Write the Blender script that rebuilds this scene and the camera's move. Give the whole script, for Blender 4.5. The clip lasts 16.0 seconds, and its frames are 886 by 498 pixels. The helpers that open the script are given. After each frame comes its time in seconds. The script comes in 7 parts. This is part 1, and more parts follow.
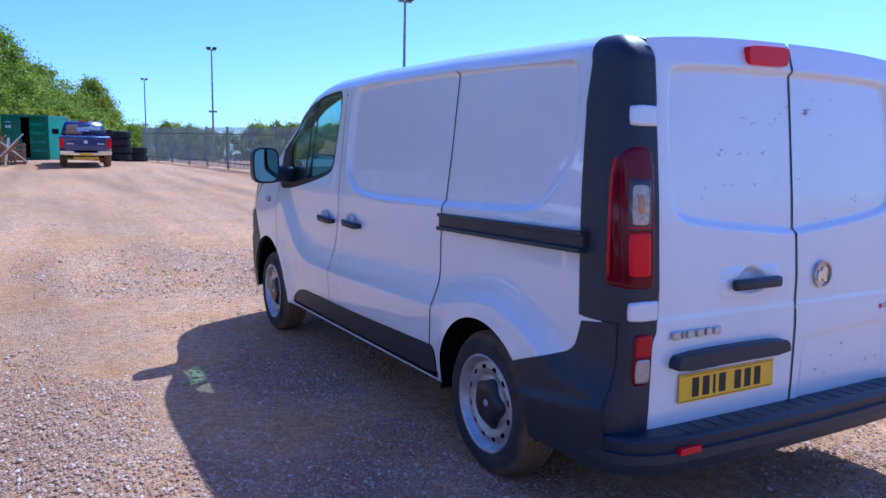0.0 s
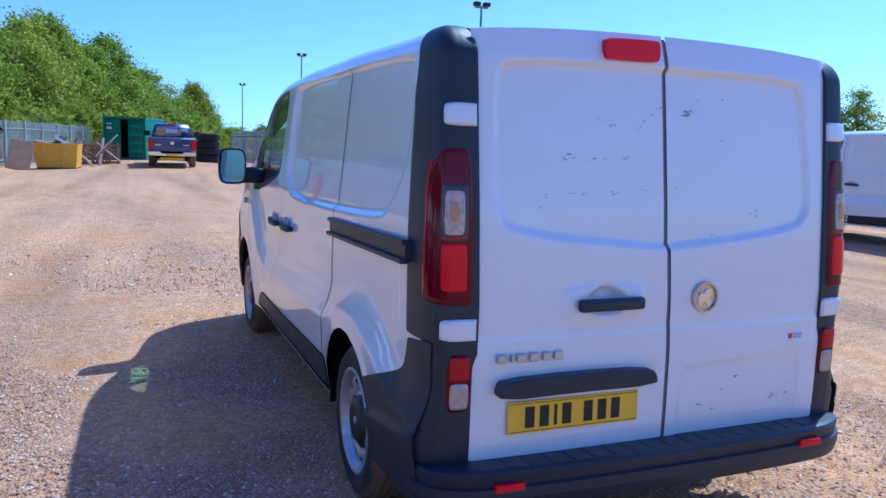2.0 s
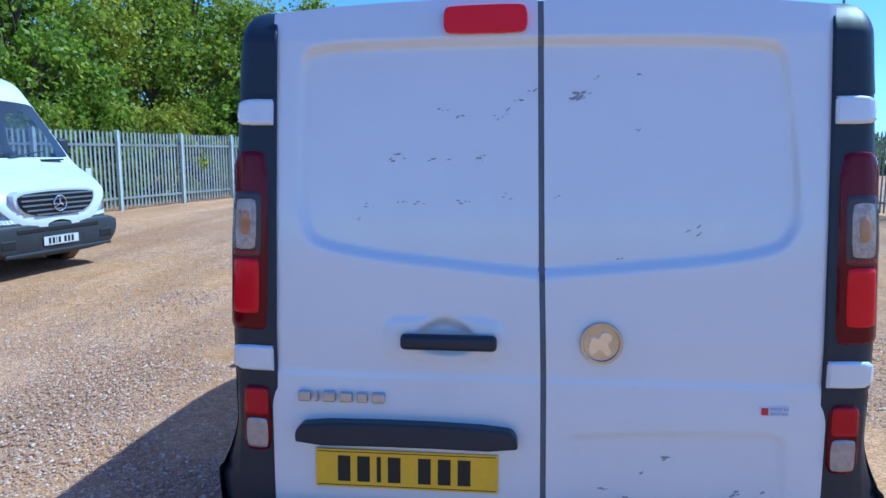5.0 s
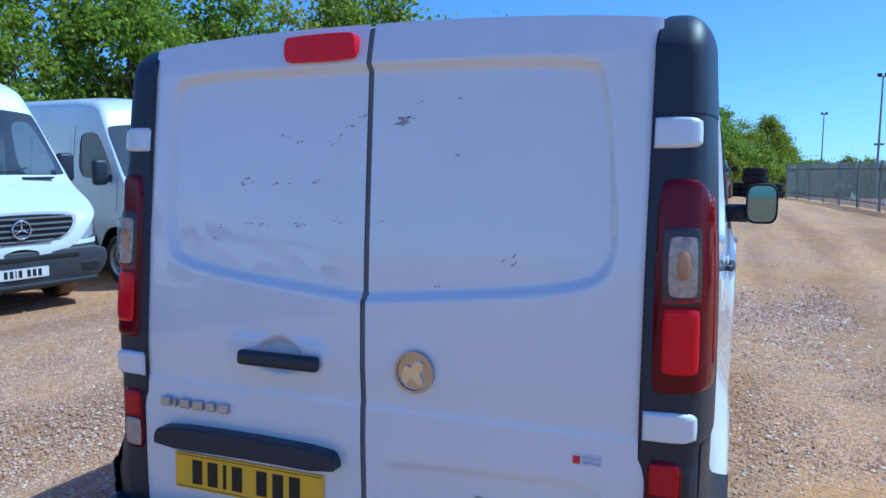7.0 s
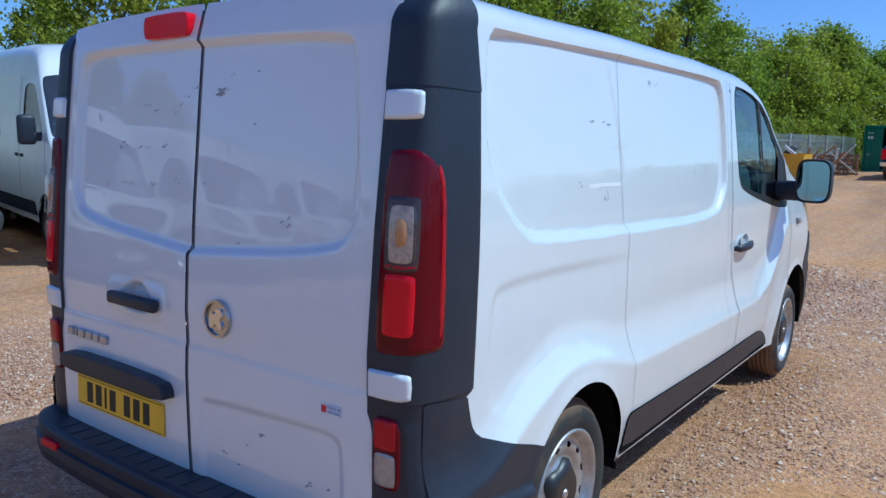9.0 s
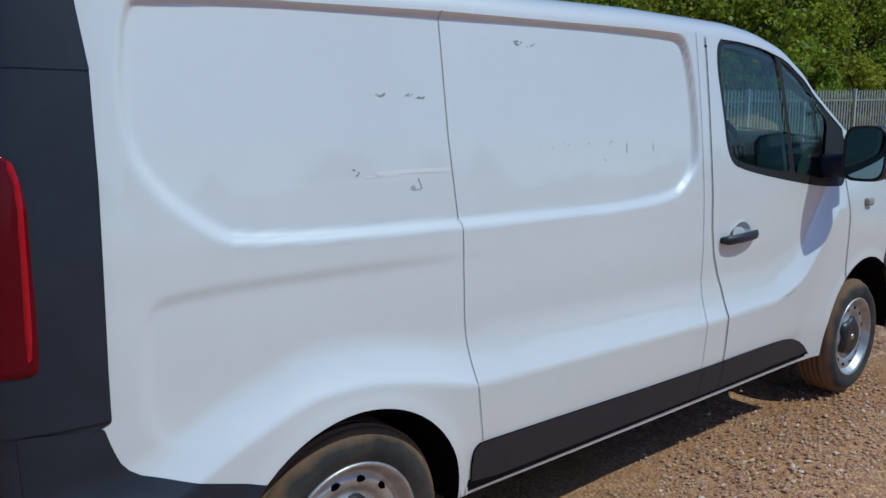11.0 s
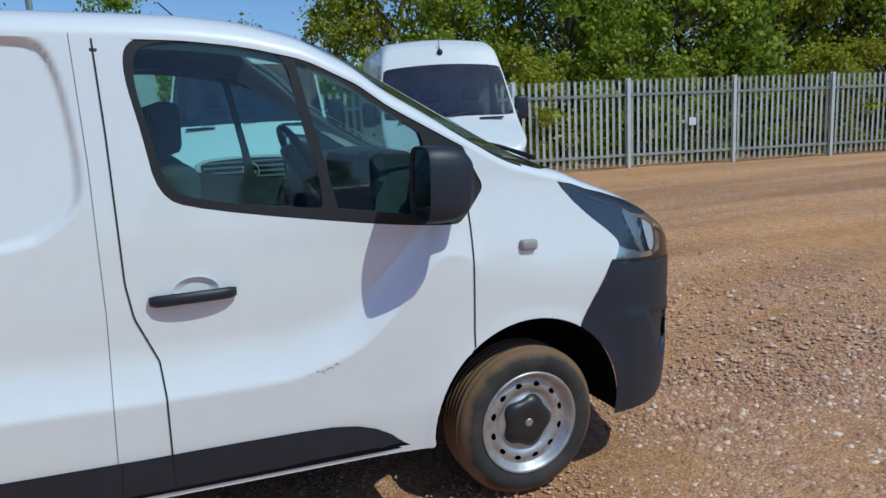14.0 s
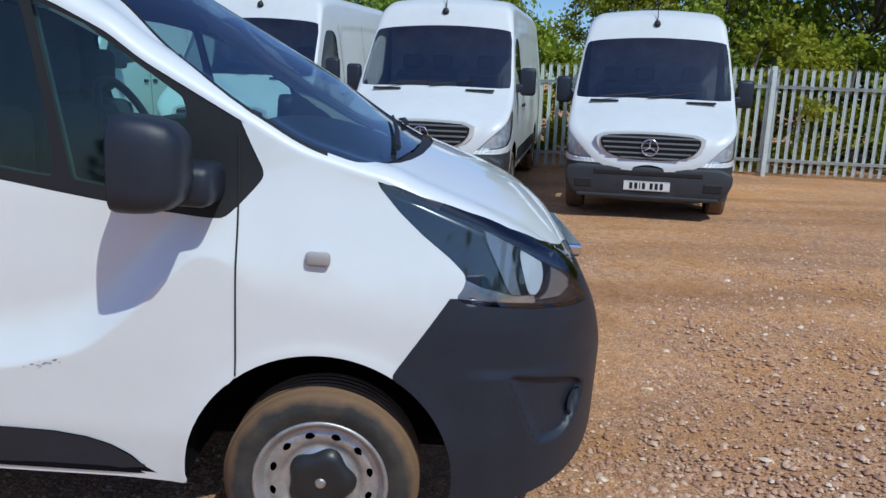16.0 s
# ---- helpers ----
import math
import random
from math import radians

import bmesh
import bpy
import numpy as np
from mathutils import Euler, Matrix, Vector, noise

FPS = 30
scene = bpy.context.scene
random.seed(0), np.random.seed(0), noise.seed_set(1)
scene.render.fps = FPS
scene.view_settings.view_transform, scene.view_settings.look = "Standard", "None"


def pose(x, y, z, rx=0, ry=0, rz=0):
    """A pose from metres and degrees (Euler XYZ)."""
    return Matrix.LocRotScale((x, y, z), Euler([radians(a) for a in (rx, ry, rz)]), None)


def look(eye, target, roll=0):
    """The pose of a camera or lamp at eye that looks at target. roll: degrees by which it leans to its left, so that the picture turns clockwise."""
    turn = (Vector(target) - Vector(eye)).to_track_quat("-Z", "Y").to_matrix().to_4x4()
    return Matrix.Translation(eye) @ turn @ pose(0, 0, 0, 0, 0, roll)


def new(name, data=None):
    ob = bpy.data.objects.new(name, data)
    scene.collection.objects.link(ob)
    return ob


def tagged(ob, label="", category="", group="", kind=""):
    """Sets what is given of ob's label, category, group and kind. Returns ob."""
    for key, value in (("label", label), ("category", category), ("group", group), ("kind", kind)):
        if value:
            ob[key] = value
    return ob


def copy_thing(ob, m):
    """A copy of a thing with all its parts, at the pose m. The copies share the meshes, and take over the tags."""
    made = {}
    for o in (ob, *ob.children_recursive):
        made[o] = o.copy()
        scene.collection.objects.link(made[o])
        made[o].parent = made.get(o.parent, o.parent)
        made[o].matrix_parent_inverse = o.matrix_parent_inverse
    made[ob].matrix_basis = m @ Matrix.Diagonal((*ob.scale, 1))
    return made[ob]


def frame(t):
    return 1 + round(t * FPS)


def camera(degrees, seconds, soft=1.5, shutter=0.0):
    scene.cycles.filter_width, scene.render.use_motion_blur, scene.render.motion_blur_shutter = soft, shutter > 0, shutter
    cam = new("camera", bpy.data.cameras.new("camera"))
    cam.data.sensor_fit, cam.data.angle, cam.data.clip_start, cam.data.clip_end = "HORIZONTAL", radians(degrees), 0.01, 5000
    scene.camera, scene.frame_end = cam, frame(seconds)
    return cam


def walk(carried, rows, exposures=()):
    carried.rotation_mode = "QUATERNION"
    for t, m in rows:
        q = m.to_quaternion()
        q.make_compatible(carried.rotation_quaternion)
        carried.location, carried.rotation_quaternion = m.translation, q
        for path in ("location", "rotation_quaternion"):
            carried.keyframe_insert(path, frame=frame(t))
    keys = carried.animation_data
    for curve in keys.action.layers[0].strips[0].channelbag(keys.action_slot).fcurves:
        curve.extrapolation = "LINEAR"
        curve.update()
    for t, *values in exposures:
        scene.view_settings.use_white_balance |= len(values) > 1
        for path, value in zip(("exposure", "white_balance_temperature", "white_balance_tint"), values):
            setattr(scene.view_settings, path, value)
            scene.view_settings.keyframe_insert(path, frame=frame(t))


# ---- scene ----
cam = camera(60.9, 16.0)
PATH = [
    (0, (-2.697, -1.983, 1.438), (-1.745, -0.240, 1.207), 0.1),
    (0.5, (-2.439, -2.078, 1.442), (-1.502, -0.327, 1.204), -0.1),
    (1, (-2.147, -2.049, 1.435), (-1.237, -0.284, 1.199), 0.3),
    (1.5, (-1.941, -2.103, 1.432), (-1.096, -0.304, 1.207), 0.8),
    (2, (-1.734, -2.204, 1.430), (-1.000, -0.356, 1.214), 1.2),
    (2.5, (-1.440, -2.217, 1.405), (-0.858, -0.315, 1.190), 1.3),
    (3, (-1.159, -2.238, 1.413), (-0.736, -0.295, 1.196), 1.2),
    (3.5, (-0.880, -2.286, 1.420), (-0.618, -0.315, 1.204), 1.0),
    (4, (-0.575, -2.147, 1.408), (-0.478, -0.160, 1.197), 0.8),
    (4.2, (-0.461, -2.107, 1.421), (-0.426, -0.119, 1.206), 0.6),
    (6.3, (0.591, -2.012, 1.435), (0.027, -0.097, 1.314), 0.9),
    (6.5, (0.695, -1.988, 1.445), (0.079, -0.089, 1.333), 1.0),
    (7, (0.956, -1.819, 1.452), (0.231, 0.039, 1.301), 0.9),
    (7.5, (1.241, -1.724, 1.460), (0.435, 0.096, 1.268), 1.2),
    (8, (1.504, -1.673, 1.434), (0.604, 0.098, 1.205), 2.0),
    (8.2, (1.587, -1.624, 1.437), (0.636, 0.116, 1.178), 2.1),
    (10.3, (2.573, -0.811, 1.550), (1.145, 0.577, 1.363), 1.9),
    (10.5, (2.619, -0.661, 1.538), (1.157, 0.686, 1.316), 1.5),
    (11, (2.664, -0.220, 1.532), (1.143, 1.037, 1.208), 0.3),
    (11.5, (2.883, 0.215, 1.498), (1.289, 1.314, 0.996), 0.0),
    (12, (3.024, 0.692, 1.512), (1.397, 1.762, 1.058), 0.1),
    (12.5, (3.241, 1.210, 1.562), (1.593, 2.311, 1.293), -0.9),
    (13, (3.367, 1.689, 1.584), (1.692, 2.738, 1.278), -1.0),
    (13.5, (3.455, 2.206, 1.617), (1.727, 3.158, 1.291), -1.1),
    (14, (3.594, 2.750, 1.650), (1.788, 3.535, 1.299), -0.6),
    (14.5, (3.530, 3.247, 1.640), (1.661, 3.852, 1.268), 0.6),
    (15, (3.500, 3.749, 1.660), (1.583, 4.168, 1.272), 1.9),
    (15.5, (3.410, 4.224, 1.693), (1.465, 4.455, 1.291), 3.1),
    (16, (3.222, 4.619, 1.706), (1.273, 4.662, 1.259), 4.3),
]
walk(cam, [(t, look(eye, target, roll)) for t, eye, target, roll in PATH],
     ((0, 0.65, 4080, 8), (2, 0.65, 4050, 1), (4, 0.65, 4000, -9), (6.5, 0.46, 3980, -9), (8.2, 0.26, 4220, -8), (10.3, -0.17, 4740, -6), (11.5, -0.50, 4900, -5), (12.5, -0.47, 4930, -5), (13.5, -0.26, 4960, -6), (16, -0.01, 5050, -2)))

# ---- world, sun ----
SUN_DIR = Vector((0.65, 0.36, 1.0)).normalized()      # towards the sun
world = bpy.data.worlds.new("sky")
scene.world = world
world.use_nodes = True
wn = world.node_tree.nodes
sky = wn.new("ShaderNodeTexSky")
sky.sky_type = "NISHITA"
sky.sun_disc = False
sky.sun_elevation = math.asin(SUN_DIR.z)
sky.sun_rotation = math.atan2(SUN_DIR.x, SUN_DIR.y)
sky.air_density, sky.dust_density, sky.ozone_density = 1.0, 0.7, 4.0
wn["Background"].inputs["Strength"].default_value = 0.138
deep = wn.new("ShaderNodeHueSaturation")
deep.inputs["Hue"].default_value, deep.inputs["Saturation"].default_value, deep.inputs["Value"].default_value = 0.523, 1.0, 0.75
world.node_tree.links.new(sky.outputs["Color"], deep.inputs["Color"])
world.node_tree.links.new(deep.outputs["Color"], wn["Background"].inputs["Color"])
sun = new("sun", bpy.data.lights.new("sun", "SUN"))
sun.data.energy, sun.data.angle, sun.data.color = 3.2, radians(0.53), (1.0, 0.87, 0.67)
sun.rotation_mode = "QUATERNION"
sun.rotation_quaternion = SUN_DIR.to_track_quat("Z", "Y")


# ---- materials ----
def material(name, color, rough=0.5, metal=0.0, coat=0.0, var=0.15, scale=8.0, bump=0.0, bump_scale=60.0,
             dirt=None, dirt_amount=0.0, dirt_scale=3.0, spec=0.5, rand=0.0):
    """Principled material with colour variation at two scales, optional stains and fine relief."""
    m = bpy.data.materials.new(name)
    m.use_nodes = True
    nt = m.node_tree
    n, l = nt.nodes, nt.links
    b = n["Principled BSDF"]
    b.inputs["Roughness"].default_value = rough
    b.inputs["Metallic"].default_value = metal
    b.inputs["Coat Weight"].default_value = coat
    b.inputs["Coat Roughness"].default_value = 0.02
    b.inputs["Coat IOR"].default_value = 1.55
    b.inputs["Specular IOR Level"].default_value = spec
    tc = n.new("ShaderNodeTexCoord")
    col = None
    base = n.new("ShaderNodeRGB")
    base.outputs[0].default_value = (*color, 1)
    col = base.outputs[0]
    if var:
        for sc, am in ((scale, var), (scale * 9, var * 0.6)):
            t = n.new("ShaderNodeTexNoise")
            t.inputs["Scale"].default_value, t.inputs["Detail"].default_value = sc, 4
            l.new(tc.outputs["Object"], t.inputs["Vector"])
            mr = n.new("ShaderNodeMapRange")
            mr.inputs["From Min"].default_value, mr.inputs["From Max"].default_value = 0.3, 0.7
            mr.inputs["To Min"].default_value, mr.inputs["To Max"].default_value = 1 - am, 1 + am
            l.new(t.outputs["Fac"], mr.inputs["Value"])
            mx = n.new("ShaderNodeVectorMath")
            mx.operation = "SCALE"
            l.new(col, mx.inputs[0])
            l.new(mr.outputs["Result"], mx.inputs["Scale"])
            col = mx.outputs["Vector"]
    if rand:
        oi = n.new("ShaderNodeObjectInfo")
        mr = n.new("ShaderNodeMapRange")
        mr.inputs["To Min"].default_value, mr.inputs["To Max"].default_value = 1 - rand, 1 + rand
        l.new(oi.outputs["Random"], mr.inputs["Value"])
        mx = n.new("ShaderNodeVectorMath")
        mx.operation = "SCALE"
        l.new(col, mx.inputs[0])
        l.new(mr.outputs["Result"], mx.inputs["Scale"])
        col = mx.outputs["Vector"]
    if dirt:
        t = n.new("ShaderNodeTexNoise")
        t.inputs["Scale"].default_value, t.inputs["Detail"].default_value = dirt_scale, 8
        t.inputs["Roughness"].default_value = 0.7
        l.new(tc.outputs["Object"], t.inputs["Vector"])
        mr = n.new("ShaderNodeMapRange")
        mr.inputs["From Min"].default_value, mr.inputs["From Max"].default_value = 0.45, 0.75
        mr.inputs["To Max"].default_value = dirt_amount
        l.new(t.outputs["Fac"], mr.inputs["Value"])
        mx = n.new("ShaderNodeMix")
        mx.data_type = "RGBA"
        l.new(mr.outputs["Result"], mx.inputs["Factor"])
        l.new(col, mx.inputs["A"])
        mx.inputs["B"].default_value = (*dirt, 1)
        col = mx.outputs["Result"]
        ra = n.new("ShaderNodeMapRange")
        ra.inputs["To Min"].default_value, ra.inputs["To Max"].default_value = rough, min(1, rough + 0.4)
        l.new(mr.outputs["Result"], ra.inputs["Value"])
        l.new(ra.outputs["Result"], b.inputs["Roughness"])
    l.new(col, b.inputs["Base Color"])
    if bump:
        t = n.new("ShaderNodeTexNoise")
        t.inputs["Scale"].default_value, t.inputs["Detail"].default_value = bump_scale, 5
        l.new(tc.outputs["Object"], t.inputs["Vector"])
        bp = n.new("ShaderNodeBump")
        bp.inputs["Strength"].default_value, bp.inputs["Distance"].default_value = bump, 0.01
        l.new(t.outputs["Fac"], bp.inputs["Height"])
        l.new(bp.outputs["Normal"], b.inputs["Normal"])
    return m


def glass_material(name, tint, ior=1.38):
    """Tinted vehicle glass: a thin sheet that lets tinted light through and mirrors by Fresnel."""
    m = bpy.data.materials.new(name)
    m.use_nodes = True
    n, l = m.node_tree.nodes, m.node_tree.links
    n.remove(n["Principled BSDF"])
    tr = n.new("ShaderNodeBsdfTransparent")
    tr.inputs["Color"].default_value = (*tint, 1)
    gl = n.new("ShaderNodeBsdfGlossy")
    gl.inputs["Roughness"].default_value = 0.02
    lw = n.new("ShaderNodeLayerWeight")
    lw.inputs["Blend"].default_value = 0.5
    power, fr = n.new("ShaderNodeMath"), n.new("ShaderNodeMath")
    power.operation, fr.operation = "POWER", "MULTIPLY_ADD"
    f0 = 1.5 * ((ior - 1) / (ior + 1)) ** 2
    power.inputs[1].default_value = 4.5
    l.new(lw.outputs["Facing"], power.inputs[0])
    l.new(power.outputs[0], fr.inputs[0])
    fr.inputs[1].default_value, fr.inputs[2].default_value = 1 - f0, f0
    mix = n.new("ShaderNodeMixShader")
    l.new(fr.outputs[0], mix.inputs[0])
    l.new(tr.outputs[0], mix.inputs[1])
    l.new(gl.outputs[0], mix.inputs[2])
    l.new(mix.outputs[0], n["Material Output"].inputs["Surface"])
    return m


def lens_material(name, color, rough=0.08, trans=0.55):
    m = bpy.data.materials.new(name)
    m.use_nodes = True
    b = m.node_tree.nodes["Principled BSDF"]
    b.inputs["Base Color"].default_value = (*color, 1)
    b.inputs["Roughness"].default_value = rough
    b.inputs["Coat Weight"].default_value = 0.12
    b.inputs["Coat Roughness"].default_value = 0.03
    b.inputs["Specular IOR Level"].default_value = 0.2
    n, l = m.node_tree.nodes, m.node_tree.links
    tc, t, bp = n.new("ShaderNodeTexCoord"), n.new("ShaderNodeTexWave"), n.new("ShaderNodeBump")
    t.inputs["Scale"].default_value = 45
    l.new(tc.outputs["Object"], t.inputs["Vector"])
    bp.inputs["Strength"].default_value, bp.inputs["Distance"].default_value = 0.10, 0.002
    l.new(t.outputs["Fac"], bp.inputs["Height"])
    l.new(bp.outputs["Normal"], b.inputs["Normal"])
    return m


M_WHITE = material("white_paint", (0.78, 0.79, 0.79), 0.38, coat=1.0, var=0.012, scale=1.5, dirt=(0.45, 0.38, 0.3), dirt_amount=0.05, dirt_scale=2.5)
M_WHITE.node_tree.nodes["Principled BSDF"].inputs["Coat IOR"].default_value = 1.65
M_WHITE2 = material("white_paint_dusty", (0.70, 0.71, 0.71), 0.35, coat=0.4, var=0.02, scale=1.2, dirt=(0.42, 0.37, 0.3), dirt_amount=0.12)
M_BLACK = material("black_textured_plastic", (0.017, 0.022, 0.035), 0.45, var=0.12, bump=0.12, bump_scale=700, dirt=(0.07, 0.07, 0.075), dirt_amount=0.05)
M_TRIM = material("black_rubber_trim", (0.012, 0.012, 0.013), 0.6, var=0.1)
M_GAP = material("panel_gap_shadow_rubber", (0.02, 0.02, 0.022), 0.9, var=0.0)
M_GREY = material("grey_rubber_seal", (0.16, 0.17, 0.18), 0.7, var=0.1)
M_DARK = material("dark_cabin_plastic", (0.055, 0.058, 0.064), 0.7, var=0.15, bump=0.1, bump_scale=300)
M_SEAT = material("dark_seat_fabric", (0.055, 0.056, 0.062), 0.95, var=0.2, scale=30, bump=0.3, bump_scale=400)
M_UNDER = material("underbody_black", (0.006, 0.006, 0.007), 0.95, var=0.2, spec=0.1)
M_TYRE = material("tyre_rubber", (0.028, 0.027, 0.026), 0.85, var=0.2, scale=12, bump=0.2, bump_scale=120, dirt=(0.17, 0.12, 0.08), dirt_amount=0.35, dirt_scale=5)
def muddy(m):
    """Dried mud on the tread and outer shoulder of a tyre."""
    n, l = m.node_tree.nodes, m.node_tree.links
    b = n["Principled BSDF"]
    old = b.inputs["Base Color"].links[0].from_socket
    tc, vm, le, no, ad, mr, mx = (n.new(k) for k in ("ShaderNodeTexCoord", "ShaderNodeVectorMath", "ShaderNodeVectorMath", "ShaderNodeTexNoise", "ShaderNodeMath", "ShaderNodeMapRange", "ShaderNodeMix"))
    vm.operation, le.operation, ad.operation, mx.data_type = "MULTIPLY", "LENGTH", "MULTIPLY_ADD", "RGBA"
    vm.inputs[1].default_value = (0, 1, 1)
    no.inputs["Scale"].default_value, no.inputs["Detail"].default_value = 9, 5
    ad.inputs[1].default_value = 0.05
    l.new(tc.outputs["Object"], vm.inputs[0])
    l.new(tc.outputs["Object"], no.inputs["Vector"])
    l.new(vm.outputs["Vector"], le.inputs[0])
    l.new(no.outputs["Fac"], ad.inputs[0])
    l.new(le.outputs["Value"], ad.inputs[2])
    mr.inputs["From Min"].default_value, mr.inputs["From Max"].default_value, mr.inputs["To Max"].default_value = 0.318, 0.343, 0.85
    l.new(ad.outputs["Value"], mr.inputs["Value"])
    l.new(mr.outputs["Result"], mx.inputs["Factor"])
    l.new(old, mx.inputs["A"])
    mx.inputs["B"].default_value = (0.21, 0.125, 0.065, 1)
    l.new(mx.outputs["Result"], b.inputs["Base Color"])


muddy(M_TYRE)
M_RIM = material("silver_steel_rim", (0.50, 0.50, 0.51), 0.42, metal=0.75, var=0.18, scale=20, dirt=(0.2, 0.16, 0.12), dirt_amount=0.3, dirt_scale=14)
M_CAP = material("black_wheel_cap", (0.02, 0.02, 0.022), 0.4, var=0.1)
M_CHROME = material("chrome", (0.75, 0.75, 0.76), 0.12, metal=1.0, var=0.04)
M_CHROME_D = material("dark_chrome", (0.30, 0.30, 0.31), 0.2, metal=1.0, var=0.1)
M_BADGE = material("mirrored_badge", (0.50, 0.50, 0.50), 0.1, metal=1.0, var=0.1)
M_SILVER = material("matt_silver", (0.5, 0.5, 0.51), 0.35, metal=0.8, var=0.05)
M_GLASS = glass_material("tinted_green_glass", (0.66, 0.89, 0.86), 1.5)
M_SCREEN = glass_material("windscreen_glass", (0.74, 0.89, 0.90), 2.6)
M_DGLASS = glass_material("dark_screen_glass", (0.80, 0.83, 0.85), 1.9)
M_CABGREY = material("grey_cab_trim", (0.15, 0.15, 0.16), 0.8, var=0.2, scale=6)
M_MIRROR = material("mirror_glass", (0.22, 0.31, 0.35), 0.02, metal=1.0, var=0.0)
M_RED_D = lens_material("dark_red_lens", (0.11, 0.0, 0.007))
M_RED = lens_material("bright_red_lens", (0.66, 0.0, 0.014))
M_RED_M = lens_material("red_reflector_lens", (0.42, 0.004, 0.014))
M_CLEAR = lens_material("clear_ribbed_lens", (0.36, 0.33, 0.32))
M_IND = material("warm_silver_reflector", (0.52, 0.41, 0.34), 0.3, metal=0.4, var=0.3, scale=60, bump=0.5, bump_scale=120)
M_AMBER = material("amber_lens", (0.55, 0.24, 0.08), 0.3, var=0.1)
M_COVER = glass_material("clear_lamp_cover", (0.93, 0.93, 0.92), 1.5)
M_REFLECT = material("silver_lamp_reflector", (0.40, 0.41, 0.43), 0.25, metal=0.8, var=0.1, scale=60, bump=0.12, bump_scale=160)
M_LAMPIN = material("headlamp_chrome_bowl", (0.80, 0.82, 0.85), 0.12, metal=0.9, var=0.08)
M_HL = glass_material("headlamp_cover", (0.86, 0.90, 0.94), 1.75)
M_BOWL = material("headlamp_dark_bowl", (0.012, 0.016, 0.03), 0.22, var=0.1)
M_LINING = material("pale_pillar_lining", (0.62, 0.59, 0.53), 0.85, var=0.06, bump=0.1, bump_scale=300)
M_HEADLINE = material("grey_headlining", (0.26, 0.265, 0.28), 0.95, var=0.08, bump=0.15, bump_scale=300)
M_REV = material("dull_silver_reflector", (0.40, 0.38, 0.38), 0.25, metal=0.5, var=0.15, scale=50, bump=0.2, bump_scale=160)
M_DRL = material("white_lamp_element", (0.62, 0.64, 0.67), 0.25, var=0.03)
M_LENSBACK = material("lamp_dark_surround", (0.07, 0.05, 0.055), 0.25, metal=0.3, var=0.05)
M_PLATE_Y = material("yellow_plate", (0.86, 0.53, 0.006), 0.35, var=0.04, dirt=(0.3, 0.22, 0.1), dirt_amount=0.15)
M_PLATE_W = material("white_plate", (0.75, 0.75, 0.73), 0.35, var=0.04)
M_INK = material("black_ink", (0.01, 0.01, 0.01), 0.5, var=0.0)
M_BLUEINK = material("blue_ink", (0.16, 0.25, 0.55), 0.5, var=0.0)
M_REDINK = material("red_ink", (0.6, 0.03, 0.04), 0.5, var=0.0)
M_STICK = material("sticker_white", (0.72, 0.74, 0.77), 0.4, var=0.02)
M_SCUFF = material("scuff_mark_grey", (0.34, 0.35, 0.365), 0.7, var=0.2)
M_GALV = material("galvanised_steel", (0.60, 0.65, 0.62), 0.5, metal=0.25, var=0.12, scale=3, dirt=(0.2, 0.18, 0.15), dirt_amount=0.2, rand=0.10)
M_GALV_D = material("weathered_galvanised_steel", (0.27, 0.30, 0.31), 0.55, metal=0.3, var=0.15, scale=3, rand=0.12)


# ---- mesh helpers ----
def obj(name, verts, faces, mat, parent=None, label="", smooth=False):
    me = bpy.data.meshes.new(name)
    me.from_pydata([tuple(v) for v in verts], [], [tuple(int(i) for i in f) for f in faces])
    me.materials.append(mat)
    if smooth:
        me.shade_smooth()
    ob = new(name, me)
    ob.parent = parent
    if label:
        ob["label"] = label
    return ob


def part(name, bm, mat, parent=None, label="", smooth=False):
    me = bpy.data.meshes.new(name)
    bmesh.ops.recalc_face_normals(bm, faces=bm.faces)
    bm.to_mesh(me)
    bm.free()
    me.materials.append(mat)
    if smooth:
        me.shade_smooth()
    ob = new(name, me)
    ob.parent = parent
    if label:
        ob["label"] = label
    return ob


def empty(name, m=None):
    e = new(name)
    e.empty_display_size = 0.2
    if m is not None:
        e.matrix_world = m
    return e


def box(bm, x0, x1, y0, y1, z0, z1, bevel=0.0, m=None, seg=2):
    """A box added to bm, with rounded edges if bevel is given."""
    t = bmesh.new()
    bmesh.ops.create_cube(t, size=1.0)
    for v in t.verts:
        v.co = Vector(((x0 + x1) / 2 + v.co.x * (x1 - x0), (y0 + y1) / 2 + v.co.y * (y1 - y0), (z0 + z1) / 2 + v.co.z * (z1 - z0)))
    if bevel:
        bmesh.ops.bevel(t, geom=list(t.edges), offset=bevel, segments=seg, affect="EDGES", profile=0.5)
    if m is not None:
        bmesh.ops.transform(t, matrix=m, verts=t.verts)
    join(bm, t)


def join(bm, t):
    me = bpy.data.meshes.new("tmp")
    t.to_mesh(me)
    t.free()
    bm.from_mesh(me)
    bpy.data.meshes.remove(me)


def boxed(name, dims, mat, parent=None, bevel=0.01, label="", m=None, seg=2, smooth=False):
    bm = bmesh.new()
    box(bm, *dims, bevel=bevel, m=m, seg=seg)
    return part(name, bm, mat, parent, label, smooth)


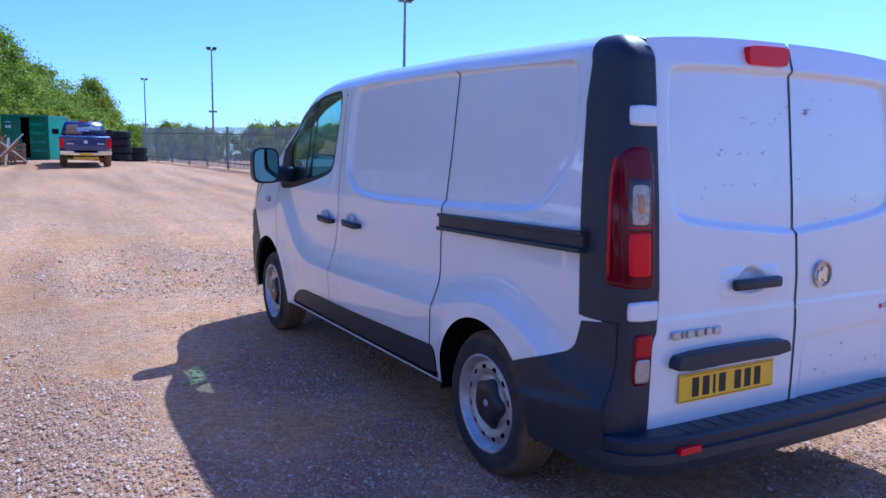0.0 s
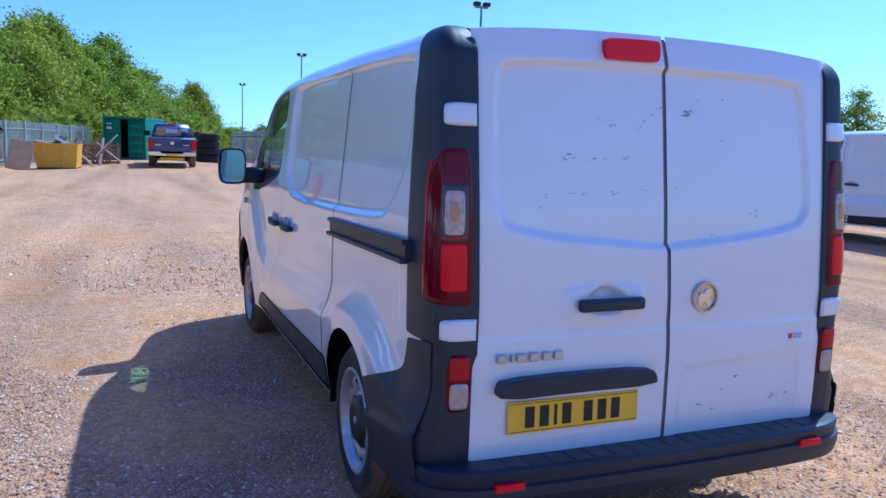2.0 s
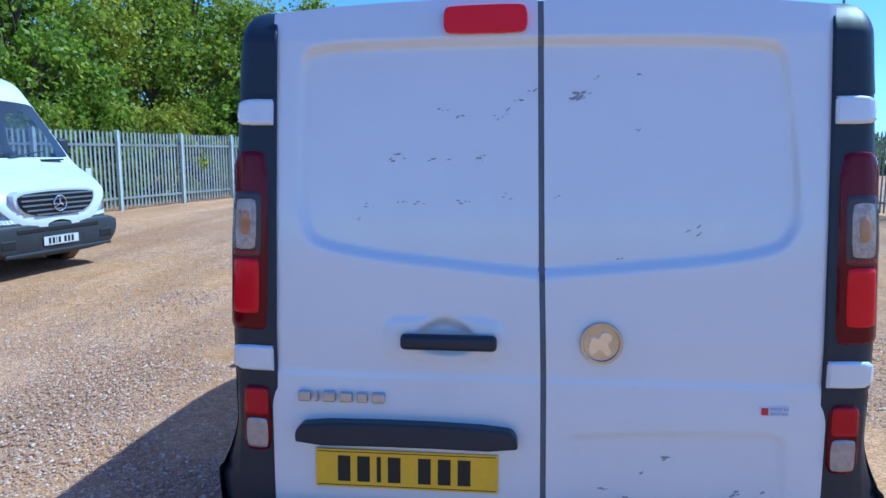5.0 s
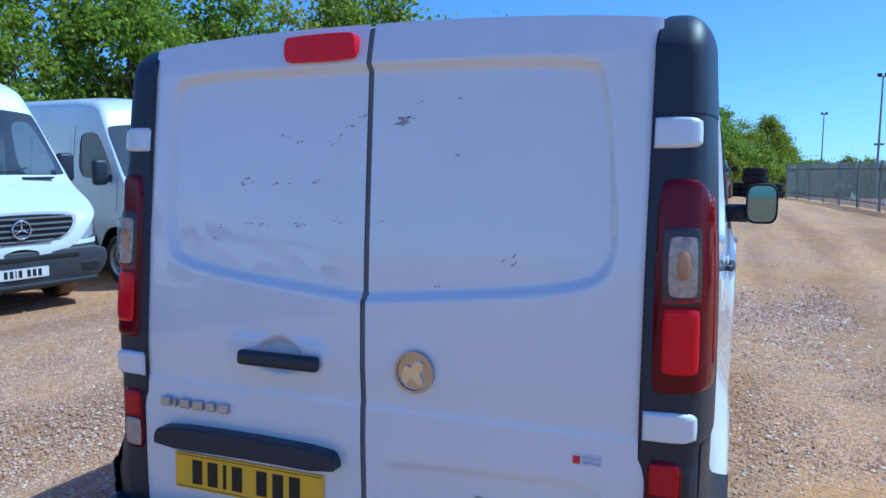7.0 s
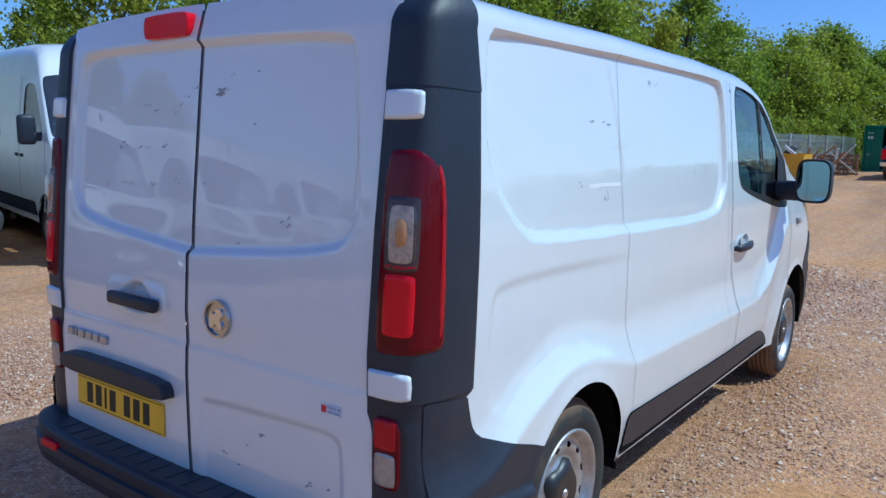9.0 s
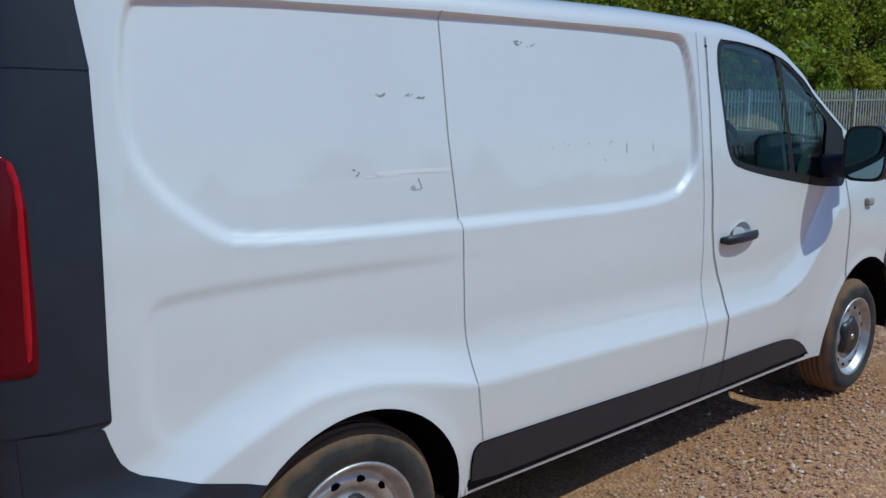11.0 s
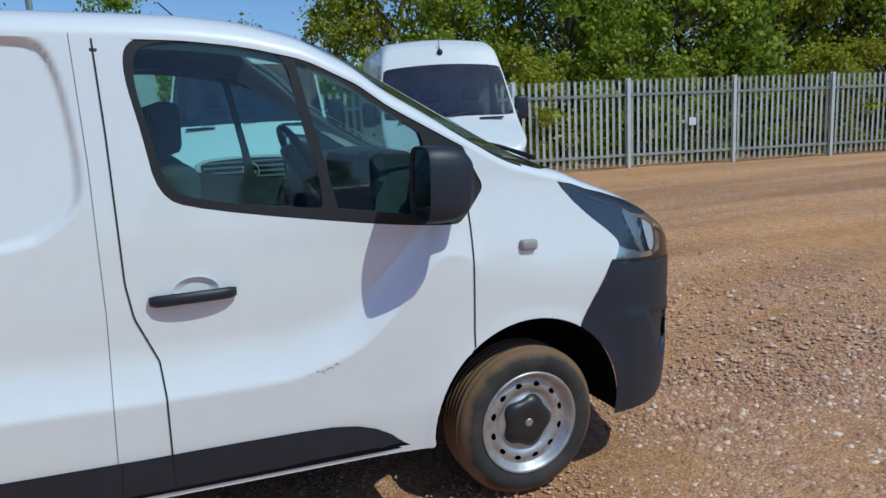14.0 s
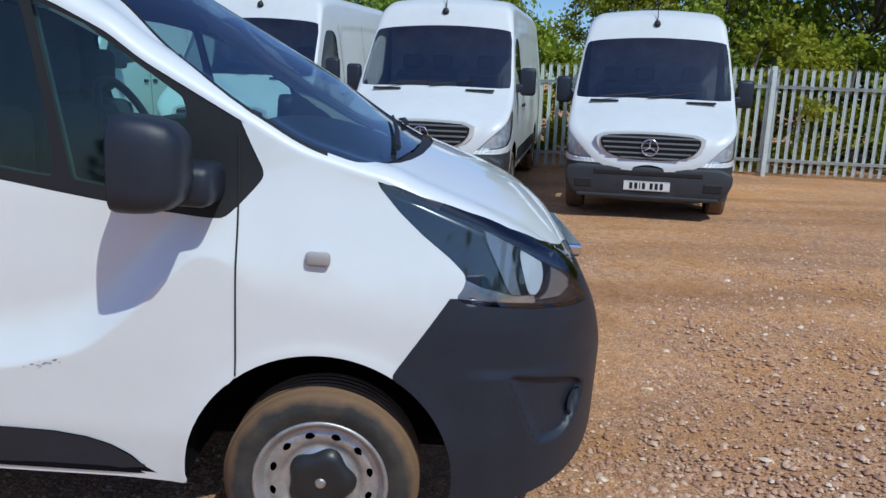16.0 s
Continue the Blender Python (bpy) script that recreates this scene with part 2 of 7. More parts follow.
def prism(bm, outline, d0, d1, axis="y", bevel=0.0):
    """A solid from a flat outline, drawn in the two other axes, between d0 and d1 of axis."""
    t = bmesh.new()
    def put(a, b, d):
        return {"y": (a, d, b), "x": (d, a, b), "z": (a, b, d)}[axis]
    lo = [t.verts.new(put(a, b, d0)) for a, b in outline]
    hi = [t.verts.new(put(a, b, d1)) for a, b in outline]
    t.faces.new(lo)
    t.faces.new(hi[::-1])
    for i in range(len(lo)):
        j = (i + 1) % len(lo)
        t.faces.new((lo[i], hi[i], hi[j], lo[j]))
    bmesh.ops.recalc_face_normals(t, faces=t.faces)
    if bevel:
        bmesh.ops.bevel(t, geom=list(t.edges), offset=bevel, segments=2, affect="EDGES", profile=0.5)
    join(bm, t)


def lathe(bm, profile, n=48, axis="x", a0=0.0, a1=2 * math.pi, origin=(0, 0, 0)):
    """Turns a profile of (radius, along) round an axis."""
    full = abs(a1 - a0 - 2 * math.pi) < 1e-6
    steps = n if full else n + 1
    rings = []
    for k in range(steps):
        a = a0 + (a1 - a0) * k / n
        c, s = math.cos(a), math.sin(a)
        ring = []
        for r, d in profile:
            p = (d, r * c, r * s) if axis == "x" else ((r * c, d, r * s) if axis == "y" else (r * c, r * s, d))
            ring.append(bm.verts.new(Vector(p) + Vector(origin)))
        rings.append(ring)
    for k in range(n):
        a, b = rings[k], rings[(k + 1) % steps]
        for i in range(len(profile) - 1):
            bm.faces.new((a[i], a[i + 1], b[i + 1], b[i]))


def tube(bm, pts, r, n=8):
    """A round bar along points."""
    pts = [Vector(p) for p in pts]
    rings = []
    for i, p in enumerate(pts):
        d = (pts[min(i + 1, len(pts) - 1)] - pts[max(i - 1, 0)]).normalized()
        u = d.cross(Vector((0, 0, 1)) if abs(d.z) < 0.95 else Vector((1, 0, 0))).normalized()
        w = d.cross(u)
        rr = r[i] if isinstance(r, (list, tuple)) else r
        rings.append([bm.verts.new(p + rr * (math.cos(6.28319 * k / n) * u + math.sin(6.28319 * k / n) * w)) for k in range(n)])
    for a, b in zip(rings, rings[1:]):
        for k in range(n):
            bm.faces.new((a[k], a[(k + 1) % n], b[(k + 1) % n], b[k]))
    bm.faces.new(rings[0][::-1])
    bm.faces.new(rings[-1])


def rounded(pts, times=2):
    """Chaikin's corner cutting of a closed outline."""
    p = np.array(pts, float)
    for _ in range(times):
        q = np.roll(p, -1, axis=0)
        p = np.stack([0.75 * p + 0.25 * q, 0.25 * p + 0.75 * q], 1).reshape(-1, 2)
    return p


def nearest(P, poly):
    """Signed distance (inside negative) of points to a closed outline, and the nearest point on it."""
    A, B = poly, np.roll(poly, -1, axis=0)
    d, best = np.full(len(P), 1e9), np.zeros_like(P)
    inside = np.zeros(len(P), bool)
    for a, b in zip(A, B):
        e = b - a
        t = np.clip(((P - a) @ e) / max(e @ e, 1e-12), 0, 1)
        q = a + t[:, None] * e
        dd = np.hypot(*(P - q).T)
        k = dd < d
        d[k], best[k] = dd[k], q[k]
        if a[1] != b[1]:
            c = ((a[1] > P[:, 1]) != (b[1] > P[:, 1])) & (P[:, 0] < (b[0] - a[0]) * (P[:, 1] - a[1]) / (b[1] - a[1]) + a[0])
            inside ^= c
    return np.where(inside, -d, d), best


def offset(poly, d):
    """A closed outline moved outwards by d."""
    p = np.array(poly)
    t = np.roll(p, -1, axis=0) - np.roll(p, 1, axis=0)
    n = np.stack([t[:, 1], -t[:, 0]], 1) / np.maximum(np.hypot(*t.T), 1e-9)[:, None]
    area = np.sum(p[:, 0] * np.roll(p[:, 1], -1) - p[:, 1] * np.roll(p[:, 0], -1))
    return p + n * d * (1 if area > 0 else -1)


def smooth01(t):
    t = np.clip(t, 0, 1)
    return t * t * (3 - 2 * t)


def circle(cy, cz, r, n=48):
    a = np.linspace(0, 2 * np.pi, n, endpoint=False)
    return np.stack([cy + r * np.cos(a), cz + r * np.sin(a)], 1)


def cut(P, tris, poly, cell, more=()):
    """Cuts triangles along a closed outline; new points are made on the crossing edges."""
    d, q = nearest(P, poly)
    near = np.abs(d) < 0.30 * cell
    P[near], d[near] = q[near], 0.0
    sg = np.sign(d)
    t3 = sg[tris]
    cross = (t3.min(1) < 0) & (t3.max(1) > 0)
    out = [tris[~cross]]
    newp, cache, made, extra = [], {}, [], [[] for _ in more]
    base = len(P)

    def edge(a, b):
        k = (a, b) if a < b else (b, a)
        if k not in cache:
            t = d[k[0]] / (d[k[0]] - d[k[1]])
            cache[k] = base + len(newp)
            newp.append(P[k[0]] * (1 - t) + P[k[1]] * t)
            for e, m in zip(extra, more):
                e.append(m[k[0]] * (1 - t) + m[k[1]] * t)
        return cache[k]
    for tri in tris[cross]:
        v = [int(i) for i in tri]
        g = [sg[i] for i in v]
        if 0 in g:
            while g[0] != 0:
                v, g = v[1:] + v[:1], g[1:] + g[:1]
            e = edge(v[1], v[2])
            made += [(v[0], v[1], e), (v[0], e, v[2])]
        else:
            while not (g[0] != g[1] and g[0] != g[2]):
                v, g = v[1:] + v[:1], g[1:] + g[:1]
            a, b = edge(v[0], v[1]), edge(v[0], v[2])
            made += [(v[0], a, b), (a, v[1], v[2]), (a, v[2], b)]
    if made:
        out.append(np.array(made))
    if newp:
        P = np.concatenate([P, np.array(newp)])
        more = [np.concatenate([m, np.array(e)]) for m, e in zip(more, extra)]
    return P, np.concatenate(out), list(more)


def regions(P, tris, outlines):
    mid = P[tris].mean(1)
    reg = np.full(len(tris), -1)
    for i, poly in enumerate(outlines):
        d, _ = nearest(mid, poly)
        reg[(d < 0) & (reg < 0)] = i
    return reg


def sheet(P, cell, outlines, place, quads):
    """A grid of flat points is cut along the outlines and lifted by place().
    Returns the lifted points, the faces and, for every face, the first outline that holds it (-1: none)."""
    tris = np.concatenate([quads[:, [0, 1, 2]], quads[:, [0, 2, 3]]])
    for poly in outlines:
        P, tris, _ = cut(P, tris, poly, cell)
    return place(P), tris, regions(P, tris, outlines)


def pieces(tris, n):
    """Splits faces into connected pieces."""
    lab = np.arange(n)
    while True:
        m = lab[tris].min(1)
        new_lab = lab.copy()
        for k in range(3):
            np.minimum.at(new_lab, tris[:, k], m)
        new_lab = new_lab[new_lab]
        if (new_lab == lab).all():
            break
        lab = new_lab
    g = lab[tris[:, 0]]
    return [tris[g == u] for u in np.unique(g)]


def emit(name, V, tris, mat, parent, label="", flip=False, smooth=True):
    """One object of some of the faces of a sheet."""
    used, inv = np.unique(tris, return_inverse=True)
    f = inv.reshape(-1, 3)
    if flip:
        f = f[:, ::-1]
    return obj(name, V[used], f, mat, parent, label, smooth)


def grid_quads(nu, nv):
    i, j = np.meshgrid(np.arange(nu - 1), np.arange(nv - 1), indexing="ij")
    a = (i * nv + j).ravel()
    return np.stack([a, a + nv, a + nv + 1, a + 1], 1)


# ---- the ground's form ----
def ground_z(x, y):
    """The yard is level where the van stands and rises gently away from it."""
    x, y = np.asarray(x, float), np.asarray(y, float)
    dx = np.maximum(np.abs(x) - 1.2, 0)
    dy = np.maximum(np.maximum(-0.4 - y, y - 4.7), 0)
    mask = smooth01(np.hypot(dx, dy) / 4.5)
    rise = 0.0290 * np.clip(y, -3, 50) - 0.20 * np.exp(-((x + 9.0) / 5.0) ** 2 - ((y - 4.2) / 4.5) ** 2) + 0.25 * np.exp(-((x + 0.5) / 4.5) ** 2 - ((y - 39) / 9.0) ** 2)
    return rise * mask


def gz(x, y):
    return float(ground_z(x, y))


LEAN = 2.6          # degrees by which upright things stand off the van's own upright


def stand(x, y, yaw=0.0, dz=0.0):
    return pose(x, y, gz(x, y) + dz, LEAN, 0, 0) @ pose(0, 0, 0, 0, 0, yaw)


# ---- wheels ----
def wheel(parent, x, y, z, side, r=0.335, rim=0.225, width=0.215, name="wheel"):
    """Steel wheel whose outer face looks to +x (side 1) or -x (side -1)."""
    w = empty(name)
    w.parent = parent
    w.location = (x, y, z)
    if side < 0:
        w.rotation_euler = (0, 0, math.pi)
    h = width / 2
    prof = [(rim - 0.005, -h + 0.01), (rim + 0.03, -h), (r - 0.045, -h - 0.004), (r - 0.012, -h + 0.022)]
    k = 5
    for i in range(k):
        a = -h + 0.035 + i * (width - 0.07) / k
        b = a + (width - 0.07) / k
        prof += [(r, a + 0.004), (r, b - 0.006), (r - 0.008, b - 0.005), (r - 0.008, b)]
    prof += [(r - 0.012, h - 0.022), (r - 0.04, h + 0.002), (rim + 0.045, h + 0.008), (rim + 0.03, h + 0.003), (rim + 0.012, h - 0.002), (rim - 0.003, h - 0.012)]
    bm = bmesh.new()
    lathe(bm, prof, 64)
    part("tyre", bm, M_TYRE, w, smooth=True)
    bm = bmesh.new()
    lathe(bm, [(rim, h - 0.02), (rim + 0.006, h - 0.002), (rim - 0.003, h + 0.002), (rim - 0.012, h - 0.01), (rim - 0.024, h - 0.026), (rim - 0.03, h - 0.034)], 64)
    part("rim_flange", bm, M_RIM, w, smooth=True)
    # pierced disc
    nr, na = 16, 132
    rr = np.linspace(0.055, rim - 0.03, nr)
    aa = np.linspace(0, 2 * np.pi, na + 1)[:-1]
    R, A = np.meshgrid(rr, aa, indexing="ij")
    P = np.stack([(R * np.cos(A)).ravel(), (R * np.sin(A)).ravel()], 1)
    i, j = np.meshgrid(np.arange(nr - 1), np.arange(na), indexing="ij")
    q = np.stack([(i * na + j).ravel(), ((i + 1) * na + j).ravel(), ((i + 1) * na + (j + 1) % na).ravel(), (i * na + (j + 1) % na).ravel()], 1)
    holes = []
    nh = 12
    for k in range(nh):
        a = 2 * np.pi * (k + 0.5) / nh
        c = circle(0, 0, 1, 20) * np.array([0.011, 0.0165])
        rc = rim - 0.056
        holes.append(np.stack([rc * np.cos(a) + c[:, 0] * np.cos(a) - c[:, 1] * np.sin(a), rc * np.sin(a) + c[:, 0] * np.sin(a) + c[:, 1] * np.cos(a)], 1))

    def lift(Q):
        rad = np.hypot(Q[:, 0], Q[:, 1])
        d = np.interp(rad, [0.05, 0.10, 0.125, 0.15, 0.172, 0.185, rim - 0.03], [h - 0.03, h - 0.03, h - 0.045, h - 0.03, h - 0.027, h - 0.036, h - 0.034])
        return np.stack([d, Q[:, 0], Q[:, 1]], 1)
    V, T, reg = sheet(P, 0.010, holes, lift, q)
    emit("rim_disc", V, T[reg < 0], M_RIM, w)
    # centre cap with lobes between the bolts
    bm = bmesh.new()
    ring = []
    n = 60
    top = [bm.verts.new((h - 0.008, 0.085 * math.cos(6.28319 * k / n), 0.085 * math.sin(6.28319 * k / n))) for k in range(n)]
    for k in range(n):
        a = 6.28319 * k / n
        ra = 0.112 + 0.009 * math.cos(5 * a)
        ring.append(bm.verts.new((h - 0.028, ra * math.cos(a), ra * math.sin(a))))
    low = [bm.verts.new((h - 0.05, v.co.y, v.co.z)) for v in ring]
    dip = [bm.verts.new((h - 0.011, 0.05 * math.cos(6.28319 * k / n), 0.05 * math.sin(6.28319 * k / n))) for k in range(n)]
    for k in range(n):
        j = (k + 1) % n
        bm.faces.new((top[k], top[j], ring[j], ring[k]))
        bm.faces.new((ring[k], ring[j], low[j], low[k]))
        bm.faces.new((dip[k], dip[j], top[j], top[k]))
    bm.faces.new(dip)
    part("centre_cap", bm, M_CAP, w, smooth=True)
    bm = bmesh.new()
    lathe(bm, [(0.0, h - 0.006), (0.014, h - 0.006), (0.017, h - 0.010), (0.02, h - 0.012)], 24)
    part("cap_badge", bm, M_SILVER, w)
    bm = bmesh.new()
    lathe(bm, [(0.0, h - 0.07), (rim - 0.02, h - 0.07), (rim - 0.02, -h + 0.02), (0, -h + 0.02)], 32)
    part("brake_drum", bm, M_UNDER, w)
    return w


def interp(pts):
    a = np.array(pts, float)
    return lambda v: np.interp(v, a[:, 0], a[:, 1])


def softened(pts, w=0.05):
    """Piecewise line through points, rounded over a width."""
    f = interp(pts)
    def g(v):
        return sum(f(np.asarray(v) + k * w) * c for k, c in ((-1, 0.17), (-0.5, 0.21), (0, 0.24), (0.5, 0.21), (1, 0.17)))
    return g


# ---- panel van: y from its tail to its nose ----
v_top = softened([(-0.2, 1.85), (0.03, 1.893), (0.10, 1.922), (0.3, 1.952), (1.3, 2.005), (2.3, 2.04), (2.9, 2.045), (3.2, 2.045), (3.42, 2.020), (3.62, 1.968),
                  (4.18, 1.678), (4.42, 1.522), (4.56, 1.450), (4.81, 1.368), (4.98, 1.302), (5.12, 1.200), (5.21, 1.055), (5.28, 0.88), (5.33, 0.74), (5.5, 0.62)], 0.045)
v_crown = softened([(0, 0.02), (0.3, 0.035), (3.0, 0.04), (3.2, 0.055), (3.4, 0.085), (3.7, 0.165), (4.2, 0.178), (4.5, 0.066), (4.81, 0.073), (4.98, 0.088), (5.12, 0.070), (5.2, 0.045)], 0.05)
v_bot = softened([(0, 0.31), (0.5, 0.31), (0.9, 0.318), (2.5, 0.312), (4.0, 0.312), (4.7, 0.30), (5.0, 0.305), (5.2, 0.36), (5.32, 0.44), (5.5, 0.5)], 0.05)
v_wall = softened([(0.2, 0.85), (0.33, 0.875), (0.5, 0.897), (0.8, 0.903), (1.0, 0.905), (1.25, 0.898), (1.5, 0.876), (1.7, 0.857), (1.85, 0.842), (2.0, 0.82)], 0.03)
v_flare = softened([(-0.2, 0.55), (0.3, 0.60), (0.55, 0.73), (0.75, 0.80), (0.95, 0.80), (1.15, 0.76), (1.35, 0.705), (2.7, 0.685), (3.3, 0.695), (3.55, 0.77), (3.72, 0.92),
                    (3.87, 1.09), (4.0, 1.20), (4.2, 1.22), (4.5, 1.16), (5.4, 1.1)], 0.05)
ARCH_R, ARCH_F = circle(0.893, 0.325, 0.405, 64), circle(4.31, 0.365, 0.445, 64)
FOG = rounded([(4.915, 0.765), (4.95, 0.768), (5.12, 0.738), (5.20, 0.70), (5.205, 0.66), (5.17, 0.54), (5.13, 0.51), (5.06, 0.505), (5.03, 0.53), (4.96, 0.68)], 1)
PANEL = rounded([(0.32, 1.55), (0.34, 1.79), (0.40, 1.83), (1.3, 1.87), (2.50, 1.905), (2.60, 1.86), (2.655, 1.43), (2.60, 1.33), (2.44, 1.228), (1.35, 1.228), (0.60, 1.238), (0.50, 1.275), (0.35, 1.42)], 2)
SCALLOP = rounded([(0.325, 0.80), (0.325, 1.09), (0.40, 1.133), (1.25, 1.13), (2.3, 1.12), (2.3, 0.55), (1.2, 0.55), (0.62, 0.69), (0.39, 0.745)], 2)


def rear_lean(z):
    return np.interp(z, [0.3, 0.55, 0.98, 1.3, 1.6, 1.8, 1.88, 2.0], [0.02, 0.005, -0.010, 0.006, 0.03, 0.048, 0.07, 0.11])


def off_centre(y):
    """The tail's doors and corners sit a little off the middle line."""
    return 0.013 * np.clip(1 - np.asarray(y) / 0.9, 0, 1)


def v_half(y, z):
    """Half width of the van at y, z."""
    wing = smooth01((y - 3.85) / 0.35)
    top = 0.20 - 0.05 * smooth01((1.5 - y) / 0.3)
    u = np.clip((v_flare(y) + top - z) / (top + 0.25 * wing), 0, 1)
    w = v_wall(z) + 0.050 * (u ** 1.7 * (1 - wing) + smooth01(u) * wing)
    w = w - 0.055 * np.clip(v_flare(y) - z, 0, 0.36) * smooth01((y - 1.0) / 0.4) * smooth01((3.95 - y) / 0.35)
    P = np.stack([y, z], 1)
    d, _ = nearest(P, PANEL)
    w = w - 0.024 * smooth01((0.010 - d) / 0.019)
    d, _ = nearest(P, SCALLOP)
    w = w - 0.0065 * smooth01((0.012 - d) / 0.030) * smooth01((1.65 - y) / 0.9) * smooth01((z - 0.70) / 0.16)
    for c in ((0.893, 0.325, 0.408), (4.31, 0.365, 0.448)):
        r = np.hypot(y - c[0], z - c[1]) - c[2]
        w = w + 0.006 * np.exp(-(np.maximum(r, 0) / 0.03) ** 2)
    # ledge of the rear cladding and swell of the front bumper
    ledge = np.interp(y, [-0.1, 0.05, 0.25, 0.50], [0.592, 0.563, 0.536, 0.50])
    w = w + 0.020 * smooth01((ledge - z) / 0.022 + 0.5) * smooth01((0.62 - y) / 0.1)
    w = w + 0.010 * smooth01((0.80 - z) / 0.05) * smooth01((y - 4.72) / 0.15)
    d, _ = nearest(P, FOG)
    w = w - (0.020 + 0.10 * np.clip(y - 4.93, 0, 0.25)) * smooth01((0.004 - d) / 0.022)
    t = np.clip((y - 4.45) / 0.905, 0, 0.9999)
    w = w * (1 - t ** 3.6) ** 0.42
    w = w * np.interp(y, [0.0, 0.008, 0.02, 0.04, 0.07, 0.11, 0.16, 0.30], [0.90, 0.931, 0.953, 0.970, 0.982, 0.991, 0.997, 1.0])
    return w


WIN_ALL = rounded([(2.80, 1.80), (2.815, 1.90), (2.92, 1.925), (3.10, 1.925), (3.28, 1.905), (3.56, 1.82), (3.88, 1.61), (3.99, 1.59), (4.07, 1.43), (4.105, 1.37), (4.08, 1.33), (4.0, 1.238), (3.965, 1.22), (3.70, 1.235), (3.0, 1.335), (2.88, 1.39), (2.845, 1.60)], 2)
WIN_A = rounded([(2.83, 1.78), (2.845, 1.88), (2.93, 1.90), (3.10, 1.90), (3.26, 1.885), (3.335, 1.855), (3.365, 1.76), (3.465, 1.315), (3.40, 1.315), (3.02, 1.365), (2.91, 1.41), (2.87, 1.60)], 2)
WIN_B = np.array([(3.375, 1.845), (3.54, 1.78), (3.84, 1.585), (3.855, 1.54), (3.805, 1.27), (3.505, 1.31)])
SILL = rounded([(1.355, 0.345), (1.342, 0.42), (1.345, 0.50), (1.43, 0.502), (2.6, 0.480), (3.25, 0.484), (3.50, 0.475), (3.66, 0.42), (3.75, 0.338), (3.0, 0.336), (2.0, 0.340)], 1)
PILLAR_TOP = np.array([(-0.3, 1.645), (0.225, 1.645), (0.18, 1.80), (0.15, 2.05), (-0.3, 2.05)])
PILLAR = np.array([(-0.3, 0.855), (0.222, 0.858), (0.224, 1.20), (0.226, 1.40), (0.222, 1.645), (-0.3, 1.645)])
LOW_CLAD = rounded([(-0.3, 0.855), (0.222, 0.858), (0.240, 0.79), (0.262, 0.735), (0.31, 0.70), (0.62, 0.60), (0.72, 0.55), (0.72, 0.2), (-0.3, 0.2)], 1)
LAMP_WEDGE = np.array([(4.70, 1.065), (4.735, 1.09), (4.82, 1.055), (4.93, 1.03), (4.99, 1.03), (5.0, 1.005), (4.71, 1.02)])
LAMP_BOWL = rounded([(4.808, 1.225), (4.83, 1.255), (4.93, 1.245), (5.04, 1.21), (5.11, 1.12), (5.12, 1.02), (4.98, 1.012), (4.915, 1.022), (4.875, 1.10)], 1)
LAMP_DRL = rounded([(4.925, 1.185), (4.965, 1.19), (5.005, 1.15), (5.02, 1.09), (5.005, 1.035), (4.975, 1.03), (4.955, 1.08)], 1)
LAMP_RIM = rounded([(4.90, 1.20), (4.965, 1.215), (5.03, 1.16), (5.05, 1.09), (5.03, 1.02), (4.955, 1.015), (4.93, 1.08)], 1)
BUMPER_F = np.array([(4.535, 0.755), (4.705, 1.026), (4.85, 1.012), (5.0, 1.0), (5.6, 1.0), (5.6, 0.1), (4.70, 0.1), (4.70, 0.35), (4.655, 0.62)])
HEADLAMP = rounded([(4.43, 1.385), (4.555, 1.25), (4.74, 1.115), (4.752, 1.07), (4.715, 1.015), (4.85, 1.0), (5.22, 0.985), (5.22, 1.04), (5.12, 1.12), (4.96, 1.225), (4.80, 1.31), (4.60, 1.40), (4.45, 1.47)], 1)
CAB_DOOR = np.array([(2.715, 2.1), (2.735, 1.60), (2.755, 1.10), (2.775, 0.98), (2.845, 0.82), (2.857, 0.70), (2.865, 0.2), (3.87, 0.2), (3.87, 0.35), (3.92, 0.57), (4.035, 0.72), (4.03, 1.20), (4.012, 1.58), (3.90, 1.72), (3.60, 1.93), (3.3, 2.1)])
SLIDE = np.array([(1.30, 2.1), (1.30, 1.5), (1.325, 1.23), (1.345, 0.72), (1.375, 0.34), (1.375, 0.2), (2.865, 0.2), (2.857, 0.70), (2.845, 0.82), (2.775, 0.98), (2.755, 1.10), (2.735, 1.60), (2.715, 2.1)])
SCREEN = rounded([(3.40, -0.2), (3.40, 0.45), (3.43, 0.57), (3.50, 0.63), (3.65, 0.70), (3.80, 0.768), (3.92, 0.815), (4.0, 0.836), (4.15, 0.845), (4.33, 0.860), (4.40, 0.855), (4.45, 0.80), (4.50, 0.70), (4.56, 0.35), (4.575, -0.2)], 1)
COWL = rounded([(4.38, -0.2), (4.30, 0.80), (4.44, 0.835), (4.53, 0.70), (4.60, 0.35), (4.625, -0.2)], 1)
BONNET = np.array([(4.2, -0.2), (4.30, 0.98), (4.42, 0.98), (4.435, 0.888), (4.60, 0.888), (4.75, 0.874), (4.88, 0.845), (4.99, 0.785), (5.08, 0.66), (5.14, 0.44), (5.165, -0.2)])


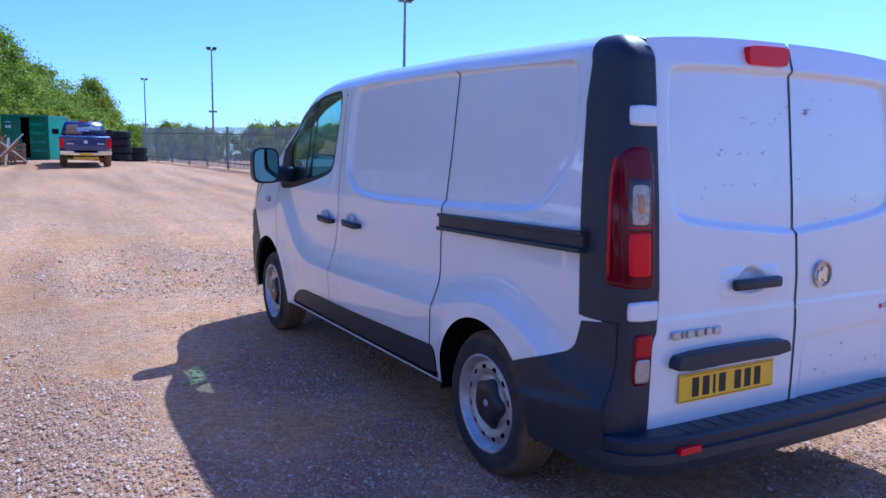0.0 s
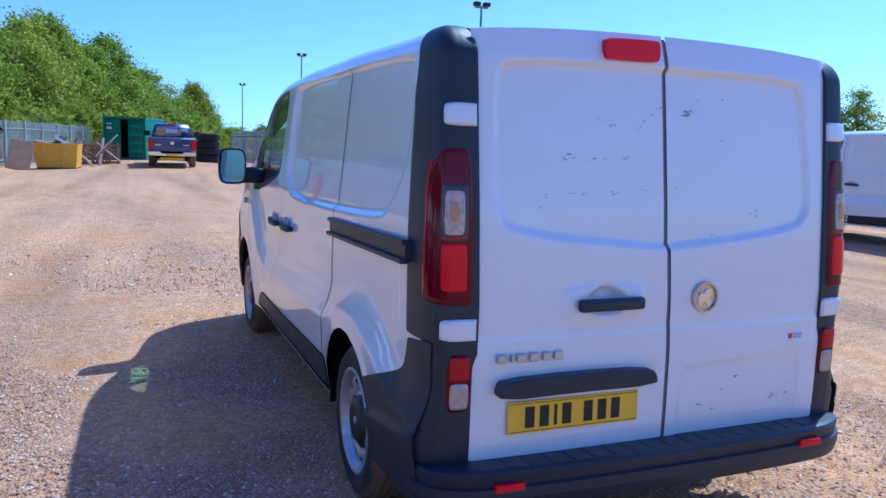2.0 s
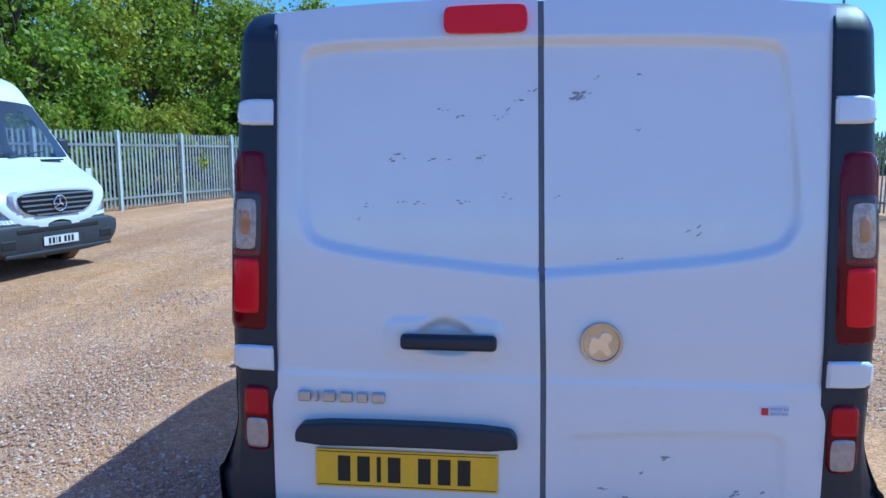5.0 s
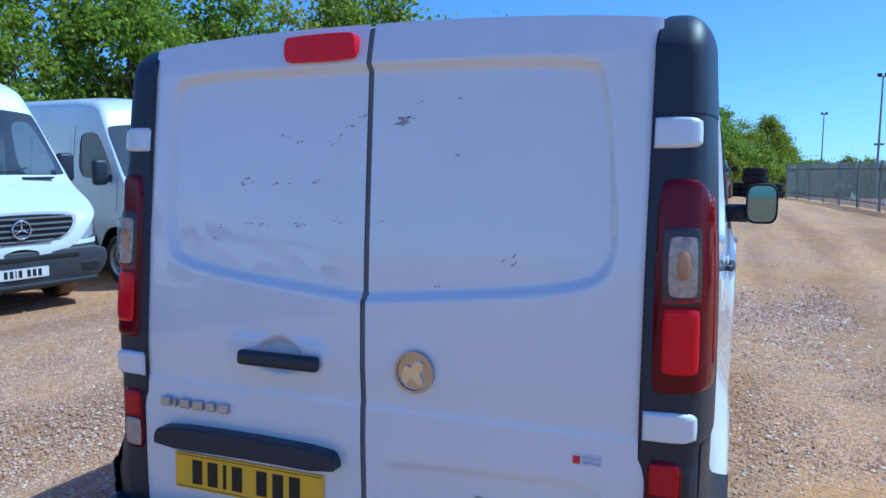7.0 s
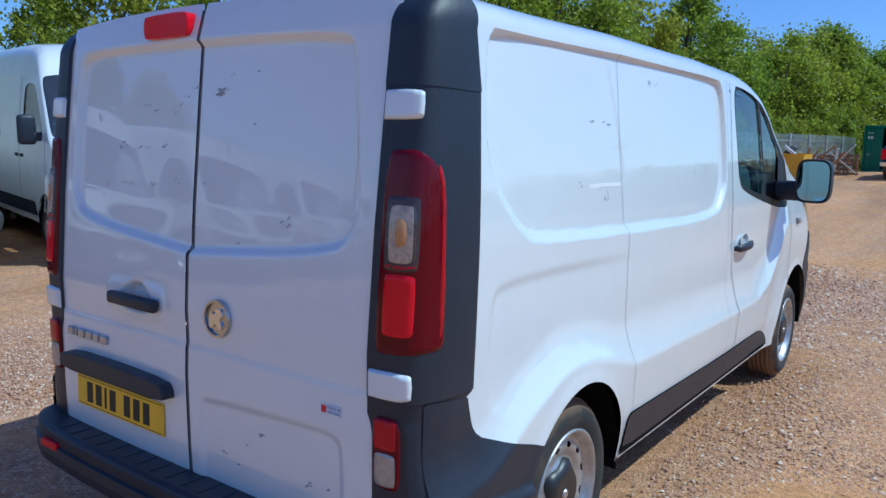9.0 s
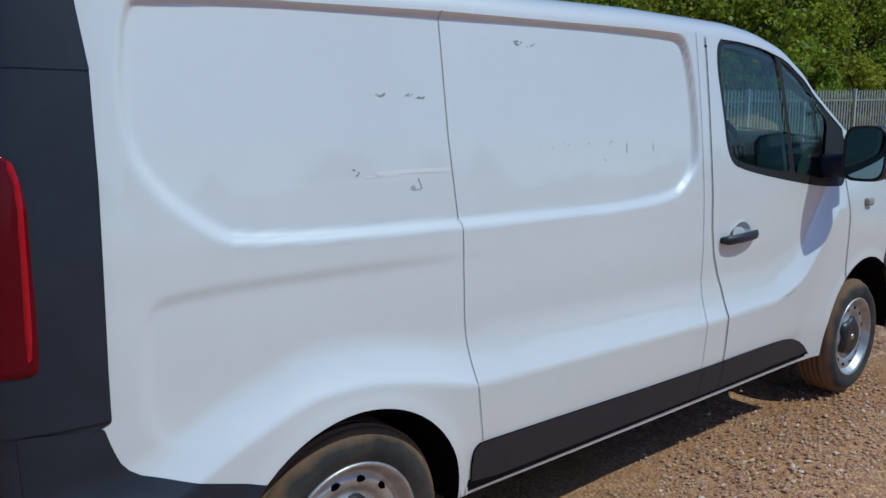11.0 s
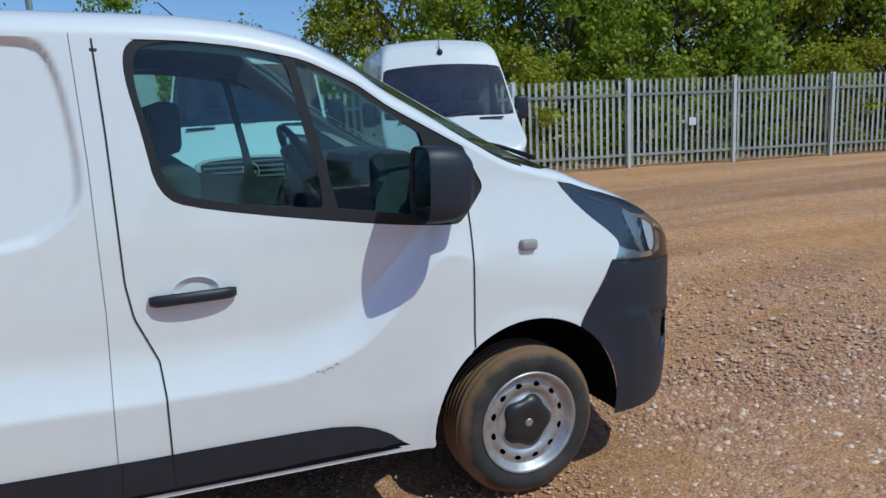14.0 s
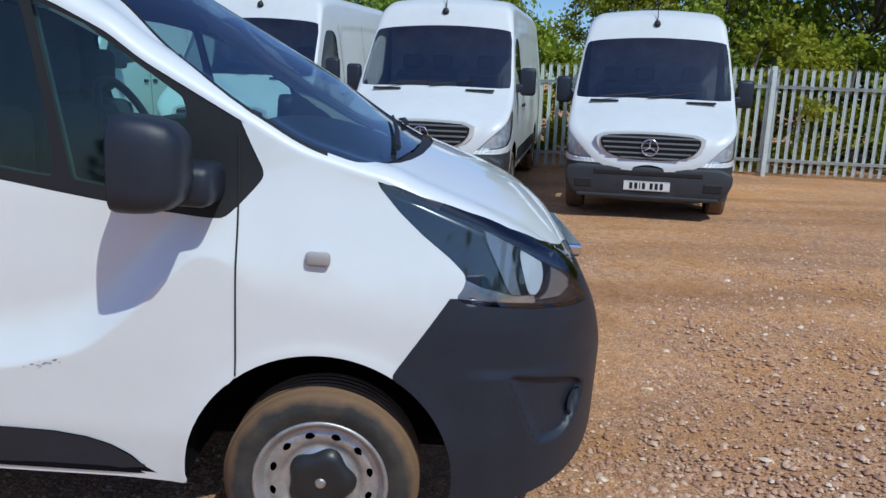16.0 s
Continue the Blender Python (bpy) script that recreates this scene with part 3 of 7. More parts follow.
def strip(name, pts, half, mat, parent, side, width=0.006, lift=0.0012):
    """A thin band along points (y, z) of a body side."""
    pts = np.array(pts, float)
    n = max(2, int(np.sum(np.hypot(*np.diff(pts, axis=0).T)) / 0.02))
    u = np.linspace(0, 1, n)
    s = np.r_[0, np.cumsum(np.hypot(*np.diff(pts, axis=0).T))]
    p = np.stack([np.interp(u * s[-1], s, pts[:, k]) for k in (0, 1)], 1)
    d = np.gradient(p, axis=0)
    d /= np.hypot(*d.T)[:, None]
    nn = np.stack([-d[:, 1], d[:, 0]], 1) * width / 2
    rows = []
    for q in (p - nn, p + nn):
        x = (half(q[:, 0], q[:, 1]) + lift) * side + (off_centre(q[:, 0]) if half is v_half else 0)
        rows.append(np.stack([x, q[:, 0] + shear(q[:, 0], q[:, 1]), q[:, 1]], 1))
    V = np.concatenate(rows)
    F = [(i, i + 1, n + i + 1, n + i) for i in range(n - 1)]
    return obj(name, V, F, mat, parent)


def shear(y, z):
    return rear_lean(z) * np.clip(1 - y / 0.30, 0, 1)


def van_shell(root):
    ys = np.concatenate([np.linspace(0.03, 0.30, 22), np.linspace(0.30, 4.40, 330)[1:], 4.40 + 0.955 * np.sin(np.linspace(0, np.pi / 2, 64))[1:] * 0.9997])
    ns, nc, nt = 128, 14, 22
    yy = np.repeat(ys, ns).reshape(len(ys), ns)
    edge = v_top(ys) - v_crown(ys)
    rh = np.interp(ys, [0, 0.1, 3.2, 3.6, 4.4, 5.0, 5.2], [0.06, 0.09, 0.10, 0.07, 0.05, 0.06, 0.05])
    rw = np.interp(ys, [0, 0.1, 3.2, 3.6, 4.4, 5.0, 5.25], [0.08, 0.13, 0.17, 0.10, 0.10, 0.14, 0.02])
    zs, zb = edge - rh, v_bot(ys)
    zz = zb[:, None] + (zs - zb)[:, None] * np.linspace(0, 1, ns)[None, :]
    doors = {}
    for side in (1, -1):
        outl = [ARCH_R, ARCH_F, WIN_A, WIN_B, WIN_ALL, PILLAR_TOP, PILLAR, LOW_CLAD, HEADLAMP, BUMPER_F, SILL, CAB_DOOR] + ([SLIDE] if side < 0 else [])
        lamp_mats = ((LAMP_WEDGE, M_LAMPIN, "chrome lamp trim", 0.018), (LAMP_DRL, M_DRL, "white lamp element", 0.016), (LAMP_RIM, M_BOWL, "dark lamp surround", 0.020), (LAMP_BOWL, M_REFLECT, "chrome reflector", 0.024))

        def place(Q):
            return np.stack([v_half(Q[:, 0], Q[:, 1]) * side + off_centre(Q[:, 0]), Q[:, 0] + shear(Q[:, 0], Q[:, 1]), Q[:, 1]], 1)
        P = np.stack([yy.ravel(), zz.ravel()], 1)
        V, T, reg = sheet(P, 0.013, outl, place, grid_quads(len(ys), ns))
        flip = side < 0
        pick = lambda *k: T[np.isin(reg, k)]
        door = emit("cab_door", V, pick(11), M_WHITE, root, "white cab door with black handle", flip)
        doors[side] = door
        emit("door_window", V * np.array([1, 1, 1]) - np.array([0.012 * side, 0, 0]), pick(2), M_GLASS, door, "tinted glass", flip)
        emit("quarter_window", V - np.array([0.012 * side, 0, 0]), pick(3), M_GLASS, door, "tinted glass", flip)
        emit("window_surround", V - np.array([0.004 * side, 0, 0]), pick(4), M_TRIM, door, "black rubber and plastic surround", flip)
        emit("lower_cladding", V + np.array([0.003 * side, 0, 0]), T[(reg == 7) & (V[T].mean(1)[:, 1] > 0.055)], M_BLACK, root, "black plastic", flip)
        LT = pick(8)
        LP, LT, (LV,) = V[:, 1:], LT, (V,)
        for poly, mt, lb, deep in lamp_mats:
            LP, LT, (LV,) = cut(LP, LT, poly, 0.0005, (LV,))
        lr = regions(LP, LT, [q[0] for q in lamp_mats])
        emit("headlamp_bowl", LV - np.array([0.03 * side, 0.02, 0]), LT[lr < 0], M_BOWL, root, "", flip)
        for i, (poly, mt, lb, deep) in enumerate(lamp_mats):
            emit("lamp_chrome", LV - np.array([deep * side, 0.012, 0]), LT[lr == i], mt, root, lb, flip)
        emit("headlamp_cover", V, pick(8), M_HL, root, "clear plastic lamp cover", flip)
        emit("front_bumper", V + np.array([0.003 * side, 0, 0]), pick(9), M_BLACK, root, "black plastic bumper", flip)
        emit("sill_cladding", V + np.array([0.007 * side, 0, 0]), pick(10), M_BLACK, root, "black plastic", flip)
        if side < 0:
            emit("sliding_door", V, pick(12), M_WHITE, root, "white sliding door", flip)
        mid = V[T].mean(1)
        rest = T[reg == -1]
        front = V[rest].mean(1)[:, 1] > 3.3
        for nm, sel in (("load_side", ~front), ("front_wing", front)):
            for t in pieces(rest[sel], len(V)):
                if len(t) > 25:
                    emit(nm, V, t, M_WHITE, root, "white painted steel", flip)
        # cabin lining inside the door and pillar
        sel = np.isin(reg, (11, 4, -1)) & (mid[:, 1] > 2.74) & (mid[:, 1] < 4.25) & (mid[:, 2] > 0.42) & (np.hypot(mid[:, 1] - 4.31, mid[:, 2] - 0.365) > 0.50)
        pillar = (mid[:, 1] > 3.30) & (mid[:, 2] > 1.925 - 0.62 * (mid[:, 1] - 3.30)) | (mid[:, 2] > 1.88)
        emit("cab_lining", V * np.array([0.955, 1, 1]), T[sel & ~pillar], M_DARK, root, "", flip)
        for t in pieces(T[sel & pillar], len(V)):
            if len(t) > 25:
                emit("pillar_lining", V * np.array([0.955, 1, 1]), t, M_LINING, root, "pale pillar lining", flip)

    # roof, windscreen, bonnet
    th = np.linspace(0, np.pi / 2, nc)
    xs = v_half(ys, zs)
    half = []
    for k in range(len(ys)):
        cx = xs[k] - rw[k] * (1 - np.cos(th))
        cz = zs[k] + rh[k] * np.sin(th)
        s = np.linspace(0, 1, nt)[1:]
        tx = (xs[k] - rw[k]) * (1 - s)
        tz = edge[k] + v_crown(ys[k]) * (1 - (1 - s) ** 2)
        half.append(np.stack([np.r_[cx, tx], np.full(nc + nt - 1, ys[k]), np.r_[cz, tz]], 1))
    G = np.array(half)
    G[:, :, 1] += shear(G[:, :, 1].ravel(), G[:, :, 2].ravel()).reshape(G.shape[:2])
    full = np.concatenate([G, (G * np.array([-1, 1, 1]))[:, -2::-1]], 1)
    nu, nv = full.shape[:2]
    V = full.reshape(-1, 3)
    V[:, 0] += off_centre(V[:, 1])
    quads = grid_quads(nu, nv)
    T = np.concatenate([quads[:, [0, 1, 2]], quads[:, [0, 2, 3]]])
    P = np.stack([V[:, 1], np.abs(V[:, 0])], 1)
    Vn = V
    seal = offset(SCREEN, 0.013)
    for poly in (SCREEN, seal, COWL, BONNET):
        P, T, (Vn,) = cut(P, T, poly, 0.0005, (Vn,))
    mid = Vn[T].mean(1)
    reg = regions(P, T, (SCREEN, COWL, BONNET, seal))
    emit("windscreen_seal", Vn + np.array([0, 0, 0.0015]), T[reg == 3], M_TRIM, root, "black rubber seal")
    lampy = (reg == -1) & (mid[:, 1] > 4.47) & (mid[:, 1] < 5.14)
    emit("windscreen", Vn - np.array([0, 0, 0.004]), T[reg == 0], M_SCREEN, root, "tinted windscreen glass")
    emit("scuttle", Vn - np.array([0, 0, 0.012]), T[reg == 1], M_TRIM, root, "black plastic scuttle panel")
    emit("bonnet", Vn, T[reg == 2], M_WHITE, root, "white bonnet")
    corner = (reg == -1) & (mid[:, 1] < 0.20) & (np.abs(mid[:, 0]) > 0.735)
    for side in (1, -1):
        emit("roof_corner", Vn - np.array([0, 0, 0.016]), T[corner & (mid[:, 0] * side > 0)], M_BLACK, root, "black plastic")
        emit("headlamp_cover", Vn, T[lampy & (mid[:, 0] * side > 0)], M_HL, root, "clear plastic lamp cover")
        emit("headlamp_bowl", Vn - np.array([0.02 * side, 0.02, 0.03]), T[lampy & (mid[:, 0] * side > 0)], M_BOWL, root)
    rest = (reg == -1) & ~corner & ~lampy
    nose = mid[:, 1] > 5.0
    emit("front_bumper", Vn, T[rest & nose], M_BLACK, root, "black plastic bumper")
    emit("roof", Vn, T[rest & ~nose], M_WHITE, root, "white steel roof")
    inner = (Vn - np.array([0, 0, 0.03])) * np.array([0.97, 1, 1])
    cabin = rest & ~nose & (mid[:, 1] > 2.74) & (mid[:, 1] < 4.4)
    fore = mid[:, 1] > 3.42
    emit("headlining", inner, T[cabin & ~fore], M_HEADLINE, root, "grey headlining")
    for side in (1, -1):
        emit("pillar_lining", inner, T[cabin & fore & (mid[:, 0] * side > 0)], M_LINING, root, "pale pillar lining")
    return doors


R_PANEL = rounded([(-0.665, 1.50), (-0.66, 1.745), (-0.62, 1.782), (0.0, 1.79), (0.60, 1.782), (0.645, 1.74), (0.68, 1.40), (0.68, 1.275), (0.60, 1.215), (0.03, 1.160), (0.0, 1.160), (-0.58, 1.215), (-0.66, 1.275)], 2)
R_LOW = rounded([(0.085, 0.695), (0.12, 0.718), (0.60, 0.737), (0.655, 0.728), (0.672, 0.69), (0.672, 0.50), (0.66, 0.25), (0.12, 0.25), (0.085, 0.40)], 1)
R_HANDLE = rounded([(-0.415, 0.925), (-0.42, 0.975), (-0.41, 1.025), (-0.34, 1.03), (-0.24, 1.03), (-0.16, 1.03), (-0.095, 1.02), (-0.09, 0.97), (-0.10, 0.92), (-0.18, 0.915), (-0.25, 0.905), (-0.33, 0.915)], 1)
R_SCOOP = rounded([(-0.335, 0.945), (-0.325, 1.00), (-0.28, 1.035), (-0.22, 1.035), (-0.17, 1.00), (-0.16, 0.945), (-0.24, 0.925)], 2)


def rear_y(x, z):
    """Face of the rear doors."""
    y = rear_lean(z) + 0.010 * (np.abs(x - 0.013) / 0.75) ** 3
    P = np.stack([x, z], 1)
    d, _ = nearest(P, R_PANEL)
    y = y + 0.020 * smooth01((0.010 - d) / 0.019)
    d, _ = nearest(P, R_LOW)
    y = y + 0.008 * smooth01((0.010 - d) / 0.024)
    d, _ = nearest(P, R_HANDLE)
    y = y - 0.006 * smooth01((0.006 - d) / 0.014)
    d, _ = nearest(P, R_SCOOP)
    y = y + 0.028 * smooth01((0.002 - d) / 0.022)
    # shoulder below the middle
    y = y - 0.005 * smooth01((0.866 - z) / 0.016 + 0.5) - 0.005 * smooth01((0.86 - z) / 0.10)
    e = np.maximum(np.abs(x - 0.013) - 0.725, 0)
    return y + 4 * e * e


def rear_doors(root):
    out = []
    for side, x0, x1 in ((-1, -0.747, 0.004), (1, 0.020, 0.773)):
        nx, nz = 84, 156
        xs, zs = np.linspace(x0, x1, nx), np.linspace(0.0, 1.0, nz)
        X = np.repeat(xs, nz)
        top = 1.910 - 0.032 * (np.abs(X - 0.013) / 0.75) ** 2.5
        Z = 0.437 + (top - 0.437) * np.tile(zs, nx)
        # the meeting edge swings slightly, as the doors' shut line does
        bend = 0.010 * np.interp(Z, [0.44, 0.9, 1.16, 1.9], [1.6, 1.0, 0.2, -1.2])
        Xb = X + bend * (1 - np.abs(X - (0.004 if side < 0 else 0.020)) / 0.76)
        V = np.stack([Xb, rear_y(Xb, Z), Z], 1)
        q = grid_quads(nx, nz)
        d = obj("rear_door", V, q, M_WHITE, root, "white rear door with scuff marks", smooth=True)
        out.append(d)
        # turned edge at the shut line
    zz = np.linspace(0.445, 1.90, 60)
    bend = 0.010 * np.interp(zz, [0.44, 0.9, 1.16, 1.9], [1.6, 1.0, 0.2, -1.2])
    V = np.concatenate([np.stack([0.002 + bend, rear_y(np.full(60, -0.01), zz) + 0.005, zz], 1), np.stack([0.022 + bend, rear_y(np.full(60, 0.03), zz) + 0.005, zz], 1)])
    obj("door_seal", V, [(i, 60 + i, 61 + i, i + 1) for i in range(59)], M_GREY, root, "grey rubber seal")
    return out


def corner_point(u, z, off=0.0):
    """Point on the rear corner's outer skin: u runs from the door edge (0) round to the side, in metres."""
    x, y = np.interp(u, CORNER_S, CORNER[:, 0]), np.interp(u, CORNER_S, CORNER[:, 1])
    e = 1e-3
    tx = np.interp(u + e, CORNER_S, CORNER[:, 0]) - np.interp(u - e, CORNER_S, CORNER[:, 0])
    ty = np.interp(u + e, CORNER_S, CORNER[:, 1]) - np.interp(u - e, CORNER_S, CORNER[:, 1])
    ln = np.hypot(tx, ty)
    nx, ny = ty / ln, -tx / ln
    k = 0.45 + 0.55 * (v_wall(z) + 0.004 - 0.757) / 0.152
    low = (v_half(np.full(np.shape(z), 0.16), np.asarray(z, float)) + 0.004 - 0.757) / 0.152
    k = np.where(z < 0.856, 1 + (low - 1) * smooth01((u - 0.075) / 0.10), k)
    lean = rear_lean(z) * np.clip(1 - y / 0.30, 0, 1)
    return np.stack([0.757 + (x - 0.757) * k + nx * off, y + 0.006 + ny * off + lean, z + 0 * u], -1)


CORNER = np.array([(0.70, -0.003), (0.757, 0.0), (0.80, 0.001), (0.840, 0.006), (0.862, 0.016), (0.878, 0.036), (0.889, 0.066), (0.897, 0.105), (0.902, 0.15), (0.905, 0.20), (0.907, 0.30), (0.908, 0.5)])
CORNER_S = np.r_[0, np.cumsum(np.hypot(*np.diff(CORNER, axis=0).T))] - 0.0571


def rear_pillar(root, side):
    """Black pillar that wraps the rear corner, in an upper and a lower length, with a rounded cap at the roof."""
    us = np.linspace(0, 1, 34)

    def row(z, name):
        off = {"pillar_face": 0.001, "rear_pillar_trim": 0.003, "pillar_cap": 0.0055}[name]
        yb = np.interp(z, [0.45, 0.80, 0.85, 0.9, 1.2, 1.4, 1.645, 1.80], [0.08, 0.08, 0.236, 0.236, 0.239, 0.241, 0.236, 0.208])
        u = -0.014 + us * (np.interp(yb, CORNER[:, 1], CORNER_S) + 0.014)
        p = corner_point(u, np.full(len(u), z), off)
        inner = p[-1] - np.array([0.03, -0.003, 0])
        first = p[0] + np.array([0, 0.03, 0])
        return np.concatenate([[first], p, [inner]])
    for name, lo, hi in (("pillar_face", 0.45, 0.870), ("rear_pillar_trim", 0.862, 1.654), ("pillar_cap", 1.645, 1.80)):
        rows = [row(z, name) for z in np.linspace(lo, hi, max(3, int((hi - lo) / 0.015)))]
        if name == "pillar_cap":
            base = rows[-1]
            core = np.array([0.79, 0.20, 0])
            for a in np.linspace(0, np.pi / 2, 12)[1:]:
                r = base.copy()
                k = np.cos(a) ** 0.75
                r[:, :2] = core[:2] + (base[:, :2] - core[:2]) * k
                r[:, 2] = 1.80 + 0.098 * np.sin(a)
                r[:, 1] += (rear_lean(r[:, 2]) - rear_lean(1.80)) * k
                rows.append(r)
        V = np.concatenate(rows)
        V[:, 0] = V[:, 0] * side + 0.013
        q = grid_quads(len(rows), len(us) + 2)
        T = np.concatenate([q[:, [0, 1, 2]], q[:, [0, 2, 3]]])
        emit(name, V, T, M_BLACK, root, "black plastic", side > 0)


def corner_patch(name, outline, mat, parent, side, thick=0.02, label="", cell=0.010, dome=0.0, base=0.002, edge=0.008, soft=1):
    """A solid cover on the rear corner with an outline in (u, z)."""
    poly = rounded(outline, soft)
    lo, hi = poly.min(0), poly.max(0)
    nu, nz = int((hi[0] - lo[0]) / cell) + 3, int((hi[1] - lo[1]) / cell) + 3
    U, Z = np.meshgrid(np.linspace(lo[0] - cell / 3, hi[0] + cell / 3, nu), np.linspace(lo[1] - cell / 3, hi[1] + cell / 3, nz), indexing="ij")
    P = np.stack([U.ravel(), Z.ravel()], 1)

    def place(Q):
        d, _ = nearest(Q, poly)
        o = base + thick * np.sqrt(np.clip(1 - (1 - np.clip(-d / edge, 0, 1)) ** 2, 0, 1)) + dome * np.clip(-d, 0, 0.04)
        V = corner_point(Q[:, 0], Q[:, 1], o)
        V[:, 0] = V[:, 0] * side + 0.013
        return V
    V, T, reg = sheet(P, cell * 1.1, [poly], place, grid_quads(nu, nz))
    return emit(name, V, T[reg == 0], mat, parent, label, side < 0)


def text_mesh(name, body, size, mat, parent, m, depth=0.002, sx=1.0, bold=0.0):
    cu = bpy.data.curves.new(name, "FONT")
    cu.body, cu.size, cu.extrude, cu.offset = body, size, depth, bold
    cu.align_x, cu.align_y = "CENTER", "CENTER"
    cu.resolution_u = 3
    tmp = bpy.data.objects.new("tmp_text", cu)
    scene.collection.objects.link(tmp)
    dg = bpy.context.evaluated_depsgraph_get()
    me = bpy.data.meshes.new_from_object(tmp.evaluated_get(dg))
    bpy.data.objects.remove(tmp)
    bpy.data.curves.remove(cu)
    me.transform(m @ Matrix.Diagonal((sx, 1, 1, 1)))
    me.materials.clear()
    me.materials.append(mat)
    ob = new(name, me)
    ob.parent = parent
    return ob


def plate(parent, cx, cz, mat, place, w=0.52, h=0.111, bars=7):
    """Number plate with its characters as plain bars. place(x, d, z) gives the position d in front of the plate's back."""
    bm = bmesh.new()
    box(bm, -w / 2, w / 2, -0.006, 0, -h / 2, h / 2, 0.002)
    p = part("number_plate", bm, mat, parent, "number plate with dark bars")
    p.matrix_basis = place
    bm = bmesh.new()
    t = 0.003
    for a in ((-w / 2 + 0.006, w / 2 - 0.006, h / 2 - 0.008, h / 2 - 0.006), (-w / 2 + 0.006, w / 2 - 0.006, -h / 2 + 0.006, -h / 2 + 0.008)):
        box(bm, a[0], a[1], -0.0068, -0.005, a[2], a[3])
    part("plate_line", bm, M_INK, p)
    x = -w / 2 + 0.065
    for k in range(bars):
        if k == bars - 3:
            x += 0.03
        wd = 0.012 if k in (2,) else 0.036
        boxed("plate_bar", (x, x + wd, -0.0072, -0.005, -0.037, 0.037), M_INK, p, bevel=0.0)
        x += wd + 0.020
    return p


def mirror(door, side, cx=1.105, y=3.80, z=1.405, w=0.205, h=0.275):
    """Door mirror on an arm."""
    m = empty("door_mirror")
    m.parent = door
    bm = bmesh.new()
    # housing: rounded shell, fuller towards the nose
    n = 28
    rings = []
    for k, (d, s) in enumerate(((-0.055, 0.97), (-0.045, 1.0), (0.0, 1.0), (0.05, 0.97), (0.095, 0.87), (0.125, 0.66), (0.138, 0.35))):
        ring = []
        for i in range(n):
            a = 6.28319 * i / n
            c, q = math.cos(a), math.sin(a)
            ex = 0.5
            px = math.copysign(abs(c) ** ex, c) * w / 2 * s
            pz = math.copysign(abs(q) ** ex, q) * h / 2 * s
            ring.append(bm.verts.new((side * (cx + px), y + d, z + pz)))
        rings.append(ring)
    for a, b in zip(rings, rings[1:]):
        for i in range(n):
            bm.faces.new((a[i], a[(i + 1) % n], b[(i + 1) % n], b[i]))
    bm.faces.new(rings[-1])
    part("mirror_housing", bm, M_BLACK, m, "black plastic housing", True)
    bm = bmesh.new()
    ring = []
    for i in range(n):
        a = 6.28319 * i / n
        c, q = math.cos(a), math.sin(a)
        ring.append(bm.verts.new((side * (cx + math.copysign(abs(c) ** 0.5, c) * w / 2 * 0.88), y - 0.046, z + math.copysign(abs(q) ** 0.5, q) * h / 2 * 0.90)))
    bm.faces.new(ring)
    part("mirror_pane", bm, M_MIRROR, m, "mirror glass")
    bm = bmesh.new()
    ring2 = []
    outer = []
    for i in range(n):
        a = 6.28319 * i / n
        c, q = math.cos(a), math.sin(a)
        sx, sz = math.copysign(abs(c) ** 0.5, c), math.copysign(abs(q) ** 0.5, q)
        ring2.append(bm.verts.new((side * (cx + sx * w / 2 * 0.87), y - 0.047, z + sz * h / 2 * 0.89)))
        outer.append(bm.verts.new((side * (cx + sx * w / 2 * 0.975), y - 0.056, z + sz * h / 2 * 0.975)))
    for i in range(n):
        bm.faces.new((ring2[i], ring2[(i + 1) % n], outer[(i + 1) % n], outer[i]))
    part("mirror_rim", bm, M_TRIM, m)
    bm = bmesh.new()
    xa, xb = sorted((side * 0.86, side * (cx - 0.05)))
    box(bm, xa, xb, y - 0.0, y + 0.18, z - 0.13, z - 0.005, 0.03)
    part("mirror_arm", bm, M_BLACK, m, "black plastic arm", True)
    return m


def handle(parent, side, y0, y1, z, half_x):
    """Black pull handle over a shallow white dish."""
    bm = bmesh.new()
    xa, xb = sorted((side * (half_x - 0.006), side * (half_x + 0.034)))
    n = 14
    rings = []
    for k in range(n + 1):
        u = k / n
        bow = 0.030 * math.sin(math.pi * min(max((u - 0.02) / 0.96, 0), 1)) ** 0.5 + 0.004
        hh = 0.0205 if 0.03 < u < 0.97 else 0.014
        yv = y0 + (y1 - y0) * u
        zv = z + 0.004 * math.sin(math.pi * u) + 0.010 * u
        rings.append([bm.verts.new((side * (half_x + bow), yv, zv + hh)), bm.verts.new((side * (half_x + bow + 0.006), yv, zv)), bm.verts.new((side * (half_x + bow), yv, zv - hh)),
                      bm.verts.new((side * (half_x + bow - 0.018), yv, zv - hh * 0.8)), bm.verts.new((side * (half_x + bow - 0.018), yv, zv + hh * 0.8))])
    for a, b in zip(rings, rings[1:]):
        for i in range(5):
            bm.faces.new((a[i], a[(i + 1) % 5], b[(i + 1) % 5], b[i]))
    bm.faces.new(rings[0])
    bm.faces.new(rings[-1])
    part("door_handle", bm, M_BLACK, parent, "black plastic handle", True)
    # finger dish
    bm = bmesh.new()
    prof = [(0.0, -0.018), (0.03, -0.016), (0.05, -0.008), (0.062, 0.002)]
    lathe(bm, [(r, d) for r, d in prof], 28)
    me = part("handle_dish", bm, M_WHITE, parent, "", True)
    me.matrix_basis = Matrix.Translation((side * (half_x - 0.002), (y0 + y1) / 2 + 0.01, z + 0.022)) @ Matrix.Diagonal((side, 1.25, 0.82, 1))


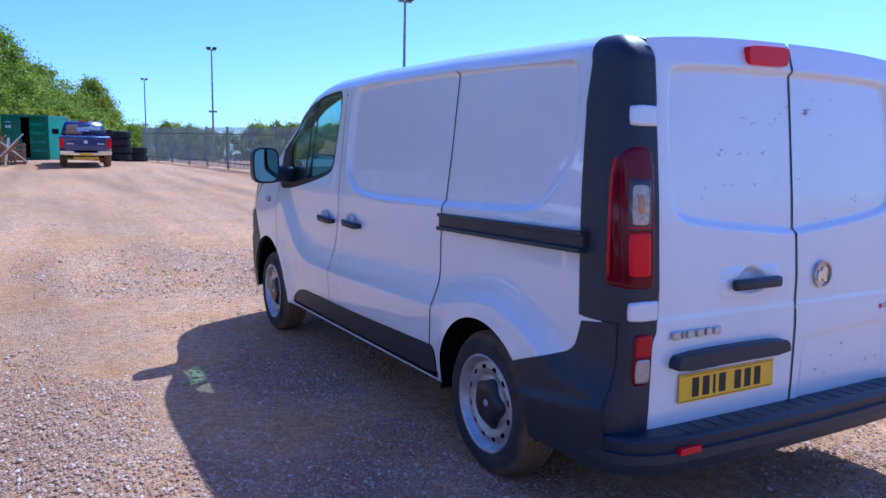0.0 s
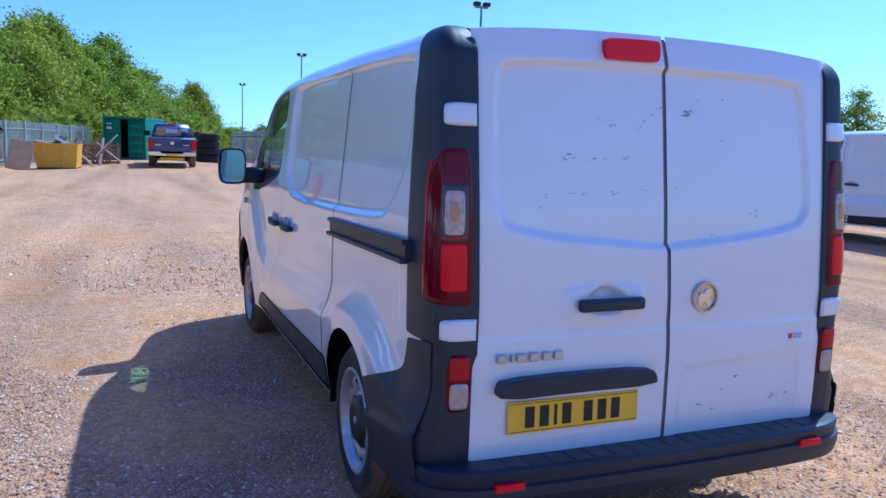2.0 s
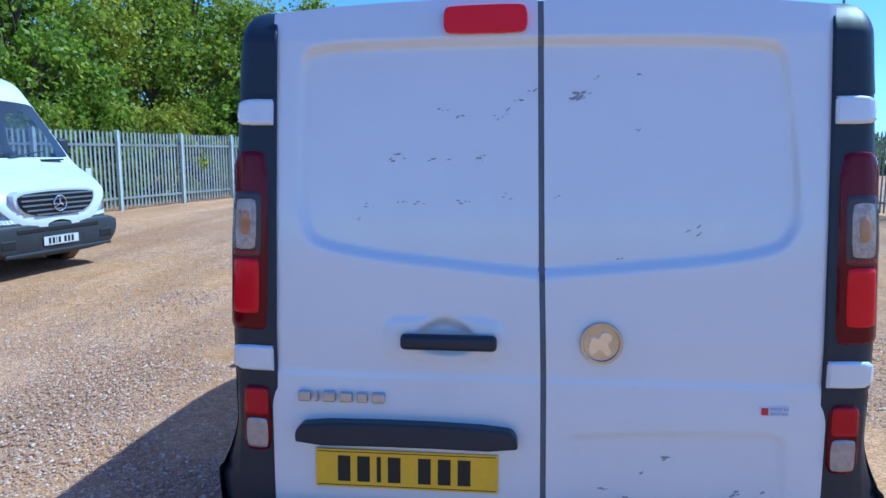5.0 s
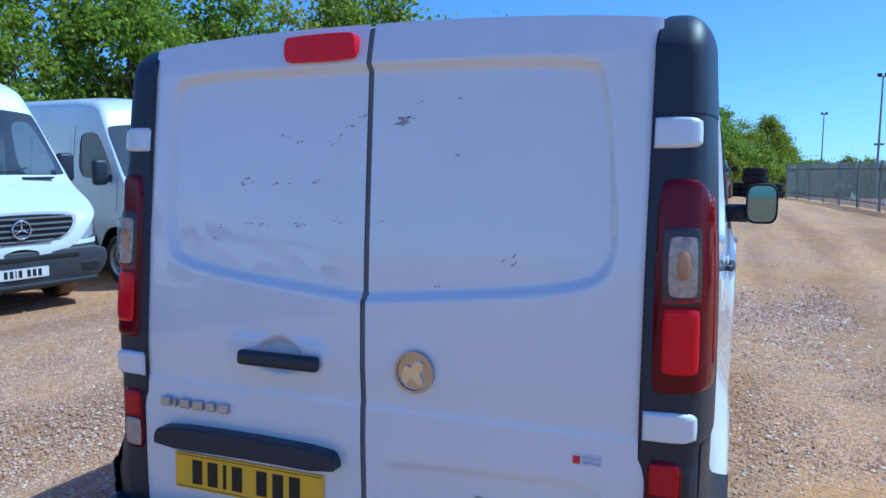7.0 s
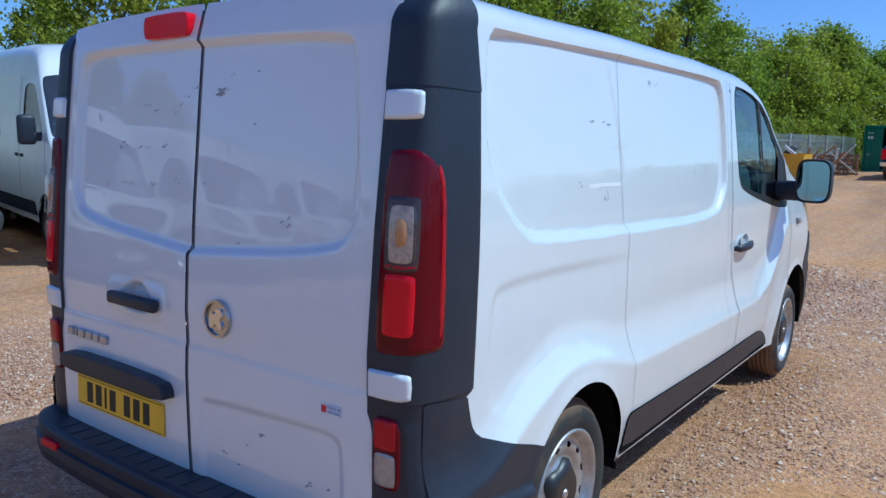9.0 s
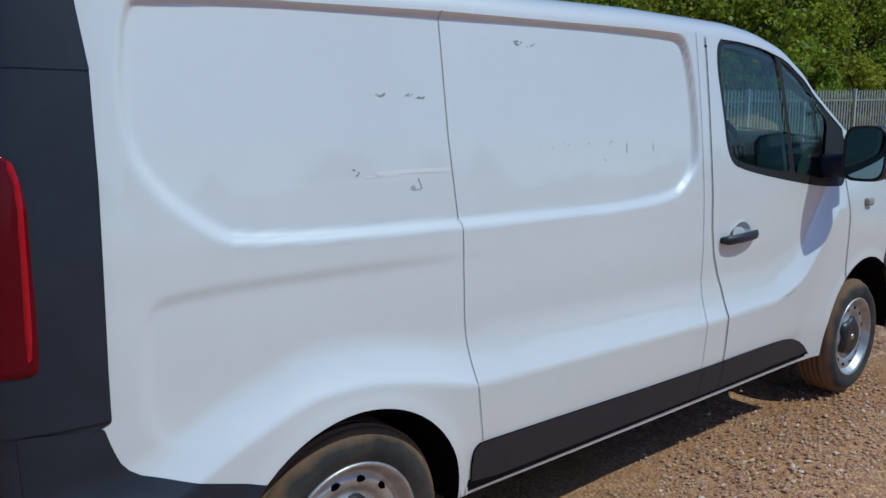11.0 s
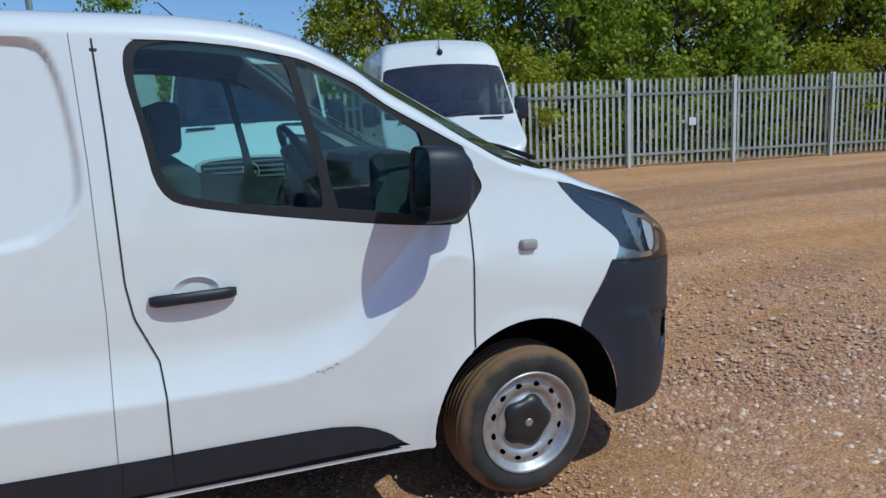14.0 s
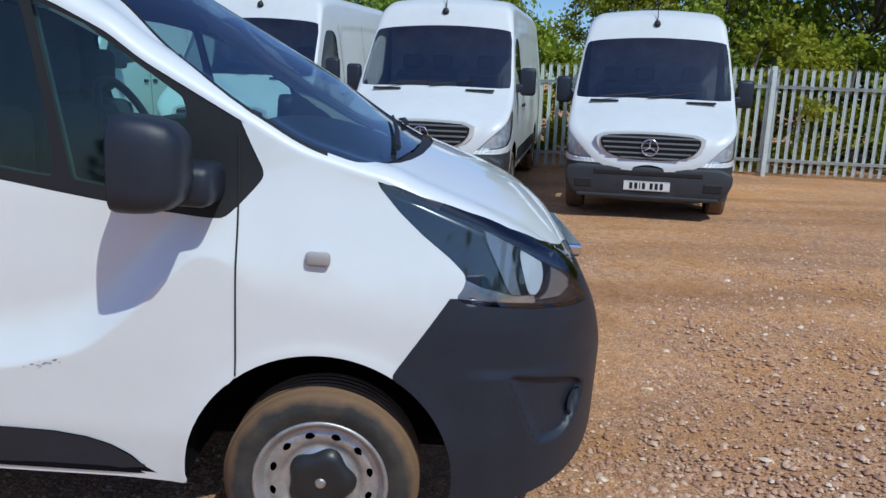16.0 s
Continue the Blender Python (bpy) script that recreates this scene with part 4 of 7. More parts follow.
def seat(parent, x, y, z=0.75):
    s = empty("cab_seat")
    s.parent = parent
    boxed("seat_cushion", (x - 0.24, x + 0.24, y, y + 0.5, z, z + 0.16), M_SEAT, s, 0.05, smooth=True)
    boxed("seat_back", (x - 0.23, x + 0.23, y - 0.16, y + 0.0, z + 0.12, z + 0.72), M_SEAT, s, 0.05, smooth=True, m=Matrix.Rotation(radians(0), 4, "X"))
    boxed("headrest", (x - 0.12, x + 0.12, y - 0.16, y - 0.05, z + 0.76, z + 0.96), M_SEAT, s, 0.035, smooth=True)


def top_z(y, x):
    """Height of the windscreen and bonnet over the point x, y."""
    ya = np.array([y])
    e = float(v_top(ya)[0] - v_crown(ya)[0])
    h = float(v_half(ya, np.array([e - 0.06]))[0]) - 0.10
    return e + float(v_crown(ya)[0]) * (1 - min(1, abs(x) / h) ** 2)


def panel_van(name="panel_van", label="", full=True):
    root = empty(name)
    tagged(root, label, "van")
    doors = van_shell(root)
    rds = rear_doors(root)
    for side in (1, -1):
        wheel(root, 0.803 * side, 0.894, 0.325, side)
        wheel(root, 0.815 * side, 4.315, 0.333, side)
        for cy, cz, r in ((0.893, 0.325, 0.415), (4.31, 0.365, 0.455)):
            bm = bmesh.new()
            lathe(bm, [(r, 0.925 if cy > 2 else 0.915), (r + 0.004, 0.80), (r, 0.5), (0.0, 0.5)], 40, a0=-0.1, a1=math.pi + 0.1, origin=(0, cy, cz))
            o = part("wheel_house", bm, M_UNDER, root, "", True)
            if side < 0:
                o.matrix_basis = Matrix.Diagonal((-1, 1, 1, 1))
        mirror(root, side)
        handle(doors[side], side, 2.825, 3.115, 1.035, 0.918)
        bm = bmesh.new()
        xa, xb = sorted((side * 0.925, side * 0.962))
        box(bm, xa, xb, 4.245, 4.322, 1.10, 1.145, 0.012)
        part("side_indicator", bm, M_CLEAR, root, "clear side repeater", True)
        # shut lines
        strip("shut_line", [(2.7165, 1.905), (2.735, 1.60), (2.755, 1.10), (2.775, 0.98), (2.845, 0.82), (2.857, 0.70), (2.865, 0.335)], v_half, M_GAP, root, side, 0.0055, 0.0035)
        strip("shut_line", [(4.018, 1.50), (4.03, 1.20), (4.035, 0.722)], v_half, M_GAP, root, side, 0.006, 0.003)
        strip("shut_line", [(2.65, 1.92), (2.675, 1.5), (2.69, 1.0), (2.685, 0.34)], v_half, M_GREY, root, side, 0.0022, 0.002)
        strip("shut_line", [(1.28, 1.875), (1.295, 1.5), (1.32, 1.235), (1.325, 0.95), (1.345, 0.72), (1.385, 0.50), (1.385, 0.335)], v_half, M_GAP if side < 0 else M_GREY, root, side, 0.0085 if side < 0 else 0.0022, 0.002)
        strip("sill_edge", [(1.33, 0.332), (2.5, 0.326), (3.86, 0.326)], v_half, M_WHITE, root, side, 0.028, 0.004)
        for seam in ([(2.70, 0.477), (2.69, 0.340)], [(2.863, 0.478), (2.866, 0.340)]):
            strip("shut_line", seam, v_half, M_GAP, root, side, 0.005, 0.0105)
        # rear lamps and hinges
        lamp = empty("tail_lamp")
        lamp.parent = root
        corner_patch("lamp_lens", [(0.010, 1.0), (0.009, 1.25), (0.012, 1.485), (0.06, 1.493), (0.118, 1.49), (0.168, 1.45), (0.194, 1.385), (0.20, 1.25), (0.204, 1.10), (0.205, 1.003), (0.19, 0.992), (0.10, 0.988), (0.02, 0.985)], M_RED_D, lamp, side, 0.008, "dark red lamp lens")
        corner_patch("edge_lens", [(0.155, 1.455), (0.166, 1.458), (0.186, 1.40), (0.191, 1.25), (0.194, 1.03), (0.180, 1.03), (0.179, 1.25), (0.174, 1.39)], M_RED_M, lamp, side, 0.003, "red reflector strip", 0.007, base=0.0105, edge=0.004)
        corner_patch("indicator_surround", [(0.0280, 1.2040), (0.0280, 1.3700), (0.0360, 1.3780), (0.1090, 1.3780), (0.1170, 1.3700), (0.1170, 1.2040), (0.1090, 1.1960), (0.0360, 1.1960)], M_LENSBACK, lamp, side, 0.002, "dark surround", 0.008, base=0.0105, edge=0.004)
        corner_patch("indicator_reflector", [(0.0420, 1.2240), (0.0420, 1.3490), (0.0500, 1.3570), (0.0980, 1.3570), (0.1060, 1.3490), (0.1060, 1.2240), (0.0980, 1.2160), (0.0500, 1.2160)], M_IND, lamp, side, 0.001, "silver reflector", 0.008, base=0.013, edge=0.004)
        corner_patch("indicator_bulb", [(0.060, 1.27), (0.060, 1.31), (0.067, 1.325), (0.081, 1.325), (0.088, 1.31), (0.088, 1.27), (0.081, 1.255), (0.067, 1.255)], M_AMBER, lamp, side, 0.006, "amber bulb", 0.006, base=0.014, edge=0.006)
        corner_patch("indicator_cover", [(0.0390, 1.2200), (0.0390, 1.3520), (0.0470, 1.3600), (0.1010, 1.3600), (0.1090, 1.3520), (0.1090, 1.2200), (0.1010, 1.2120), (0.0470, 1.2120)], M_COVER, lamp, side, 0.012, "clear indicator cover", 0.008, base=0.013, edge=0.006)
        corner_patch("cover_rim", [(0.034, 1.204), (0.034, 1.212), (0.07, 1.209), (0.112, 1.212), (0.112, 1.204), (0.07, 1.201)], M_RED_M, lamp, side, 0.003, "", 0.006, base=0.012, edge=0.003)
        corner_patch("brake_lens", [(0.0330, 1.0420), (0.0330, 1.1800), (0.0410, 1.1880), (0.1040, 1.1880), (0.1120, 1.1800), (0.1120, 1.0420), (0.1040, 1.0340), (0.0410, 1.0340)], M_RED, lamp, side, 0.004, "bright red lens", 0.008, base=0.0105)
        low = empty("lower_tail_lamp")
        low.parent = root
        corner_patch("lamp_lens", [(0.008, 0.635), (0.006, 0.73), (0.008, 0.82), (0.05, 0.824), (0.088, 0.82), (0.09, 0.73), (0.088, 0.632), (0.05, 0.628)], M_RED_D, low, side, 0.008, "dark red lens", 0.008)
        corner_patch("fog_lens", [(0.0140, 0.7430), (0.0140, 0.8110), (0.0190, 0.8160), (0.0770, 0.8160), (0.0820, 0.8110), (0.0820, 0.7430), (0.0770, 0.7380), (0.0190, 0.7380)], M_RED_M, low, side, 0.004, "red lens", 0.007, base=0.010)
        corner_patch("reverse_lens", [(0.0160, 0.6480), (0.0160, 0.7200), (0.0240, 0.7280), (0.0720, 0.7280), (0.0800, 0.7200), (0.0800, 0.6480), (0.0720, 0.6400), (0.0240, 0.6400)], M_REV, low, side, 0.003, "silver reversing lamp", 0.007, base=0.010)
        for z0 in (1.562, 0.868):
            corner_patch("hinge_cover", [(-0.006, z0), (-0.006, z0 + 0.073), (0.06, z0 + 0.075), (0.108, z0 + 0.072), (0.114, z0 + 0.066), (0.116, z0 + 0.04), (0.114, z0 + 0.010), (0.108, z0 + 0.003), (0.06, z0)], M_WHITE, root, side, 0.013, "white hinge cover", 0.007, edge=0.006, soft=0)
        # inner rear frame
        rear_pillar(root, side)
        # headlamp inside
        hl = empty("headlamp")
        hl.parent = root
        for nm, cy, cz, cx, rr, mt in (("main_reflector", 4.905, 1.115, 0.80, 0.062, M_LAMPIN), ("inner_reflector", 5.03, 1.09, 0.68, 0.055, M_LAMPIN)):
            bm = bmesh.new()
            lathe(bm, [(0.0, -0.03), (rr * 0.45, -0.025), (rr * 0.8, 0.0), (rr, 0.035)], 28)
            o = part(nm, bm, mt, hl, "chrome bowl", True)
            o.matrix_basis = Matrix.Translation((side * cx, cy, cz)) @ Matrix.Rotation(radians(62 if side > 0 else 118), 4, "Z")
        # fog lamp pocket in the front bumper
        # dark band drawn along part of the pocket's edge
        strip("pocket_outline", [(5.12, 0.742), (4.95, 0.770), (4.912, 0.764), (4.955, 0.68), (5.025, 0.53), (5.06, 0.502), (5.13, 0.507)], v_half, M_GAP, root, side, 0.004, 0.0015)
        bm = bmesh.new()
        lathe(bm, [(0.0, 0.0), (0.035, 0.004), (0.045, 0.016), (0.05, 0.02)], 20)
        o = part("fog_blank", bm, M_TRIM, root, "", True)
        o.matrix_basis = Matrix.Translation((side * float(v_half(np.array([5.165]), np.array([0.62]))[0]) - 0.006 * side, 5.165, 0.62)) @ Matrix.Rotation(radians(50 if side > 0 else 130), 4, "Z")
    # sliding door rail and its handle on the near side
    bm = bmesh.new()
    box(bm, -0.935, -0.90, 0.20, 1.32, 1.100, 1.118, 0.004)
    box(bm, -0.930, -0.90, 0.20, 1.32, 1.165, 1.182, 0.004)
    box(bm, -0.917, -0.89, 0.20, 1.32, 1.11, 1.17, 0.0)
    part("door_rail", bm, M_BLACK, root, "black sliding door rail")
    handle(root, -1, 2.36, 2.64, 1.035, 0.918)
    # handle, lettering, badge, plate and lamps of the rear doors
    L, R = rds
    bm = bmesh.new()
    box(bm, -0.37, -0.105, -0.048, -0.018, 0.948, 0.992, 0.012)
    part("door_handle", bm, M_BLACK, L, "black plastic handle", True)
    bm = bmesh.new()
    prism(bm, rounded([(-0.665, 0.67), (-0.668, 0.71), (-0.645, 0.735), (-0.36, 0.742), (-0.07, 0.735), (-0.045, 0.71), (-0.045, 0.672), (-0.36, 0.675)], 1), -0.055, 0.0, "y", 0.006)
    part("plate_lamp_bar", bm, M_BLACK, L, "black plastic bar", False)
    plate(root, 0, 0, M_PLATE_Y, Matrix.Translation((-0.358, -0.008, 0.594)))
    bm = bmesh.new()
    prism(bm, rounded([(-0.262, 1.815), (-0.262, 1.875), (-0.24, 1.882), (-0.06, 1.886), (-0.036, 1.878), (-0.034, 1.818), (-0.06, 1.81), (-0.24, 1.808)], 1), 0.035, 0.10, "y", 0.004)
    part("high_brake_lamp", bm, M_RED, L, "red high brake lamp", False)
    xb = -0.665
    for k, wd in enumerate((0.036, 0.009, 0.036, 0.036, 0.030, 0.036)):
        bm = bmesh.new()
        box(bm, xb, xb + wd, -0.024, -0.008, 0.788, 0.817, 0.004)
        part("badge_bar", bm, M_SILVER, L, "small chrome bar")
        xb += wd + 0.013
    badge = R
    bm = bmesh.new()
    lathe(bm, [(0.0, 0.0), (0.047, 0.0), (0.049, 0.008), (0.056, 0.008), (0.058, 0.0), (0.058, -0.02)], 40, axis="y")
    o = part("badge_disc", bm, M_BADGE, badge, "round chrome badge", False)
    o.matrix_basis = Matrix.Translation((0.176, -0.015, 0.975)) @ Matrix.Diagonal((1, -1, 1, 1))
    bm = bmesh.new()
    prism(bm, rounded([(0.14, 0.955), (0.15, 0.995), (0.17, 0.985), (0.175, 1.005), (0.20, 1.005), (0.205, 0.985), (0.19, 0.975), (0.205, 0.95), (0.19, 0.94), (0.17, 0.965), (0.155, 0.94)], 1), -0.021, -0.012, "y")
    part("badge_relief", bm, M_CHROME, badge)
    st = boxed("sticker", (0.598, 0.672, -0.0115, -0.006, 0.785, 0.815), M_STICK, root, 0.0, "small white sticker with blue words and a red flag")
    st.location.y = 0.003
    boxed("sticker_flag", (0.602, 0.620, -0.0122, -0.010, 0.790, 0.810), M_REDINK, st, 0.0)
    text_mesh("sticker_words", "MADE IN\nBRITAIN", 0.0125, M_BLUEINK, st, Matrix.Translation((0.648, -0.0125, 0.8005)) @ Matrix.Rotation(radians(90), 4, "X"), 0.0004, 0.95, -0.0003)
    # scuffs and paint chips
    rng = random.Random(5)
    def chips(parent, pts, at, n, spread, size):
        V, F = [], []
        for px, pz in pts:
            for _ in range(n):
                a, b = px + rng.gauss(0, spread), pz + rng.gauss(0, spread * 0.35)
                s, ang = size * rng.uniform(0.4, 1.4), rng.uniform(-0.4, 0.7)
                i = len(V)
                for k, (u, v) in enumerate(((-1, -0.2), (-0.2, -0.4), (0.9, -0.1), (1, 0.25), (0.1, 0.35), (-0.8, 0.2))):
                    q = rng.uniform(0.6, 1.2)
                    V.append(at(a + s * q * (u * math.cos(ang) - v * math.sin(ang)), b + s * q * (u * math.sin(ang) + v * math.cos(ang))))
                F.append(tuple(range(i, i + 6)))
        return tagged(obj("chipped_paint", V, F, M_SCUFF, parent, "grey paint chips"), kind="stuff")
    def on_rear(x, z):
        return (x, float(rear_y(np.array([x]), np.array([z]))[0]) - 0.0012, z)
    chips(L, [(-0.21, 1.59), (-0.27, 1.605), (-0.09, 1.60), (-0.06, 1.63), (-0.02, 1.655), (-0.11, 1.585)], on_rear, 3, 0.010, 0.006)
    chips(L, [(-0.40, 1.475), (-0.37, 1.47), (-0.28, 1.472), (-0.16, 1.475), (-0.15, 1.47)], on_rear, 3, 0.014, 0.0065)
    chips(L, [(-0.46, 1.345), (-0.36, 1.35), (-0.33, 1.348), (-0.22, 1.352), (-0.2, 1.35), (-0.06, 1.37), (-0.5, 1.30)], on_rear, 3, 0.012, 0.006)
    chips(R, [(0.10, 1.645), (0.12, 1.65), (0.115, 1.635)], on_rear, 4, 0.010, 0.010)
    chips(R, [(0.16, 1.69), (0.28, 1.70), (0.25, 1.55), (0.06, 1.37), (0.40, 1.28), (0.42, 1.29), (0.43, 1.275), (0.22, 1.20)], on_rear, 2, 0.009, 0.006)
    chips(R, [(0.549, 0.57), (0.55, 0.555), (0.20, 0.56), (0.30, 0.61), (0.36, 0.66), (0.62, 0.57), (0.25, 0.54)], on_rear, 3, 0.006, 0.008)
    def on_side(y, z):
        return (float(v_half(np.array([y]), np.array([z]))[0]) + 0.0012, y, z)
    chips(root, [(1.16, 1.62), (1.19, 1.61), (1.60, 1.80), (1.63, 1.805), (1.68, 1.80), (1.05, 1.62), (0.62, 1.43), (0.95, 1.40), (1.15, 1.35)], on_side, 3, 0.012, 0.008)
    chips(root, [(1.70, 1.46), (1.75, 1.455), (1.85, 1.47), (1.95, 1.465), (2.1, 1.47), (2.05, 1.40)], on_side, 2, 0.02, 0.005)
    M_RUB = material("pale_rub_mark", (0.82, 0.81, 0.80), 0.6, var=0.0)
    strip("rub_mark", [(1.02, 1.391), (1.12, 1.396), (1.30, 1.397)], v_half, M_RUB, root, 1, 0.013, 0.0008)
    strip("rub_mark", [(0.98, 1.384), (1.10, 1.386)], v_half, M_RUB, root, 1, 0.005, 0.0008)
    strip("scratch", [(1.17, 1.375), (1.185, 1.345), (1.175, 1.335), (1.15, 1.34)], v_half, M_SCUFF, root, 1, 0.003, 0.0012)
    strip("scratch", [(2.19, 1.47), (2.19, 1.43)], v_half, M_SCUFF, root, 1, 0.003, 0.0012)
    strip("scratch", [(2.36, 1.47), (2.36, 1.435)], v_half, M_SCUFF, root, 1, 0.0025, 0.0012)
    chips(root, [(3.38, 0.71), (3.42, 0.72), (3.46, 0.73)], on_side, 4, 0.014, 0.007)
    # rear bumper, swept round the tail
    path = [(-0.925, 0.42), (-0.932, 0.20), (-0.925, 0.06), (-0.895, -0.02), (-0.80, -0.075), (-0.70, -0.098), (-0.40, -0.115), (0.0, -0.12)]
    path = path + [(-x, y) for x, y in path[-2::-1]]
    prof = [(-0.14, 0.33), (-0.05, 0.30), (-0.005, 0.32), (0.006, 0.36), (0.006, 0.395), (-0.006, 0.40), (0.0, 0.44), (-0.006, 0.449), (-0.022, 0.455), (-0.15, 0.456)]
    p = np.array(path)
    for _ in range(3):
        q = np.stack([0.75 * p[:-1] + 0.25 * p[1:], 0.25 * p[:-1] + 0.75 * p[1:]], 1).reshape(-1, 2)
        p = np.concatenate([p[:1], q, p[-1:]])
    tan = np.gradient(p, axis=0)
    nrm = np.stack([tan[:, 1], -tan[:, 0]], 1) / np.hypot(*tan.T)[:, None]
    V = [(p[i, 0] + nrm[i, 0] * d, p[i, 1] + nrm[i, 1] * d, z) for i in range(len(p)) for d, z in prof]
    n = len(prof)
    F = [(i * n + j, (i + 1) * n + j, (i + 1) * n + j + 1, i * n + j + 1) for i in range(len(p) - 1) for j in range(n - 1)]
    bp = obj("rear_bumper", V, F, M_BLACK, root, "black plastic bumper with a ribbed step")
    for k in range(17):
        x = -0.64 + k * 0.08
        boxed("step_rib", (x, x + 0.016, -0.080, 0.0, 0.450, 0.4578), M_BLACK, bp, 0.0015)
    for side in (-1, 1):
        xa, xb = sorted((side * 0.595, side * 0.70))
        boxed("reflector", (xa, xb, -0.112, -0.09, 0.385, 0.412), M_RED, bp, 0.004, "red reflector")
    # dark box added under the body to block light
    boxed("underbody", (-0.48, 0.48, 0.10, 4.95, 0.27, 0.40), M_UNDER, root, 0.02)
    # unseen floor boxes, added to stop sun leaking past the sills
    boxed("floor_light_block", (-0.915, 0.915, 1.34, 3.84, 0.332, 0.37), M_UNDER, root, 0.0)
    boxed("floor_light_block", (-0.80, 0.80, 0.06, 0.46, 0.345, 0.37), M_UNDER, root, 0.0)
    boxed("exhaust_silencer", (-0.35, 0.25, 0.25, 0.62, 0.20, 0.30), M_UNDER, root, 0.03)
    # cabin
    boxed("bulkhead", (-0.84, 0.84, 2.70, 2.74, 0.4, 1.88), M_DARK, root, 0.01, "dark cabin bulkhead")
    boxed("cab_floor", (-0.84, 0.84, 2.74, 3.84, 0.40, 0.46), M_DARK, root, 0.0)
    bm = bmesh.new()
    prism(bm, rounded([(3.82, 0.80), (3.74, 1.0), (3.66, 1.20), (3.68, 1.38), (3.80, 1.445), (4.05, 1.455), (4.30, 1.40), (4.46, 1.34), (4.46, 0.80)], 1), -0.82, 0.82, "x")
    part("dashboard", bm, M_DARK, root, "dark grey dashboard")
    bm = bmesh.new()
    prism(bm, rounded([(3.66, 1.38), (3.64, 1.48), (3.72, 1.515), (3.92, 1.50), (4.02, 1.42)], 1), 0.20, 0.62, "x")
    part("instrument_hood", bm, M_DARK, root)
    sw = empty("steering_wheel")
    sw.parent = root
    m = Matrix.Translation((0.40, 3.50, 1.43)) @ Matrix.Rotation(radians(-62), 4, "X")
    bm = bmesh.new()
    tube(bm, [(0.195 * math.cos(6.28319 * k / 32), 0.195 * math.sin(6.28319 * k / 32), 0) for k in range(33)], 0.016, 8)
    part("steering_rim", bm, M_TRIM, sw, "", True).matrix_basis = m
    bm = bmesh.new()
    box(bm, -0.19, 0.19, -0.03, 0.03, -0.03, 0.0, 0.01)
    box(bm, -0.07, 0.07, -0.12, 0.05, -0.05, 0.01, 0.02)
    part("steering_hub", bm, M_DARK, sw).matrix_basis = m
    seat(root, 0.42, 3.05)
    seat(root, -0.20, 3.05)
    seat(root, -0.58, 3.05)
    # wipers
    for x0, x1 in ((0.62, 0.05), (-0.02, -0.58)):
        bm = bmesh.new()
        tube(bm, [(x, yw, top_z(yw, x) + 0.016) for x, yw in ((x0, 4.495), (0.5 * (x0 + x1), 4.475), (x1, 4.44))], [0.012, 0.009, 0.006], 6)
        part("wiper", bm, M_TRIM, root, "black wiper arm")
    bm = bmesh.new()
    tube(bm, [(0.0, 3.15, 1.99), (0.0, 2.98, 2.14)], [0.006, 0.003], 6)
    part("roof_aerial", bm, M_TRIM, root)
    # grille at the nose
    bm = bmesh.new()
    box(bm, -0.36, 0.36, 5.12, 5.225, 1.055, 1.105, 0.012)
    part("grille_bar", bm, M_CHROME, root)
    boxed("front_plate", (-0.26, 0.26, 5.30, 5.360, 0.50, 0.61), M_PLATE_W, root, 0.004)
    return root


